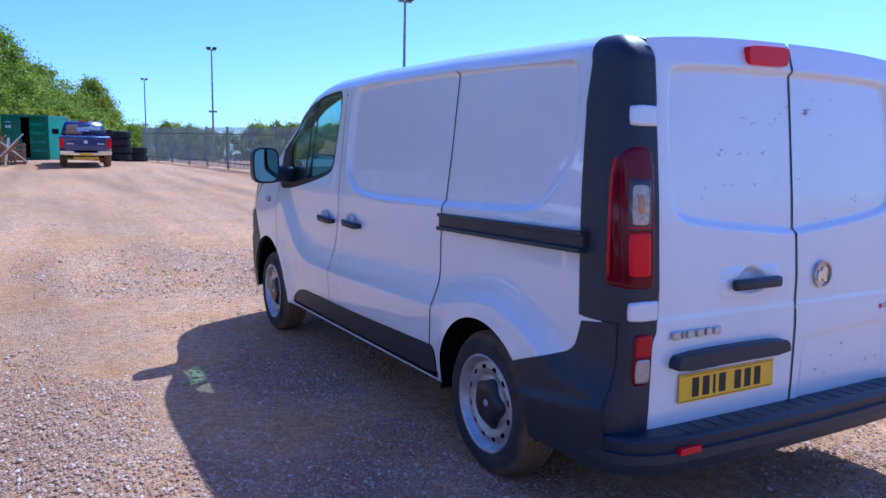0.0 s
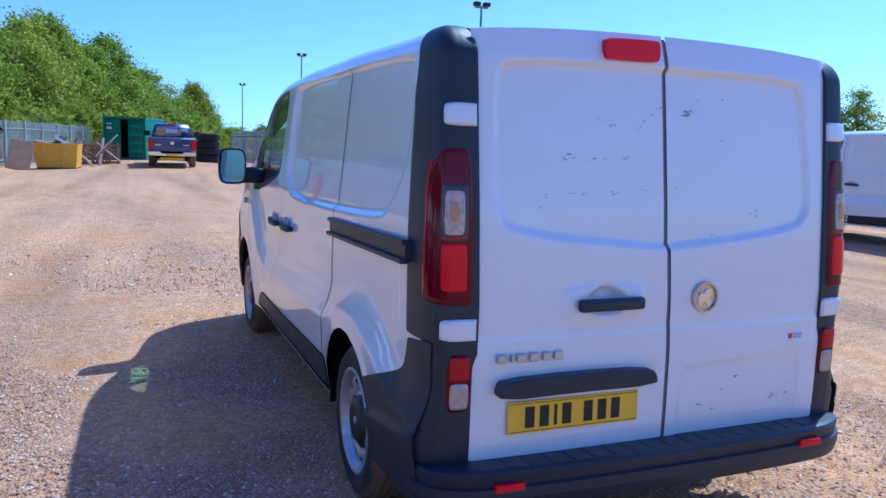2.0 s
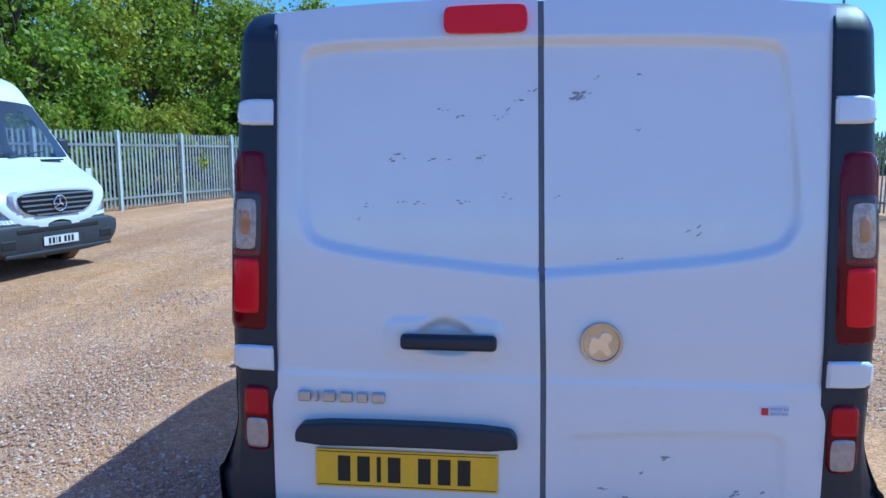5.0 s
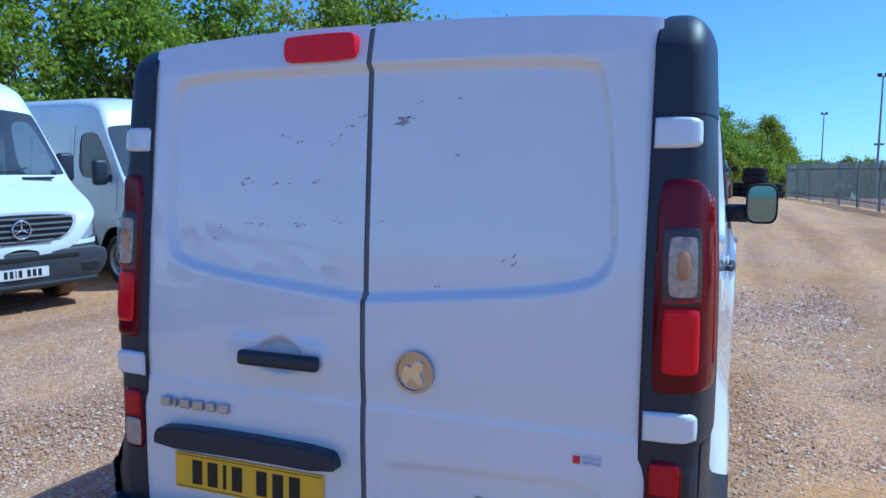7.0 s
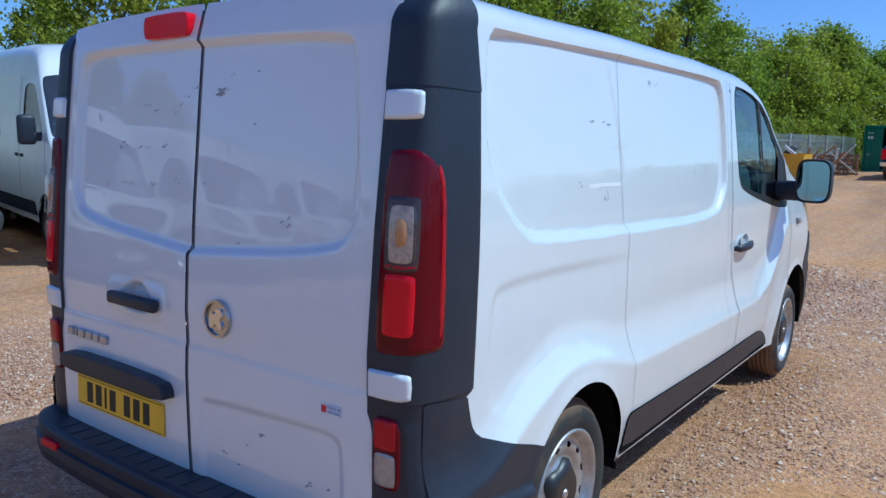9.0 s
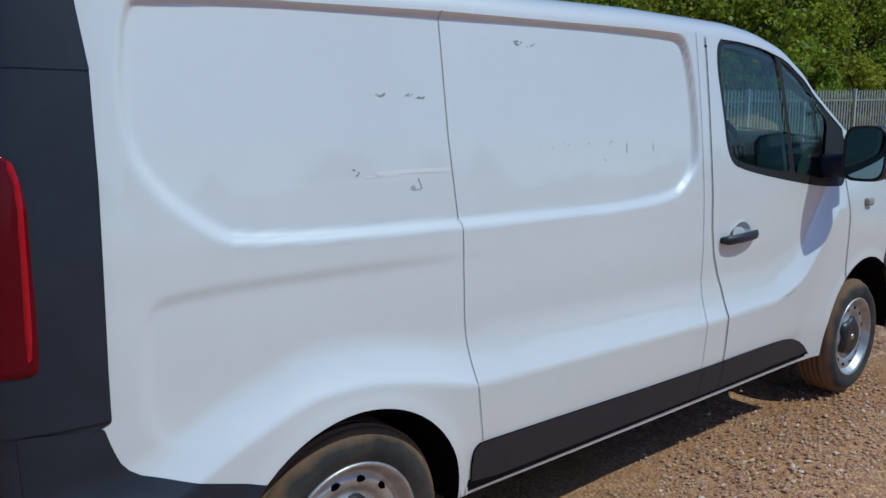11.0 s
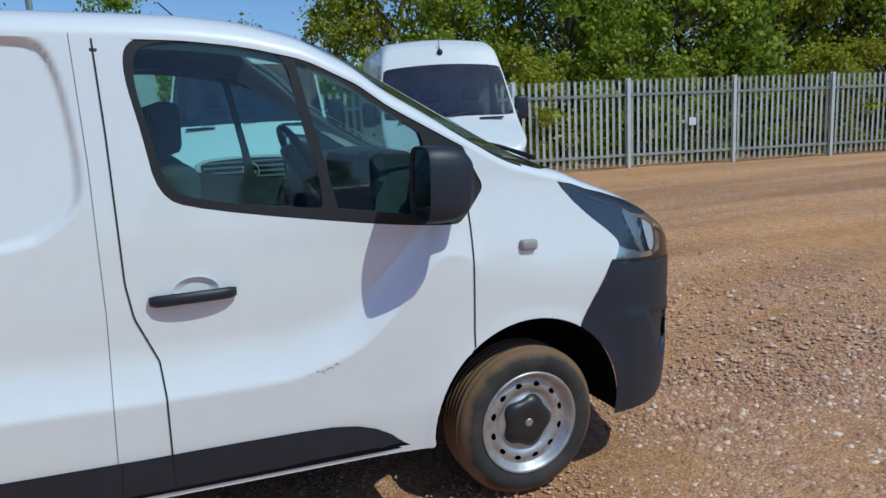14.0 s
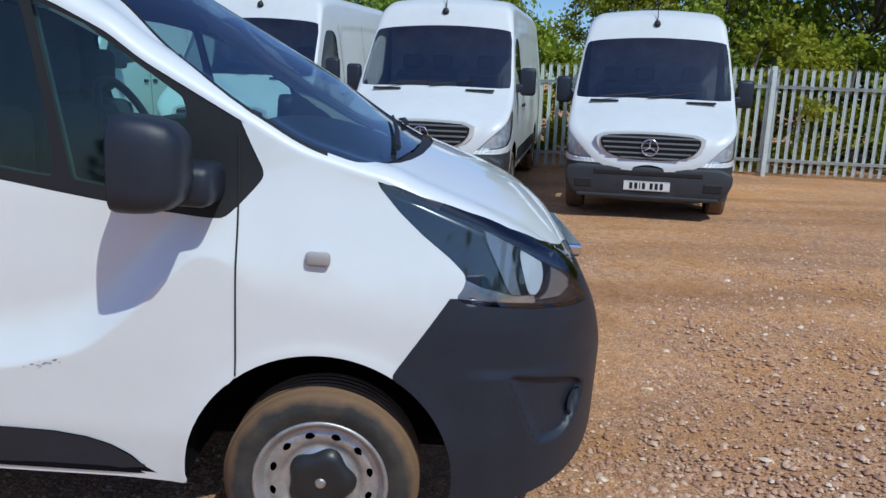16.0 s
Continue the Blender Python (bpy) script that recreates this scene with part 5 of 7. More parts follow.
# ---- ground ----
def ground_material():
    m = bpy.data.materials.new("stony_yard")
    m.use_nodes = True
    n, l = m.node_tree.nodes, m.node_tree.links
    b = n["Principled BSDF"]
    b.inputs["Roughness"].default_value = 0.92
    b.inputs["Specular IOR Level"].default_value = 0.25
    tc = n.new("ShaderNodeTexCoord")

    def tex(kind, scale, detail=6, rough=0.6):
        t = n.new(kind)
        t.inputs["Scale"].default_value = scale
        if kind == "ShaderNodeTexNoise":
            t.inputs["Detail"].default_value, t.inputs["Roughness"].default_value = detail, rough
        l.new(tc.outputs["Object"], t.inputs["Vector"])
        return t

    def ramp(src, stops):
        r = n.new("ShaderNodeValToRGB")
        e = r.color_ramp.elements
        e[0].position, e[0].color = stops[0][0], (*stops[0][1], 1)
        e[1].position, e[1].color = stops[-1][0], (*stops[-1][1], 1)
        for p, c in stops[1:-1]:
            x = e.new(p)
            x.color = (*c, 1)
        l.new(src, r.inputs["Fac"])
        return r.outputs["Color"]

    def mix(fac, a, bb, kind="MIX"):
        x = n.new("ShaderNodeMix")
        x.data_type, x.blend_type = "RGBA", kind
        if isinstance(fac, float):
            x.inputs["Factor"].default_value = fac
        else:
            l.new(fac, x.inputs["Factor"])
        l.new(a, x.inputs["A"])
        l.new(bb, x.inputs["B"])
        return x.outputs["Result"]
    big = tex("ShaderNodeTexNoise", 0.22, 5, 0.6)
    mid = tex("ShaderNodeTexNoise", 1.6, 8, 0.7)
    fine = tex("ShaderNodeTexNoise", 38, 6, 0.75)
    # wheel tracks run along the yard
    mp = n.new("ShaderNodeMapping")
    mp.inputs["Scale"].default_value = (0.9, 0.10, 1)
    mp.inputs["Rotation"].default_value = (0, 0, radians(-8))
    l.new(tc.outputs["Object"], mp.inputs["Vector"])
    tr = n.new("ShaderNodeTexNoise")
    tr.inputs["Scale"].default_value, tr.inputs["Detail"].default_value = 1.1, 6
    l.new(mp.outputs["Vector"], tr.inputs["Vector"])

    def spread(src, a, b, lo=0.0, hi=1.0):
        r = n.new("ShaderNodeMapRange")
        for k, v in (("From Min", a), ("From Max", b), ("To Min", lo), ("To Max", hi)):
            r.inputs[k].default_value = v
        l.new(src, r.inputs["Value"])
        return r.outputs["Result"]
    # trodden earth, and patches where the stones lie open
    sand = ramp(mid.outputs["Fac"], [(0.25, (0.46, 0.240, 0.096)), (0.5, (0.62, 0.328, 0.136)), (0.75, (0.72, 0.425, 0.19))])
    sand = mix(0.8, sand, ramp(fine.outputs["Fac"], [(0.3, (0.70, 0.66, 0.64)), (0.5, (1, 1, 1)), (0.7, (1.22, 1.22, 1.22))]), "MULTIPLY")
    cells, small, gaps = tex("ShaderNodeTexVoronoi", 52), tex("ShaderNodeTexVoronoi", 120), tex("ShaderNodeTexVoronoi", 52)
    gaps.feature = "DISTANCE_TO_EDGE"
    tones = [(0.0, (0.24, 0.132, 0.072)), (0.35, (0.48, 0.258, 0.140)), (0.62, (0.64, 0.368, 0.208)), (0.85, (0.76, 0.54, 0.34)), (1.0, (0.84, 0.68, 0.48))]
    grey = ramp(cells.outputs["Color"], tones)
    grey = mix(0.45, grey, ramp(small.outputs["Color"], tones))
    grey = mix(0.75, grey, ramp(gaps.outputs["Distance"], [(0.0, (0.45, 0.40, 0.38)), (0.14, (1.1, 1.1, 1.1)), (0.5, (1.18, 1.18, 1.18))]), "MULTIPLY")
    open_ = n.new("ShaderNodeMath")
    open_.operation = "ADD"
    l.new(spread(big.outputs["Fac"], 0.36, 0.62, -0.25, 0.45), open_.inputs[0])
    l.new(spread(mid.outputs["Fac"], 0.40, 0.58, 0.05, 0.75), open_.inputs[1])
    open_.use_clamp = True
    col = mix(open_.outputs[0], sand, grey)
    clod = tex("ShaderNodeTexNoise", 13, 9, 0.85)
    col = mix(0.9, col, ramp(clod.outputs["Fac"], [(0.36, (0.62, 0.57, 0.53)), (0.5, (1, 1, 1)), (0.64, (1.28, 1.27, 1.24))]), "MULTIPLY")
    trk = ramp(tr.outputs["Fac"], [(0.35, (0.72, 0.69, 0.66)), (0.5, (1, 1, 1)), (0.66, (1.22, 1.20, 1.15))])
    col = mix(0.8, col, trk, "MULTIPLY")
    l.new(col, b.inputs["Base Color"])
    bp = n.new("ShaderNodeBump")
    bp.inputs["Strength"].default_value, bp.inputs["Distance"].default_value = 0.6, 0.012
    bp.invert = True
    l.new(cells.outputs["Distance"], bp.inputs["Height"])
    bp3 = n.new("ShaderNodeBump")
    bp3.inputs["Strength"].default_value, bp3.inputs["Distance"].default_value = 0.7, 0.02
    l.new(fine.outputs["Fac"], bp3.inputs["Height"])
    l.new(bp.outputs["Normal"], bp3.inputs["Normal"])
    bp2 = n.new("ShaderNodeBump")
    bp2.inputs["Strength"].default_value, bp2.inputs["Distance"].default_value = 0.6, 0.05
    l.new(mid.outputs["Fac"], bp2.inputs["Height"])
    l.new(bp3.outputs["Normal"], bp2.inputs["Normal"])
    l.new(bp2.outputs["Normal"], b.inputs["Normal"])
    return m


M_GROUND = ground_material()


def stretch(lo, hi, step, far, grow=1.28):
    a = list(np.arange(lo, hi + 1e-6, step))
    s, v = step, hi
    while v < far:
        s *= grow
        v += s
        a.append(v)
    s, v = step, lo
    while v > -far:
        s *= grow
        v -= s
        a.insert(0, v)
    return np.array(a)


gx, gy = stretch(-13, 11, 0.15, 900), stretch(-7, 46, 0.18, 900)
GX, GY = np.meshgrid(gx, gy, indexing="ij")
gh = ground_z(GX, GY)
rng0 = np.random.default_rng(3)
for sc, am in ((1.3, 0.016), (3.1, 0.010), (6.5, 0.006)):
    ph = rng0.uniform(0, 6.28, (6, 2))
    for k in range(6):
        a = rng0.uniform(0, 6.28)
        gh += am / 3 * np.sin(sc * (GX * math.cos(a) + GY * math.sin(a)) + ph[k, 0]) * np.sin(0.6 * sc * (GY * math.cos(a) - GX * math.sin(a)) + ph[k, 1])
ground = obj("ground", np.stack([GX.ravel(), GY.ravel(), gh.ravel() - 0.006], 1), grid_quads(len(gx), len(gy)), M_GROUND, None, smooth=True)
tagged(ground, "stony brown gravel yard with wheel tracks", "ground", kind="structure")

# loose stones
def stones(name, count, area, size, seed, mat, dense=None):
    r = np.random.default_rng(seed)
    x, y = r.uniform(area[0], area[1], count), r.uniform(area[2], area[3], count)
    if dense is not None:
        keep = dense(x, y) > r.uniform(0, 1, count)
        x, y = x[keep], y[keep]
    n = len(x)
    s = size[0] * (size[1] / size[0]) ** (r.uniform(0, 1, n) ** 2.2)
    # a ring of five points on the ground and a slanting flat top of three
    ring = [(math.cos(1.2566 * k), math.sin(1.2566 * k), -0.25) for k in range(5)]
    base = np.array(ring + [(0.45, 0.25, 0.75), (-0.5, 0.35, 0.85), (-0.05, -0.5, 0.7)])
    V = base[None] * r.uniform(0.65, 1.2, (n, 8, 1)) * np.stack([s * r.uniform(0.8, 1.5, n), s * r.uniform(0.7, 1.1, n), s * r.uniform(0.40, 0.75, n)], 1)[:, None, :]
    a = r.uniform(0, 6.28, n)
    c, q = np.cos(a)[:, None], np.sin(a)[:, None]
    X, Y = V[:, :, 0] * c - V[:, :, 1] * q, V[:, :, 0] * q + V[:, :, 1] * c
    V = np.stack([X + x[:, None], Y + y[:, None], V[:, :, 2] + (ground_z(x, y) + 0.05 * s - 0.003)[:, None]], 2).reshape(-1, 3)
    T = np.array([(5, 6, 7), (0, 1, 5), (1, 6, 5), (1, 2, 6), (2, 3, 6), (3, 7, 6), (3, 4, 7), (4, 5, 7), (4, 0, 5)])
    F = (T[None] + 8 * np.arange(n)[:, None, None]).reshape(-1, 3)
    me = bpy.data.meshes.new(name)
    me.vertices.add(len(V))
    me.vertices.foreach_set("co", V.ravel())
    me.loops.add(F.size)
    me.loops.foreach_set("vertex_index", F.ravel())
    me.polygons.add(len(F))
    me.polygons.foreach_set("loop_start", np.arange(0, F.size, 3))
    me.update(calc_edges=True)
    me.materials.append(mat)
    return tagged(new(name, me), "loose angular gravel stones, brown and grey", "gravel", kind="stuff")


def stone_material():
    m = material("gravel_stone", (0.34, 0.26, 0.205), 0.9, var=0.25, scale=25, spec=0.25)
    n, l = m.node_tree.nodes, m.node_tree.links
    geo = n.new("ShaderNodeNewGeometry")
    r = n.new("ShaderNodeValToRGB")
    e = r.color_ramp.elements
    e[0].position, e[0].color = 0.0, (0.36, 0.20, 0.13, 1)
    e[1].position, e[1].color = 1.0, (0.80, 0.66, 0.51, 1)
    for p, c in ((0.30, (0.44, 0.25, 0.155, 1)), (0.6, (0.51, 0.305, 0.195, 1)), (0.88, (0.62, 0.42, 0.295, 1))):
        x = e.new(p)
        x.color = c
    l.new(geo.outputs["Random Per Island"], r.inputs["Fac"])
    l.new(r.outputs["Color"], n["Principled BSDF"].inputs["Base Color"])
    return m


M_STONE = stone_material()
stones("gravel", 75000, (-5.2, -0.9, -1.8, 4.2), (0.005, 0.013), 11, M_STONE, lambda x, y: smooth01((x + 5.2) / 1.5) * smooth01((4.2 - y) / 1.5))
stones("gravel", 40000, (-8.5, 2.0, 2.5, 12.0), (0.006, 0.016), 15, M_STONE, lambda x, y: smooth01((12 - y) / 8) * smooth01((x + 8.5) / 5))
stones("gravel", 50000, (0.8, 4.2, -2.5, 10.0), (0.005, 0.014), 12, M_STONE, lambda x, y: smooth01((10 - y) / 5) * smooth01((4.2 - x) / 1.0))
stones("gravel", 30000, (-3.5, 0.9, -2.2, 1.0), (0.005, 0.013), 16, M_STONE)
stones("gravel", 60000, (-4.0, 2.2, 4.5, 10.0), (0.008, 0.030), 13, M_STONE, lambda x, y: (0.10 + 0.90 * smooth01((x + 0.4) / 1.4)) * smooth01((10 - y) / 3) * smooth01((y - 4.8) / 0.8))
stones("gravel", 20000, (-12, 9, 6, 24), (0.006, 0.014), 14, M_STONE)


# faded survey paint on the stones
rp = random.Random(4)
V, F = [], []
for k in range(90):
    a, b = rp.gauss(0, 0.5), rp.gauss(0, 0.45)
    px, py = -1.80 + 0.16 * a * 0.5 + 0.06 * b, 3.08 + 0.30 * a - 0.03 * b
    r0 = rp.uniform(0.006, 0.018)
    i = len(V)
    for j in range(6):
        t = 6.28319 * j / 6
        V.append((px + r0 * rp.uniform(0.6, 1.2) * math.cos(t), py + r0 * rp.uniform(0.6, 1.2) * math.sin(t), gz(px, py) + 0.012))
    F.append(tuple(range(i, i + 6)))
tagged(obj("paint_mark", V, F, material("faded_yellow_green_paint", (0.44, 0.38, 0.15), 0.8, var=0.3, scale=40), None), "faded yellow green paint sprayed on the gravel", "paint mark", kind="stuff")


# ---- high roof vans, parked with their backs to the fence ----
s_top = softened([(-0.2, 2.40), (0.05, 2.44), (0.2, 2.56), (0.8, 2.60), (3.7, 2.60), (4.18, 2.56), (4.38, 2.47), (4.52, 2.27), (4.60, 2.16), (5.12, 1.50), (5.24, 1.405), (5.5, 1.27), (5.74, 1.12), (5.84, 1.02), (5.90, 0.86), (5.93, 0.66), (6.2, 0.5)], 0.05)
s_crown = softened([(0, 0.03), (4.0, 0.04), (4.5, 0.04), (5.1, 0.05), (5.3, 0.06), (5.9, 0.03)], 0.05)
s_bot = softened([(0, 0.42), (4.2, 0.42), (5.3, 0.36), (5.7, 0.30), (5.95, 0.36), (6.2, 0.4)], 0.05)
s_wall = softened([(0.2, 0.93), (0.5, 0.975), (0.9, 0.985), (1.3, 0.975), (1.45, 0.965), (2.0, 0.90), (2.4, 0.84), (2.6, 0.80)], 0.03)
S_PANEL = rounded([(0.25, 1.35), (0.25, 2.05), (0.5, 2.15), (3.6, 2.15), (3.72, 2.05), (3.72, 1.35), (3.5, 1.28), (0.5, 1.28)], 2)


def s_half(y, z):
    w = s_wall(z)
    d, _ = nearest(np.stack([y, z], 1), S_PANEL)
    w = w - 0.012 * smooth01((0.02 - d) / 0.05)
    t = np.clip((y - 4.95) / 0.985, 0, 0.9999)
    w = w * (1 - t ** 7.0) ** 0.34
    return w * np.interp(y, [0, 0.02, 0.06, 0.15], [0.93, 0.96, 0.985, 1.0])


S_ARCH_R, S_ARCH_F = circle(1.25, 0.36, 0.43), circle(4.93, 0.36, 0.44)
S_WIN = rounded([(3.98, 1.46), (3.96, 1.95), (4.02, 2.06), (4.36, 2.07), (4.50, 1.98), (4.86, 1.54), (4.84, 1.44), (4.5, 1.42)], 1)
S_LAMP = rounded([(5.22, 1.12), (5.28, 1.20), (5.50, 1.19), (5.80, 1.12), (5.94, 1.04), (5.94, 0.77), (5.80, 0.77), (5.50, 0.83), (5.28, 0.98)], 1)
S_BUMP = np.array([(5.35, 0.74), (5.75, 0.72), (6.1, 0.72), (6.1, 0.1), (5.37, 0.1), (5.385, 0.36), (5.37, 0.6)])
S_STRIP = np.array([(1.75, 0.50), (1.75, 0.66), (4.42, 0.66), (4.48, 0.50)])
S_DOOR = np.array([(3.82, 2.2), (3.82, 0.40), (4.50, 0.36), (4.52, 0.62), (4.80, 0.80), (4.96, 1.0), (5.0, 1.5), (4.55, 2.15)])
S_SCREEN = rounded([(4.570, -0.2), (4.572, 0.40), (4.575, 0.80), (4.60, 0.865), (4.85, 0.895), (5.08, 0.925), (5.13, 0.91), (5.16, 0.5), (5.18, -0.2)], 1)
S_HOOD = np.array([(5.18, -0.2), (5.12, 0.97), (5.40, 0.99), (5.72, 0.80), (5.80, 0.62), (5.825, -0.2)])


def high_van():
    root = empty("delivery_van")
    tagged(root, "white high roof delivery van parked with its back to the fence", "van", "vans parked along the fence")
    ys = np.concatenate([np.linspace(0.02, 4.95, 150), 4.95 + 0.985 * np.sin(np.linspace(0, np.pi / 2, 40))[1:] * 0.999])
    ns, nc, nt = 60, 10, 14
    edge = s_top(ys) - s_crown(ys)
    rh = np.interp(ys, [0, 4.2, 4.6, 5.2, 5.8], [0.16, 0.16, 0.07, 0.05, 0.06])
    rw = np.interp(ys, [0, 4.2, 4.6, 5.2, 5.8, 5.94], [0.20, 0.20, 0.08, 0.08, 0.12, 0.02])
    zs, zb = edge - rh, s_bot(ys)
    zz = zb[:, None] + (zs - zb)[:, None] * np.linspace(0, 1, ns)[None]
    for side in (1, -1):
        P = np.stack([np.repeat(ys, ns), zz.ravel()], 1)
        outl = [S_ARCH_R, S_ARCH_F, S_WIN, S_LAMP, S_BUMP, S_STRIP, S_DOOR]
        f = lambda Q: np.stack([s_half(Q[:, 0], Q[:, 1]) * side, Q[:, 0], Q[:, 1]], 1)
        V, T, reg = sheet(P, 0.033, outl, f, grid_quads(len(ys), ns))
        fl = side < 0
        door = emit("cab_door", V, T[reg == 6], M_WHITE2, root, "white cab door", fl)
        emit("door_window", V - np.array([0.01 * side, 0, 0]), T[reg == 2], M_DGLASS, door, "dark glass", fl)
        lm = V[T].mean(1)
        amber = (reg == 3) & (lm[:, 2] > 1.10) & (lm[:, 1] < 5.52)
        emit("headlamp", V - np.array([0.02 * side, 0.015, 0]), T[(reg == 3) & ~amber], M_SLAMP, root, "silver lamp reflector", fl)
        emit("indicator", V - np.array([0.012 * side, 0.010, 0]), T[amber], M_AMBER, root, "amber indicator", fl)
        emit("headlamp_cover", V, T[reg == 3], M_HL, root, "clear lamp cover", fl)
        emit("front_bumper", V, T[reg == 4], M_SBUMP, root, "dark grey plastic bumper", fl)
        emit("rubbing_strip", V + np.array([0.012 * side, 0, 0]), T[reg == 5], M_BLACK, root, "black side strip", fl)
        emit("load_side", V, T[(reg == -1)], M_WHITE2, root, "white steel side", fl)
        strip2 = lambda pts, w: strip("shut_line", pts, s_half, M_GAP, root, side, w, 0.004)
        strip2([(3.82, 2.16), (3.82, 0.46)], 0.012)
        strip2([(4.96, 1.02), (5.0, 1.48)], 0.010)
        strip2([(2.55, 2.2), (2.55, 0.5)], 0.010)
        for y0 in (3.90, 3.66):
            xa, xb = sorted((side * 0.965, side * 1.0))
            boxed("door_handle", (xa, xb, y0, y0 + 0.10, 1.18, 1.22), M_BLACK, root, 0.008)
        wheel(root, side * 0.86, 1.25, 0.345, side, 0.345, 0.215)
        wheel(root, side * 0.86, 4.93, 0.345, side, 0.345, 0.215)
        for cy in (1.25, 4.93):
            bm = bmesh.new()
            lathe(bm, [(0.44, 0.96), (0.44, 0.5), (0, 0.5)], 24, a0=-0.1, a1=math.pi + 0.1, origin=(0, cy, 0.36))
            o = part("wheel_house", bm, M_UNDER, root)
            if side < 0:
                o.matrix_basis = Matrix.Diagonal((-1, 1, 1, 1))
        # mirror
        bm = bmesh.new()
        xa, xb = sorted((side * 1.01, side * 1.20))
        box(bm, xa, xb, 4.74, 4.86, 1.36, 1.70, 0.045, seg=3)
        xa, xb = sorted((side * 0.93, side * 1.08))
        box(bm, xa, xb, 4.78, 4.86, 1.40, 1.50, 0.02)
        part("door_mirror", bm, M_BLACK, root, "black door mirror", True)
    th = np.linspace(0, np.pi / 2, nc)
    xs = s_half(ys, zs)
    rows = []
    for k in range(len(ys)):
        s = np.linspace(0, 1, nt)[1:]
        rows.append(np.stack([np.r_[xs[k] - rw[k] * (1 - np.cos(th)), (xs[k] - rw[k]) * (1 - s)], np.full(nc + nt - 1, ys[k]),
                              np.r_[zs[k] + rh[k] * np.sin(th), edge[k] + s_crown(ys[k]) * (1 - (1 - s) ** 2)]], 1))
    G = np.array(rows)
    full = np.concatenate([G, (G * np.array([-1, 1, 1]))[:, -2::-1]], 1)
    V = full.reshape(-1, 3)
    q = grid_quads(*full.shape[:2])
    T = np.concatenate([q[:, [0, 1, 2]], q[:, [0, 2, 3]]])
    P = np.stack([V[:, 1], np.abs(V[:, 0])], 1)
    for poly in (S_SCREEN, S_HOOD):
        P, T, (V,) = cut(P, T, poly, 0.0005, (V,))
    mid = V[T].mean(1)
    reg = regions(P, T, (S_SCREEN, S_HOOD))
    inS, inH = reg == 0, reg == 1
    emit("windscreen", V - np.array([0, 0, 0.006]), T[inS], M_DGLASS, root, "dark windscreen glass")
    emit("bonnet", V, T[inH & ~inS], M_WHITE2, root, "white bonnet")
    nose = mid[:, 1] > 5.80
    emit("nose_panel", V, T[~inS & ~inH & nose], M_WHITE2, root, "white nose panel")
    emit("roof", V, T[~inS & ~inH & ~nose], M_WHITE2, root, "white high roof")
    # flat back wall of the load space
    z = np.linspace(0.42, 2.44, 20)
    xh = s_half(np.full(20, 0.02), z)
    bm = bmesh.new()
    bm.faces.new([bm.verts.new((a, 0.02, b)) for a, b in zip(xh, z)] + [bm.verts.new((-a, 0.02, b)) for a, b in zip(xh[::-1], z[::-1])])
    part("rear_doors", bm, M_WHITE2, root)
    # grille with slats and a round emblem
    gr = [(-0.56, 1.05), (-0.2, 1.075), (0.2, 1.075), (0.56, 1.05), (0.555, 0.93), (0.46, 0.83), (0.25, 0.775), (-0.25, 0.775), (-0.46, 0.83), (-0.555, 0.93)]
    bm = bmesh.new()
    prism(bm, rounded(gr, 1), 5.78, 5.925, "y", 0.006)
    g = part("grille", bm, M_TRIM, root, "black slatted grille")
    bm = bmesh.new()
    big = rounded([(a * 1.10, 0.915 + (b - 0.915) * 1.22) for a, b in gr], 1)
    prism(bm, big, 5.76, 5.905, "y", 0.01)
    part("grille_frame", bm, M_WHITE2, root, "white grille surround")
    for z, w in ((1.035, 0.53), (0.975, 0.535), (0.915, 0.52), (0.855, 0.46), (0.80, 0.33)):
        boxed("grille_slat", (-w, w, 5.915, 5.945, z - 0.010, z + 0.010), M_GREY, g, 0.004)
    bm = bmesh.new()
    tube(bm, [(0.092 * math.cos(6.28319 * k / 32), 5.957, 0.925 + 0.092 * math.sin(6.28319 * k / 32)) for k in range(33)], 0.010, 6)
    for k in range(3):
        a = math.pi / 2 + k * 2.0944
        tube(bm, [(0, 5.957, 0.925), (0.09 * math.cos(a), 5.957, 0.925 + 0.09 * math.sin(a))], [0.014, 0.003], 6)
    part("emblem", bm, M_CHROME, root, "round chrome emblem", True)
    # bumper details
    bm = bmesh.new()
    prism(bm, rounded([(-0.93, 0.70), (-0.45, 0.70), (0.45, 0.70), (0.93, 0.70), (0.95, 0.5), (0.80, 0.32), (0.3, 0.29), (-0.3, 0.29), (-0.80, 0.32), (-0.95, 0.5)], 1), 5.60, 5.93, "y", 0.03)
    part("bumper_centre", bm, M_SBUMP, root, "dark grey plastic bumper", True)
    boxed("air_intake", (-0.62, 0.62, 5.90, 5.938, 0.585, 0.66), M_TRIM, root, 0.02)
    boxed("bumper_lip", (-0.80, 0.80, 5.86, 5.955, 0.325, 0.365), M_SBUMP, root, 0.012)
    for side in (-1, 1):
        xa, xb = sorted((side * 0.62, side * 0.84))
        boxed("fog_pocket", (xa, xb, 5.89, 5.937, 0.42, 0.54), M_TRIM, root, 0.02)
        xa, xb = sorted((side * 0.40, side * 0.74))
        boxed("bonnet_vent", (xa, xb, 5.19, 5.25, 1.425, 1.445), M_TRIM, root, 0.006, "black bonnet vent",
              m=Matrix.Translation((0, 0, -0.012)))
    p = plate(root, 0, 0, M_PLATE_W, Matrix.Translation((0, 5.942, 0.475)) @ Matrix.Rotation(math.pi, 4, "Z"))
    bm = bmesh.new()
    tube(bm, [(0, 4.44, 2.40), (0, 4.33, 2.66)], [0.008, 0.004], 5)
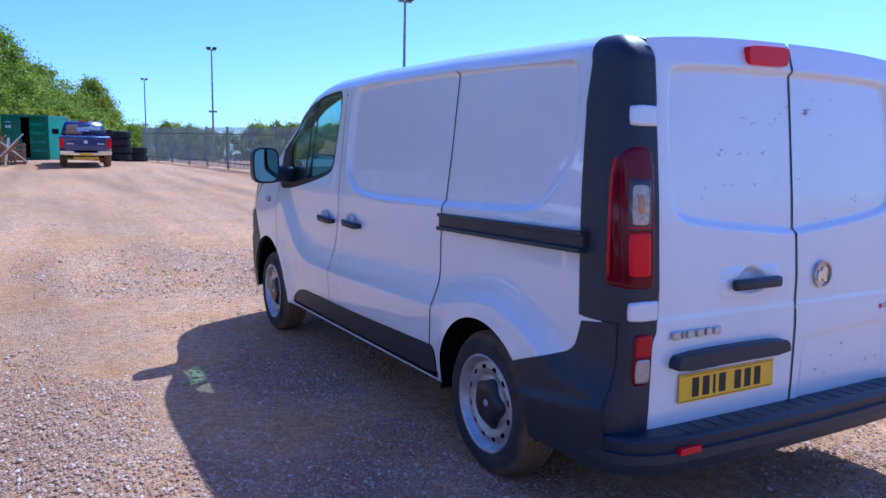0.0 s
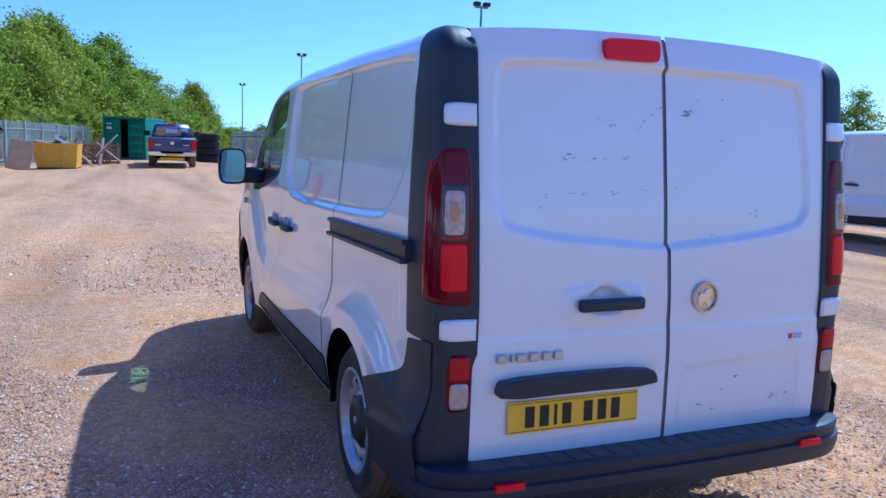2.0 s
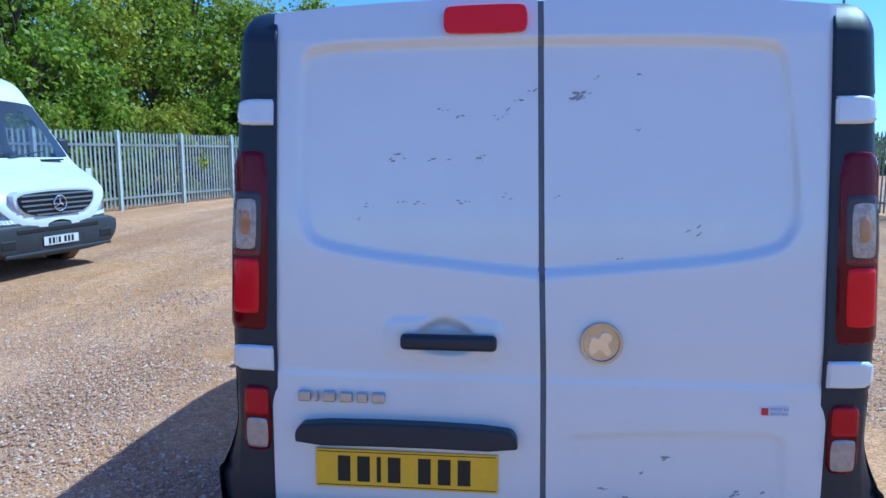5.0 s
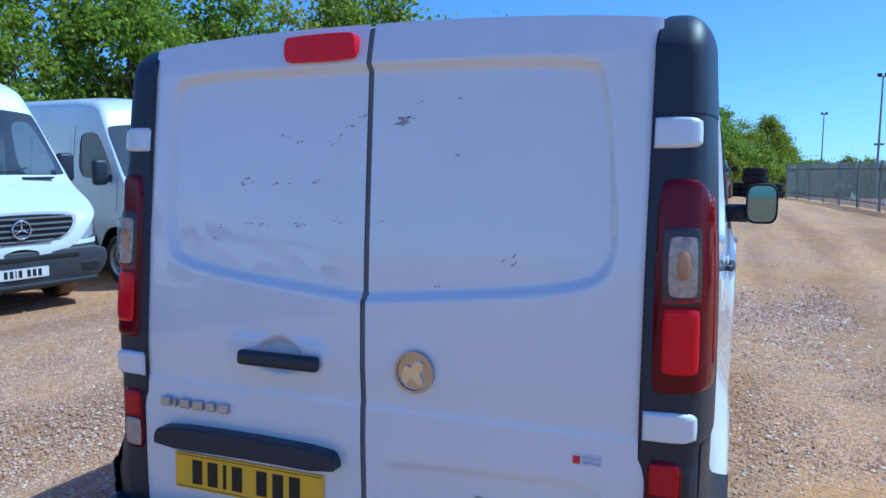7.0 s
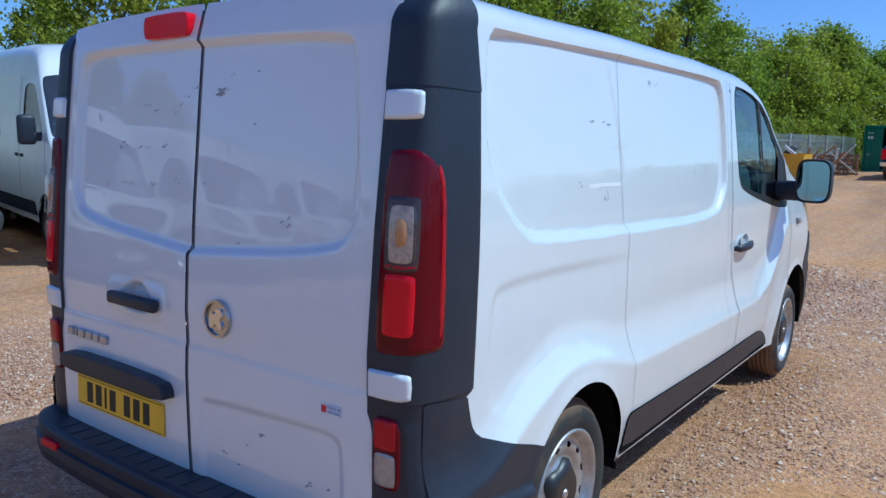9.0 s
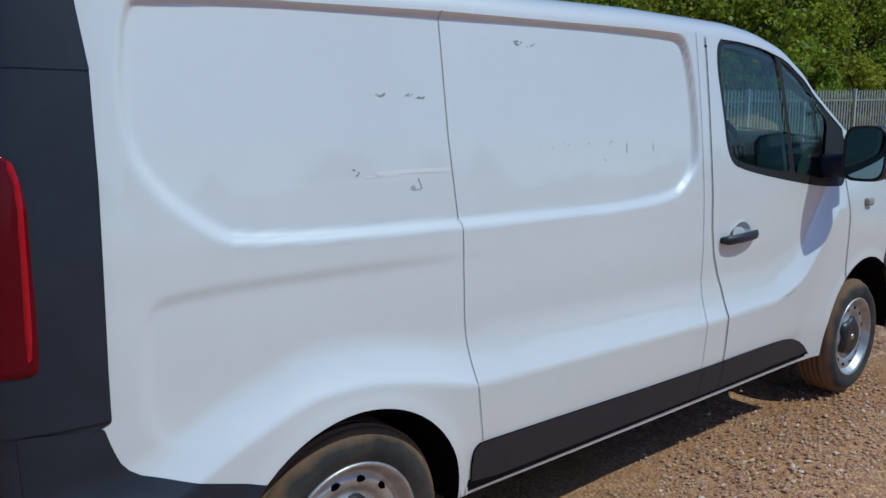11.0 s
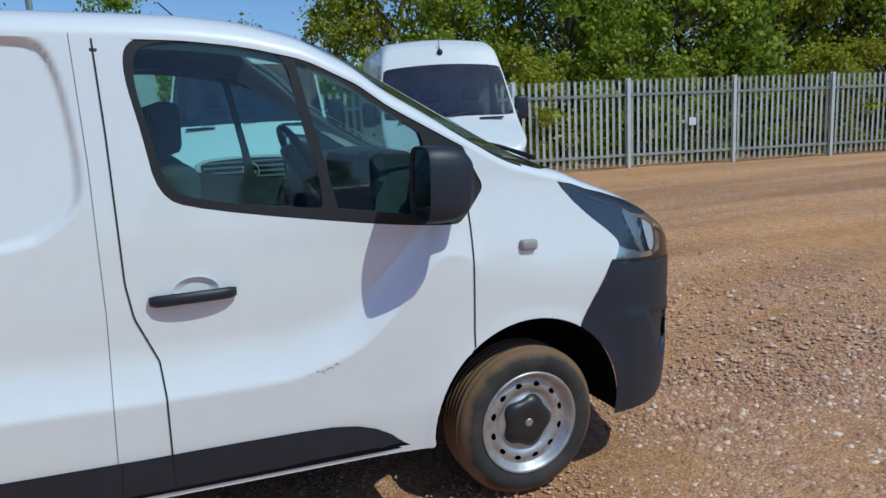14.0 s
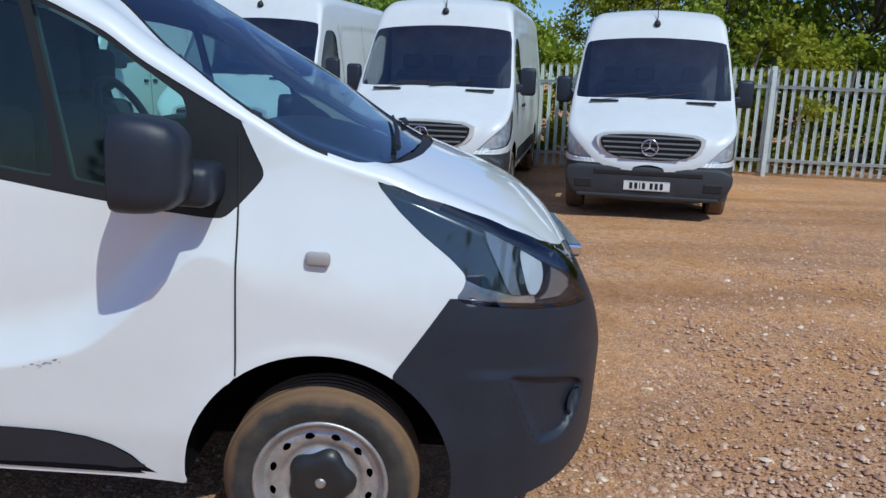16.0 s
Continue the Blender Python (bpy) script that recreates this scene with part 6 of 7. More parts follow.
    lathe(bm, [(0.0, -0.02), (0.035, 0.0), (0.045, 0.03), (0.03, 0.07), (0.0, 0.08)], 14, axis="z", origin=(0, 4.46, 2.345))
    part("roof_aerial", bm, M_TRIM, root)
    boxed("underbody", (-0.85, 0.85, 0.1, 5.6, 0.36, 0.5), M_UNDER, root, 0.02)
    boxed("dashboard", (-0.85, 0.85, 4.80, 5.15, 0.9, 1.42), M_CABGREY, root, 0.05)
    boxed("bulkhead", (-0.84, 0.84, 3.86, 3.90, 0.5, 2.3), M_CABGREY, root, 0.0)
    for x in (-0.5, 0.1, 0.5):
        boxed("cab_seat", (x - 0.22, x + 0.22, 4.0, 4.16, 1.0, 1.62), M_SEAT, root, 0.05)
        boxed("headrest", (x - 0.13, x + 0.13, 4.02, 4.13, 1.65, 1.84), M_SEAT, root, 0.04)
    for s in (1, -1):
        bm = bmesh.new()
        tube(bm, [(0.25 * s + 0.3, 5.20, 1.47), (0.25 * s - 0.25, 5.14, 1.535)], [0.012, 0.007], 6)
        part("wiper", bm, M_TRIM, root)
    return root


M_SLAMP = material("silver_lamp_bowl", (0.62, 0.64, 0.66), 0.35, metal=0.3, var=0.35, scale=14, bump=0.4, bump_scale=40)
M_SBUMP = material("dark_grey_bumper", (0.032, 0.034, 0.04), 0.6, var=0.1, bump=0.1, bump_scale=500, dirt=(0.2, 0.16, 0.12), dirt_amount=0.12)

van = panel_van("panel_van", "white panel van with black plastic trim on gravel")


def high_van_pose(sx, sy, yaw):
    """Pose of a parked van whose nose stands at sx, sy and points along yaw."""
    h = Vector((math.cos(radians(yaw)), math.sin(radians(yaw)), 0))
    o = Vector((sx, sy, 0)) - 5.95 * h
    pitch = math.degrees(math.atan2(gz(sx, sy) - gz(o.x, o.y), 5.95))
    return pose(o.x, o.y, gz(o.x, o.y), LEAN, 0, 0) @ pose(0, 0, 0, 0, 0, yaw - 90) @ pose(0, 0, 0, pitch, 0, 0) @ Matrix.Diagonal((1.07, 1.02, 1.06, 1))


VANS = [(-6.17, 7.33, -14), (-6.90, 4.52, -11.4), (-7.6, 1.70, -11), (-7.2, -1.3, -11), (-7.6, -4.3, -10), (-7.7, -7.3, -10), (-7.8, -10.3, -9), (-7.9, -13.2, -9)]
hv = high_van()
hv.matrix_world = high_van_pose(*VANS[0])
for spot in VANS[1:]:
    copy_thing(hv, high_van_pose(*spot))

v2 = copy_thing(van, pose(11.2, 5.4, gz(11, 7), 0.6, 0, 1))
tagged(v2, "white panel van parked beyond on the gravel", "van")


# ---- palisade fences ----
def palisade(name, a, b, height, bay, label, dark, pale_step=0.155, near=None):
    """Posts, two rails and pointed pales from a to b."""
    root = empty(name)
    tagged(root, label, "fence")
    a, b = Vector(a), Vector(b)
    d = (b - a)
    ln = d.length
    d.normalize()
    n = Vector((-d.y, d.x))
    lean = -math.tan(radians(LEAN))
    mat = M_GALV_D if dark else M_GALV

    def at(s, off, z):
        p = a + d * s + n * off
        return Vector((p.x, p.y + lean * z * -1 * -1, gz(p.x, p.y) + z))
    # pale: corrugated W section with a three-pointed top
    prof = [(-0.034, 0.0), (-0.017, 0.016), (0.0, 0.004), (0.017, 0.016), (0.034, 0.0)]
    V, F = [], []
    for z in (0.05, height - 0.13, height - 0.06):
        w = 1.0
        V += [(x * w, y, z) for x, y in prof]
    for k in range(2):
        for i in range(4):
            F.append((k * 5 + i, k * 5 + i + 1, k * 5 + i + 6, k * 5 + i + 5))
    V += [(-0.046, -0.01, height - 0.02), (0.0, 0.004, height), (0.046, -0.01, height - 0.02), (-0.018, 0.01, height - 0.05), (0.018, 0.01, height - 0.05)]
    F += [(10, 11, 15), (11, 18, 15), (11, 12, 16), (12, 13, 16), (13, 14, 17), (13, 17, 19)]
    pale = bpy.data.meshes.new("pale")
    pale.from_pydata(V, [], F)
    pale.materials.append(mat)
    yaw = math.atan2(d.y, d.x)
    steps = int(ln / pale_step)
    singles = 0
    SV, SF = [], []
    for k in range(steps):
        s = (k + 0.5) * pale_step
        p = at(s, 0.0, 0)
        m = Matrix.Translation(p) @ Matrix.Rotation(radians(LEAN), 4, "X") @ Matrix.Rotation(yaw, 4, "Z")
        if near and near[0] < s < near[1] and singles < 290:
            o = new("pale", pale)
            o.parent = root
            o.matrix_world = m
            singles += 1
        else:
            i = len(SV)
            SV += [tuple(m @ Vector(v)) for v in V]
            SF += [tuple(j + i for j in f) for f in F]
    if SV:
        o = obj("paling", SV, SF, mat, root)
        o["kind"] = "stuff"
    # posts
    k = 0
    while k * bay <= ln + 0.01:
        s = k * bay
        bm = bmesh.new()
        for w0, w1, d0, d1 in ((-0.05, 0.05, 0.016, 0.022), (-0.05, 0.05, 0.094, 0.10), (-0.004, 0.004, 0.022, 0.094)):
            box(bm, 0.8 * w0, 0.8 * w1, d0, d1, -0.1, height + 0.01)
        o = part("post", bm, mat, root)
        o.matrix_world = Matrix.Translation(at(s, -0.11 if not dark else 0.0, 0)) @ Matrix.Rotation(radians(LEAN), 4, "X") @ Matrix.Rotation(yaw, 4, "Z")
        if s + bay <= ln + 0.01:
            for zr in (0.30, height - 0.36):
                bm = bmesh.new()
                p0, p1 = at(s, -0.02, zr), at(s + bay, -0.02, zr)
                m = Matrix.Translation((p0 + p1) / 2) @ (p1 - p0).to_track_quat("X", "Z").to_matrix().to_4x4()
                L = (p1 - p0).length / 2
                box(bm, -L, L, -0.004, 0.004, -0.027, 0.027, m=m)
                box(bm, -L, L, -0.03, 0.004, 0.022, 0.027, m=m)
                part("rail", bm, mat, root)
        k += 1
    return root


def fence_x(y):
    return -10.7 + 0.155 * (y - 13.6)


PH = 13.62 - 2.717 * 9
palisade("palisade_fence", (fence_x(PH), PH), (fence_x(PH + 2.717 * 23), PH + 2.717 * 23), 2.02, 2.75, "galvanised steel palisade fence with pointed pales in front of trees", False, near=(15, 60))
palisade("palisade_fence", (3.6, 48.8), (8.9, 14.6), 2.02, 2.75, "weathered grey steel palisade fence along the yard", True)
sg = boxed("fence_sign", (-0.09, 0.09, -0.006, 0.006, -0.09, 0.09), M_STICK, None, 0.004)
tagged(sg, "small blank white sign fixed to the palisade fence", "sign")
sg.matrix_world = Matrix.Translation((fence_x(15.2) + 0.06, 15.2, gz(fence_x(15.2), 15.2) + 1.0)) @ Matrix.Rotation(radians(LEAN), 4, "X") @ Matrix.Rotation(radians(79), 4, "Z")


# ---- trees ----
def leaf_material(name, a, b, c):
    m = bpy.data.materials.new(name)
    m.use_nodes = True
    n, l = m.node_tree.nodes, m.node_tree.links
    n.remove(n["Principled BSDF"])
    geo, oi = n.new("ShaderNodeNewGeometry"), n.new("ShaderNodeObjectInfo")
    r = n.new("ShaderNodeValToRGB")
    e = r.color_ramp.elements
    e[0].position, e[0].color = 0.0, (*a, 1)
    e[1].position, e[1].color = 1.0, (*c, 1)
    x = e.new(0.55)
    x.color = (*b, 1)
    l.new(geo.outputs["Random Per Island"], r.inputs["Fac"])
    hs = n.new("ShaderNodeHueSaturation")
    mr = n.new("ShaderNodeMapRange")
    mr.inputs["To Min"].default_value, mr.inputs["To Max"].default_value = 0.478, 0.512
    l.new(oi.outputs["Random"], mr.inputs["Value"])
    l.new(mr.outputs["Result"], hs.inputs["Hue"])
    l.new(r.outputs["Color"], hs.inputs["Color"])
    df, tl, mx = n.new("ShaderNodeBsdfPrincipled"), n.new("ShaderNodeBsdfTranslucent"), n.new("ShaderNodeMixShader")
    df.inputs["Roughness"].default_value = 0.5
    df.inputs["Specular IOR Level"].default_value = 0.35
    mx.inputs[0].default_value = 0.5
    l.new(hs.outputs["Color"], df.inputs["Base Color"])
    l.new(hs.outputs["Color"], tl.inputs["Color"])
    l.new(df.outputs[0], mx.inputs[1])
    l.new(tl.outputs[0], mx.inputs[2])
    l.new(mx.outputs[0], n["Material Output"].inputs["Surface"])
    return m


M_LEAF = [leaf_material("leaf_green", (0.14, 0.20, 0.014), (0.28, 0.365, 0.026), (0.47, 0.53, 0.05)),
          leaf_material("leaf_yellow_green", (0.21, 0.255, 0.016), (0.36, 0.40, 0.03), (0.52, 0.55, 0.06))]
M_BARK = material("bark", (0.10, 0.075, 0.055), 0.9, var=0.3, scale=6, bump=0.6, bump_scale=30)


def tree(seed, height, radius, leaves, leaf, mat, low=0.08, name="tree", clusters=90):
    r = np.random.default_rng(seed)
    root = empty(name)
    bm = bmesh.new()
    trunk = [(0.08 * k * r.normal(), 0.08 * k * r.normal(), height * 0.72 * k / 6) for k in range(7)]
    trunk[0] = (0, 0, -0.1)
    tube(bm, trunk, [0.13 * (1 - 0.12 * k) * height / 7 for k in range(7)], 7)
    C = []
    for k in range(clusters):
        u = r.uniform(low, 1.0) ** 0.9
        prof = radius * (0.55 + 0.6 * math.sin(math.pi * min(1, 0.12 + 0.80 * u))) * (1.0 if u < 0.75 else 1 - (u - 0.75) * 2.6)
        a, q = r.uniform(0, 6.283), r.uniform(0.25, 1.0) ** 0.55
        C.append((prof * q * math.cos(a), prof * q * math.sin(a), u * height * r.uniform(0.93, 1.04)))
    for c in C[::3]:
        z0 = min(c[2] * 0.62, height * 0.68)
        k = min(6, z0 / (height * 0.72) * 6)
        t0 = trunk[int(k)]
        tube(bm, [(t0[0], t0[1], z0), (0.5 * (c[0] + t0[0]), 0.5 * (c[1] + t0[1]), 0.45 * z0 + 0.55 * c[2]), c], [0.045, 0.028, 0.010], 5)
    part("trunk", bm, M_BARK, root)
    C = np.array(C)
    idx = r.integers(0, len(C), leaves)
    rad = r.uniform(0.15, 0.37, len(C)) * height / 7
    P = C[idx] + r.normal(0, 1, (leaves, 3)) * rad[idx][:, None] * np.array([1, 1, 0.8])
    P[:, 2] = np.maximum(P[:, 2], 0.1)
    # some long shoots at the top
    sh = r.random(leaves) < 0.05
    P[sh, 2] += r.uniform(0, 0.6, sh.sum())
    s = leaf * r.uniform(0.6, 1.35, leaves)
    d = r.normal(0, 1, (leaves, 3))
    d[:, 2] -= 0.3
    d /= np.linalg.norm(d, axis=1)[:, None]
    w = np.cross(d, r.normal(0, 1, (leaves, 3)))
    w /= np.linalg.norm(w, axis=1)[:, None]
    V = np.stack([P, P + (d * 0.5 + w * 0.36) * s[:, None], P + d * s[:, None], P + (d * 0.5 - w * 0.36) * s[:, None]], 1).reshape(-1, 3)
    F = np.arange(leaves * 4).reshape(-1, 4)
    me = bpy.data.meshes.new("crown")
    me.vertices.add(len(V))
    me.vertices.foreach_set("co", V.ravel())
    me.loops.add(F.size)
    me.loops.foreach_set("vertex_index", F.ravel())
    me.polygons.add(len(F))
    me.polygons.foreach_set("loop_start", np.arange(0, F.size, 4))
    me.update(calc_edges=True)
    me.materials.append(mat)
    o = new("crown", me)
    o.parent = root
    return root


TREES = [tree(21, 6.8, 1.9, 11000, 0.15, M_LEAF[0]), tree(22, 6.2, 1.7, 10000, 0.145, M_LEAF[1]), tree(23, 7.4, 1.8, 11000, 0.155, M_LEAF[0])]
BUSH = [tree(31, 2.9, 1.5, 7000, 0.125, M_LEAF[1], 0.02, "bush", 60), tree(32, 3.4, 1.4, 7000, 0.125, M_LEAF[0], 0.02, "bush", 60)]
for o in TREES:
    tagged(o, "leafy green deciduous tree behind the fence", "tree", "trees behind the fence")
for o in BUSH:
    tagged(o, "dense green bush behind the fence", "bush", "bushes behind the fence")
rt = random.Random(8)
used = set()


def plant(kinds, x, y, sc):
    o = rt.choice(kinds)
    m = pose(x, y, gz(x, y) - 0.05, 0, 0, rt.uniform(0, 360)) @ Matrix.Scale(1, 4)
    if o.name not in used:
        used.add(o.name)
        o.matrix_world = m
        o.scale = (sc, sc, sc)
        return o
    c = copy_thing(o, m)
    c.scale = (sc * rt.uniform(0.9, 1.1), sc * rt.uniform(0.9, 1.1), sc)
    return c


y = -14.0
while y < 64:
    plant(BUSH, fence_x(y) - rt.uniform(1.6, 2.4), y, rt.uniform(0.85, 1.15))
    y += rt.uniform(1.5, 2.1)
y = -14.0
while y < 72:
    low = 0.66 + 0.34 * min(1, max(0, (y - 9) / 9))
    plant(TREES, fence_x(y) - rt.uniform(2.8, 4.2), y + rt.uniform(-0.6, 0.6), low * rt.choice((0.72, 0.85, 0.95, 1.1, 1.28)))
    plant(TREES, fence_x(y) - rt.uniform(5.5, 8.0), y + rt.uniform(-0.8, 0.8), low * rt.choice((0.8, 0.92, 1.05, 1.2, 1.38)))
    y += rt.uniform(2.3, 3.1)
# the belt of trees turns behind the container
for k in range(15):
    plant(TREES, -10.5 + k * 1.15 + rt.uniform(-0.8, 0.8), 54 + k * 3.0 + rt.uniform(-1, 1), rt.uniform(1.25, 1.5) - 0.02 * k)
    plant(BUSH, -8.0 + k * 1.2, 52 + k * 3.0, rt.uniform(1.1, 1.5))
# distant tree line beyond the yard
for k in range(70):
    x = -8 + k * 2.2 + rt.uniform(-1.2, 1.2)
    yy = 118 + rt.uniform(-8, 18) - 0.25 * x
    plant(TREES if k % 3 == 0 else BUSH, x, yy, rt.uniform(0.7, 0.95) if k % 3 == 0 else rt.uniform(1.3, 1.9))
for k in range(64):
    plant(BUSH, -6 + k * 1.9 + rt.uniform(-0.6, 0.6), 104 + rt.uniform(-3, 3) - 0.25 * (k * 1.9), rt.uniform(1.2, 1.7))
for k in range(12):
    plant(TREES, 46 + rt.uniform(-3, 6), -16 + k * 5.4, rt.uniform(0.75, 0.95))


# ---- yard lamps ----
def lamp_post(x, y, top):
    root = empty("lamp_post")
    tagged(root, "tall thin grey steel floodlight mast", "lamp post", "floodlight masts")
    b = gz(x, y)
    bm = bmesh.new()
    h = top - b
    tube(bm, [(0, 0, -0.2), (0, 0, h * 0.5), (0, 0, h)], [0.09, 0.07, 0.05], 8)
    part("mast", bm, M_GALV_D, root)
    boxed("cross_arm", (-0.30, 0.30, -0.05, 0.05, h - 0.05, h + 0.05), M_GALV_D, root, 0.01)
    for s in (-1, 1):
        boxed("floodlight", (s * 0.22 - 0.14, s * 0.22 + 0.14, -0.16, 0.1, h + 0.03, h + 0.20), M_TRIM, root, 0.03)
    boxed("bracket", (-0.3, 0.3, -0.06, 0.06, h * 0.44, h * 0.44 + 0.15), M_GALV_D, root, 0.01)
    root.matrix_world = pose(x, y, b, LEAN, 0, 0)
    return root


lamp_post(11.6, 27.9, 8.15)
lamp_post(9.58, 56.6, 9.6)
lamp_post(9.2, 90.5, 10.5)
lamp_post(-16.2, 1.5, 8.5)


# ---- shipping container ----
M_GREEN = material("dark_green_container_paint", (0.010, 0.15, 0.085), 0.45, var=0.12, scale=2, dirt=(0.12, 0.08, 0.05), dirt_amount=0.3)
M_GREEN_L = material("pale_green_container_paint", (0.03, 0.27, 0.17), 0.5, var=0.12, scale=2, dirt=(0.14, 0.1, 0.07), dirt_amount=0.3)


def container():
    root = empty("shipping_container")
    tagged(root, "dark green steel shipping container with a door ajar", "container")
    W, L, H = 2.44, 6.06, 2.59
    for side in (0, 1):
        pts = []
        y = 0.12
        while y < L - 0.12:
            pts += [(0, y), (0, y + 0.07), (0.036, y + 0.14), (0.036, y + 0.21)]
            y += 0.28
        V = []
        for z in (0.16, H - 0.12):
            V += [((0.01 + d) if side == 0 else (W - 0.01 - d), y, z) for d, y in pts]
        n = len(pts)
        obj("side_wall", V, [(i, i + 1, n + i + 1, n + i) for i in range(n - 1)], M_GREEN_L if side else M_GREEN, root, "corrugated steel side")
    bm = bmesh.new()
    for x in (0, W - 0.12):
        for y in (0, L - 0.12):
            box(bm, x, x + 0.12, y, y + 0.12, 0, H, 0.01)
    for z in (0.0, H - 0.12):
        for y in (0, L - 0.12):
            box(bm, 0.12, W - 0.12, y, y + 0.12, z, z + 0.14, 0.01)
        for x in (0, W - 0.12):
            box(bm, x, x + 0.12, 0.12, L - 0.12, z, z + 0.14, 0.01)
    part("frame", bm, M_GREEN, root)
    boxed("roof_panel", (0.05, W - 0.05, 0.05, L - 0.05, H - 0.05, H - 0.02), M_GREEN_L, root, 0.0)
    boxed("floor_panel", (0.05, W - 0.05, 0.05, L - 0.05, 0.10, 0.16), M_DARK, root, 0.0)
    boxed("end_wall", (0.05, W - 0.05, L - 0.06, L - 0.02, 0.1, H - 0.05), M_GREEN, root, 0.0)
    for k, (x0, x1, ang) in enumerate(((0.13, 1.00, 0), (1.36, 2.31, -14))):
        d = empty("door")
        d.parent = root
        d.location = (x0 if k == 0 else x1, 0.06, 0)
        d.rotation_euler = (0, 0, radians(ang))
        w = x1 - x0
        s = 1 if k == 0 else -1
        a, b = sorted((0, s * w))
        boxed("door_leaf", (a, b, -0.03, 0.02, 0.16, H - 0.14), M_GREEN, d, 0.006)
        for u in (0.25, 0.72):
            bm = bmesh.new()
            tube(bm, [(s * w * u, -0.06, 0.2), (s * w * u, -0.06, H - 0.18)], 0.018, 8)
            part("lock_bar", bm, M_GREEN_L, d)
        for z in (0.5, 1.0, 1.5, 2.0):
            boxed("door_rib", (a + 0.04, b - 0.04, -0.045, -0.03, z, z + 0.16), M_GREEN_L if k else M_GREEN, d, 0.005)
    for x, z, w, h in ((0.22, 1.85, 0.28, 0.36), (0.25, 0.95, 0.16, 0.18), (0.62, 1.0, 0.14, 0.12)):
        boxed("data_plate", (x, x + w, 0.018, 0.027, z, z + h), M_STICK, root, 0.0)
    return root


c = container()
c.matrix_world = stand(-3.98, 48.0, -12)

# ---- pickup ----
M_NAVY = material("dark_blue_car_paint", (0.012, 0.028, 0.13), 0.28, coat=1.0, var=0.05)
M_YEL = material("yellow_skip_paint", (0.75, 0.43, 0.02), 0.55, var=0.15, scale=4, dirt=(0.18, 0.09, 0.04), dirt_amount=0.5, dirt_scale=4)
M_REDP = material("red_gas_bottle_paint", (0.50, 0.035, 0.025), 0.4, var=0.1, dirt=(0.3, 0.1, 0.07), dirt_amount=0.3)
M_PLY = material("pale_plywood", (0.50, 0.34, 0.20), 0.7, var=0.15, scale=3, bump=0.15, bump_scale=30)
M_WOOD = material("weathered_timber", (0.28, 0.17, 0.10), 0.8, var=0.25, scale=4)


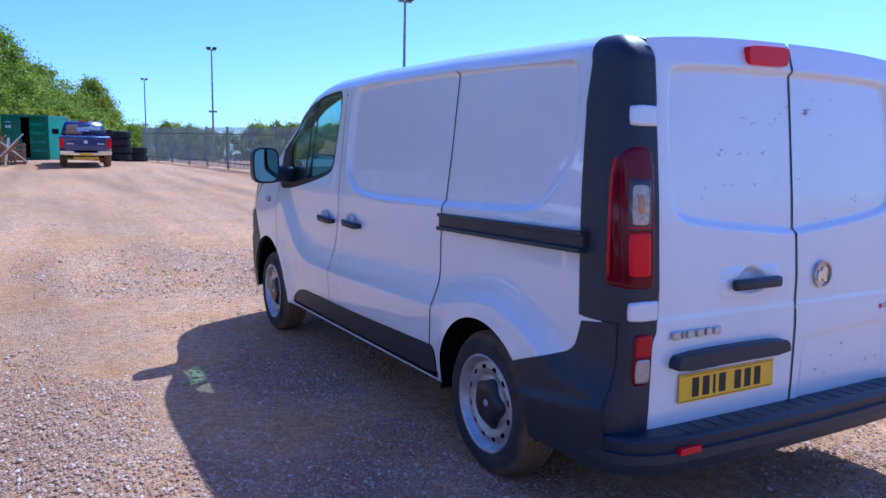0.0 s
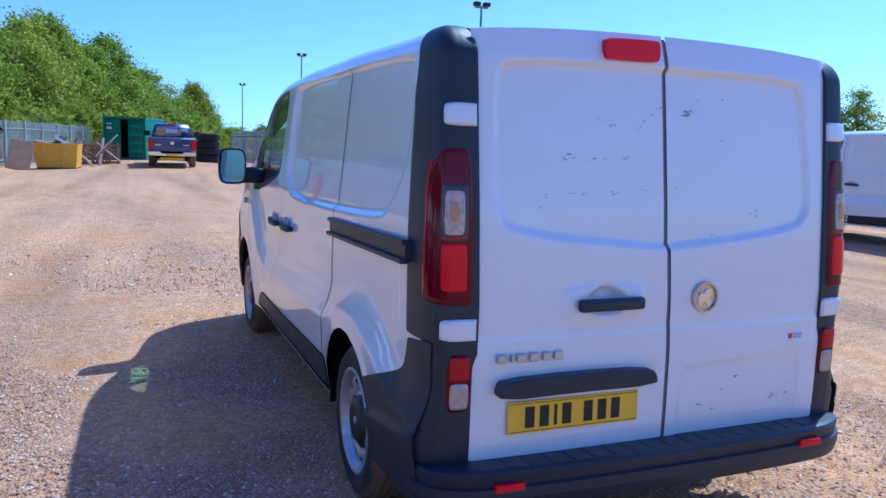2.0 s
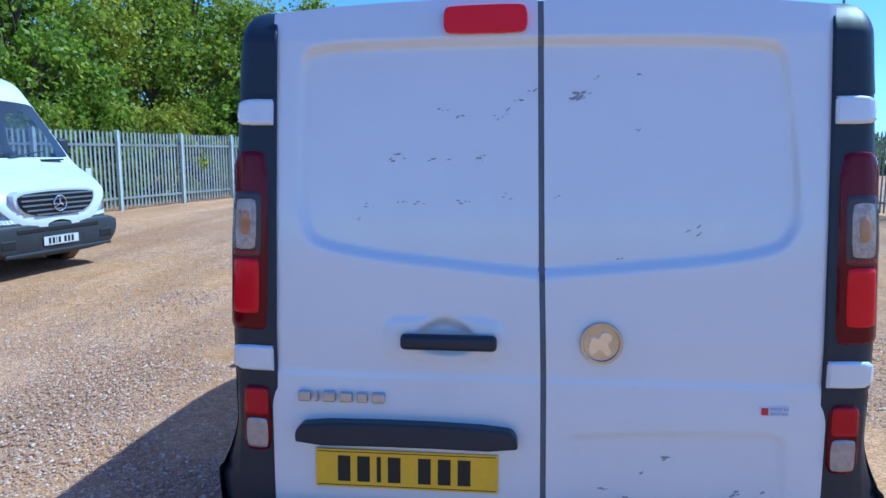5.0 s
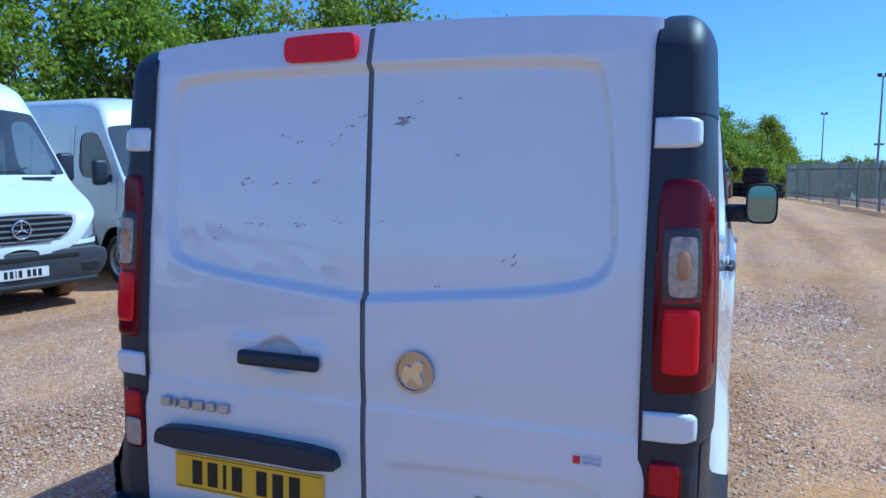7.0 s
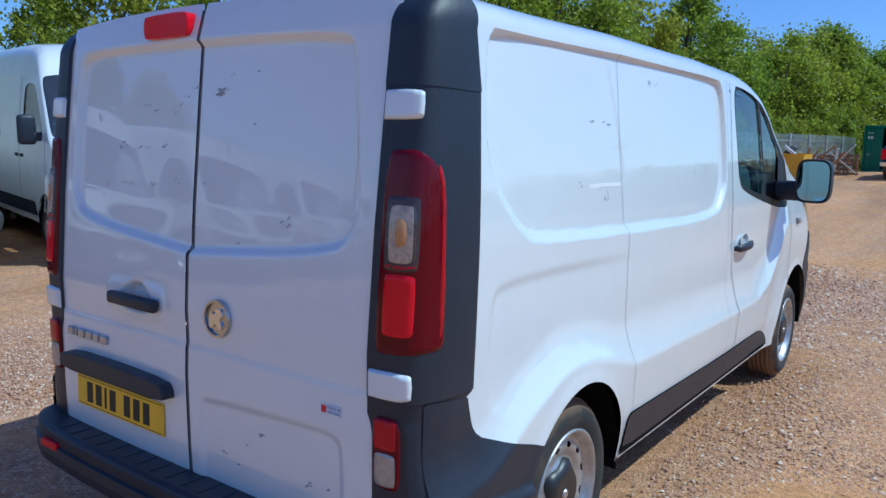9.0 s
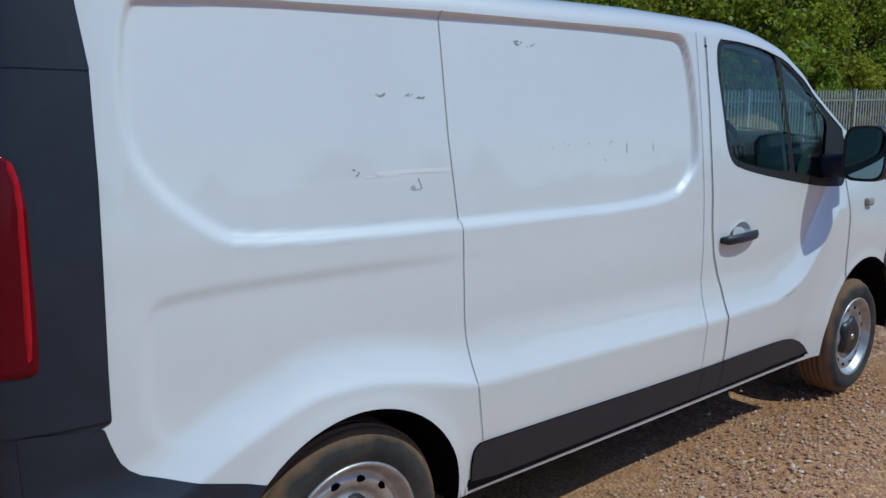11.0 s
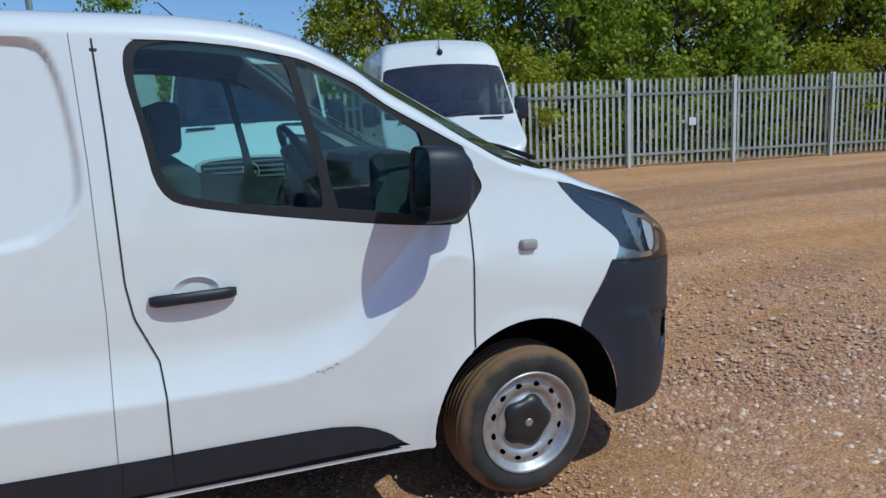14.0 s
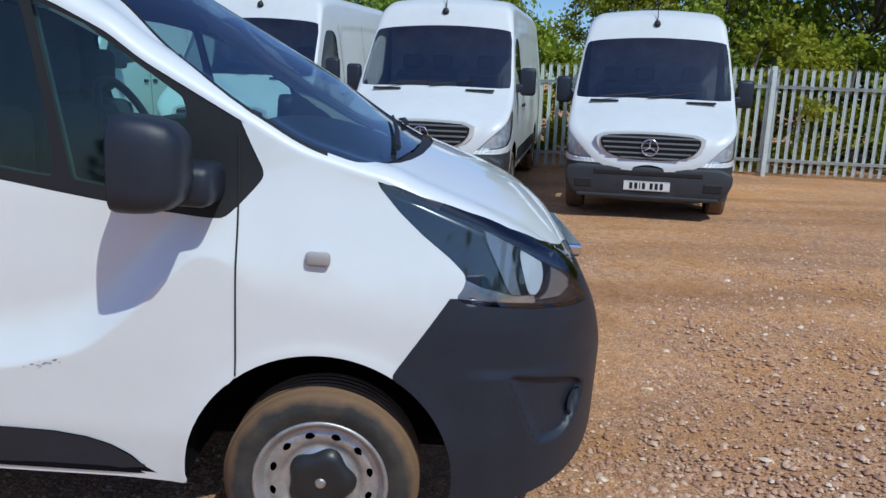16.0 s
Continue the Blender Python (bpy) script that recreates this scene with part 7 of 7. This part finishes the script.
def pickup():
    root = empty("pickup_truck")
    tagged(root, "dark blue pickup truck with a chrome rear bumper", "pickup truck")
    k = 1.08
    bm = bmesh.new()
    prism(bm, rounded([(0.0, 0.62), (0.0, 1.24), (0.02, 1.32), (1.9, 1.34), (4.0, 1.30), (5.5, 1.22), (5.75, 1.1), (5.78, 0.62), (3.0, 0.55)], 1), -1.0, 1.0, "x", 0.05)
    part("body", bm, M_NAVY, root, "dark blue bodywork", True)
    bm = bmesh.new()
    t = bmesh.new()
    outline = [(1.95, 1.28), (2.15, 1.86), (2.4, 1.94), (3.6, 1.94), (3.95, 1.86), (4.5, 1.28)]
    lo = [t.verts.new((-0.95 + 0.20 * (z > 1.5), y, z)) for y, z in outline]
    hi = [t.verts.new((0.95 - 0.20 * (z > 1.5), y, z)) for y, z in outline]
    t.faces.new(lo)
    t.faces.new(hi[::-1])
    for i in range(len(lo)):
        j = (i + 1) % len(lo)
        t.faces.new((lo[i], hi[i], hi[j], lo[j]))
    bmesh.ops.recalc_face_normals(t, faces=t.faces)
    bmesh.ops.bevel(t, geom=list(t.edges), offset=0.04, segments=2, affect="EDGES")
    join(bm, t)
    part("cab", bm, M_NAVY, root, "dark blue cab", True)
    bm = bmesh.new()
    prism(bm, [(-0.74, 1.36), (0.74, 1.36), (0.66, 1.80), (-0.66, 1.80)], 1.955, 2.0, "y")
    o = part("rear_window", bm, M_DGLASS, root, "dark glass")
    o.matrix_basis = Matrix.Translation((0, 0.015, 0))
    boxed("sticker", (-0.28, 0.22, 1.96, 1.968, 1.50, 1.68), M_STICK, root, 0.0)
    boxed("brake_lamp", (-0.18, 0.18, 2.08, 2.14, 1.90, 1.95), M_RED, root, 0.01)
    boxed("tailgate", (-0.80, 0.80, -0.03, 0.01, 0.72, 1.28), M_NAVY, root, 0.02, "dark blue tailgate")
    bm = bmesh.new()
    lathe(bm, [(0.0, -0.045), (0.07, -0.045), (0.085, -0.03)], 20, axis="y", origin=(0, 0, 1.08))
    part("emblem", bm, M_CHROME, root)
    boxed("tailgate_mark", (-0.72, -0.45, -0.036, -0.028, 0.98, 1.03), M_SILVER, root, 0.0)
    boxed("tailgate_mark", (0.45, 0.72, -0.036, -0.028, 0.98, 1.03), M_SILVER, root, 0.0)
    for s in (-1, 1):
        a, b = sorted((s * 0.82, s * 1.0))
        boxed("tail_lamp", (a, b, -0.035, 0.08, 0.82, 1.22), M_RED, root, 0.02, "red tail lamp")
        wheel(root, s * 0.86, 1.2, 0.41, s, 0.41, 0.24, 0.29)
        wheel(root, s * 0.86, 4.8, 0.41, s, 0.41, 0.24, 0.29)
        a, b = sorted((s * 1.0, s * 1.28))
        boxed("door_mirror", (a, b, 3.9, 4.05, 1.34, 1.58), M_TRIM, root, 0.04)
    bm = bmesh.new()
    prism(bm, [(-1.0, 0.72), (-0.5, 0.72), (-0.42, 0.64), (0.42, 0.64), (0.5, 0.72), (1.0, 0.72), (1.0, 0.55), (0.45, 0.52), (-0.45, 0.52), (-1.0, 0.55)], -0.14, 0.02, "y", 0.02)
    part("rear_bumper", bm, M_CHROME, root, "chrome bumper")
    boxed("number_plate", (-0.26, 0.26, -0.15, -0.13, 0.52, 0.63), M_PLATE_Y, root, 0.0)
    boxed("tow_bar", (-0.5, 0.5, -0.1, 0.1, 0.34, 0.46), M_YEL, root, 0.02, "yellow towing frame")
    boxed("underbody", (-0.7, 0.7, 0.2, 5.3, 0.4, 0.66), M_UNDER, root, 0.02)
    return root


p = pickup()
p.matrix_world = stand(-0.55, 33.5, -2)

# ---- skip, gas bottle, board, rubbish, tyres ----
def skip():
    root = empty("skip")
    tagged(root, "yellow steel rubbish skip filled with scrap", "skip")
    bm = bmesh.new()
    prism(bm, [(0.0, 1.06), (1.78, 1.06), (1.70, 0.08), (0.22, 0.08)], -0.62, -0.58, "y")
    prism(bm, [(0.0, 1.06), (1.78, 1.06), (1.70, 0.08), (0.22, 0.08)], 0.58, 0.62, "y")
    prism(bm, [(0.0, 1.06), (0.04, 1.06), (0.26, 0.08), (0.22, 0.08)], -0.58, 0.58, "y")
    prism(bm, [(1.78, 1.06), (1.74, 1.06), (1.66, 0.08), (1.70, 0.08)], -0.58, 0.58, "y")
    part("hull", bm, M_YEL, root, "yellow steel hull")
    for y in (-0.63, 0.63):
        boxed("rim", (-0.03, 1.81, y - 0.03, y + 0.03, 1.02, 1.09), M_YEL, root, 0.008)
    for x in (0.45, 1.15):
        boxed("rib", (x, x + 0.07, -0.66, -0.60, 0.1, 1.03), M_YEL, root, 0.005)
    boxed("skid", (0.2, 1.7, -0.55, 0.55, 0.0, 0.08), M_TRIM, root, 0.0)
    boxed("fill", (0.08, 1.70, -0.57, 0.57, 0.7, 0.85), M_WOOD, root, 0.0)
    return root


sk = skip()
sk.matrix_world = stand(-6.02, 33.9, -5)


def scrap(x, y, z, yaw, rx, ry, dims, mat, nm, label, cat):
    o = boxed(nm, dims, mat, None, 0.012)
    tagged(o, label, cat)
    o.matrix_world = pose(x, y, z, rx, ry, yaw)
    return o


zb = gz(-5.4, 33.9)
scrap(-4.95, 33.7, zb + 1.15, 20, 10, 38, (-0.35, 0.35, -0.2, 0.2, -0.06, 0.06), M_STICK, "metal_sheet", "bent pale metal panel sticking out of the skip", "scrap")
scrap(-5.5, 33.7, zb + 1.02, -12, 8, 8, (-0.45, 0.45, -0.3, 0.3, -0.05, 0.08), M_WOOD, "scrap_board", "brown broken board lying in the skip", "scrap")
scrap(-5.05, 34.0, zb + 1.18, 65, 20, -30, (-0.30, 0.30, -0.15, 0.15, -0.04, 0.04), M_TRIM, "metal_sheet", "dark scrap sheet sticking out of the skip", "scrap")
# red gas bottle
bm = bmesh.new()
lathe(bm, [(0.0, 0.0), (0.17, 0.0), (0.185, 0.03), (0.188, 0.5), (0.188, 0.92), (0.175, 1.0), (0.13, 1.07), (0.06, 1.10)], 32, axis="z")
gbr = empty("gas_bottle")
tagged(gbr, "tall red gas bottle standing before the fence", "gas bottle")
part("cylinder", bm, M_REDP, gbr, "", True)
bm = bmesh.new()
lathe(bm, [(0.10, 1.06), (0.105, 1.06), (0.11, 1.22), (0.10, 1.22), (0.10, 1.06)], 20, axis="z", a0=0.4, a1=5.6)
part("collar", bm, M_REDP, gbr)
gbr.matrix_world = stand(-7.07, 30.4, 0)
# bicycle-like scrap against the fence above the bottle
bm = bmesh.new()
for (cx, cz, r) in ((0.0, 1.75, 0.16), (0.30, 1.58, 0.14)):
    tube(bm, [(cx + r * math.cos(6.28319 * k / 16), 0, cz + r * math.sin(6.28319 * k / 16)) for k in range(17)], 0.02, 5)
tube(bm, [(-0.25, 0, 1.95), (0.0, 0, 1.75), (0.30, 0, 1.58), (0.5, 0, 1.55)], 0.03, 5)
tube(bm, [(0.0, 0, 1.75), (0.2, 0.05, 1.85), (0.4, 0, 1.6)], 0.025, 5)
o = part("bent_metalwork", bm, M_TRIM)
tagged(o, "dark tubular metal frame hung on the fence", "scrap")
o.matrix_world = stand(-7.3, 32.0, 20)
o = boxed("plywood_board", (-0.45, 0.45, -0.012, 0.012, 0.0, 1.22), M_PLY, None, 0.0)
tagged(o, "pale plywood board leaning by the skip", "board")
o.matrix_world = pose(-6.5, 32.6, gz(-6.5, 32.6), -14, 8, -10)
# pallets and timber
rw_ = random.Random(4)
for k in range(14):
    x, y = -4.1 + rw_.uniform(-0.7, 0.9), 36.5 + rw_.uniform(-1.2, 1.2)
    scrap(x, y, gz(x, y) + rw_.uniform(0.35, 0.95), rw_.uniform(0, 180), rw_.uniform(-30, 30), rw_.uniform(20, 75), (-0.75, 0.75, -0.05, 0.05, -0.02, 0.02), M_WOOD if k % 3 else M_STICK, "timber_plank", "loose timber plank on a rubbish heap", "plank")
for k in range(3):
    x, y = -4.4 + 0.55 * k, 37.6
    pr = empty("pallet")
    tagged(pr, "wooden pallet stood on edge in the rubbish heap", "pallet")
    for i in range(5):
        boxed("slat", (-0.6, 0.6, -0.01, 0.01, 0.02 + i * 0.2, 0.13 + i * 0.2), M_WOOD, pr, 0.003)
    for i in (-0.5, 0.0, 0.42):
        boxed("bearer", (i, i + 0.08, 0.01, 0.10, 0.0, 0.98), M_WOOD, pr, 0.003)
    pr.matrix_world = pose(x, y, gz(x, y), -12 + 6 * k, 0, 20 - 25 * k)


M_OLDTYRE = material("old_black_rubber", (0.016, 0.017, 0.019), 0.8, var=0.2, scale=6, dirt=(0.09, 0.075, 0.06), dirt_amount=0.25)


def big_tyre():
    bm = bmesh.new()
    lathe(bm, [(0.30, -0.16), (0.36, -0.20), (0.55, -0.20), (0.60, -0.15), (0.62, -0.05), (0.62, 0.05), (0.60, 0.15), (0.55, 0.20), (0.36, 0.20), (0.30, 0.16), (0.30, -0.16)], 40, axis="z")
    for k in range(24):
        a = 6.28319 * k / 24
        box(bm, 0.595, 0.640, -0.05, 0.05, -0.17, 0.17, 0.0, Matrix.Rotation(a, 4, "Z") @ Matrix.Rotation(0.3, 4, "X"))
    o = part("loader_tyre", bm, M_OLDTYRE, None, "", False)
    return tagged(o, "large worn black tyre in a stack", "tyre", "stacked tyres")


ty = big_tyre()
first = True
for sx, sy, n in ((1.75, 43.6, 4), (2.65, 44.2, 2), (1.9, 45.0, 3), (1.0, 44.9, 2)):
    for k in range(n):
        m = pose(sx + rw_.uniform(-0.08, 0.08), sy, gz(sx, sy) + 0.21 + 0.41 * k, 0, 0, rw_.uniform(0, 90))
        if first:
            ty.matrix_world = m
            first = False
        else:
            copy_thing(ty, m)
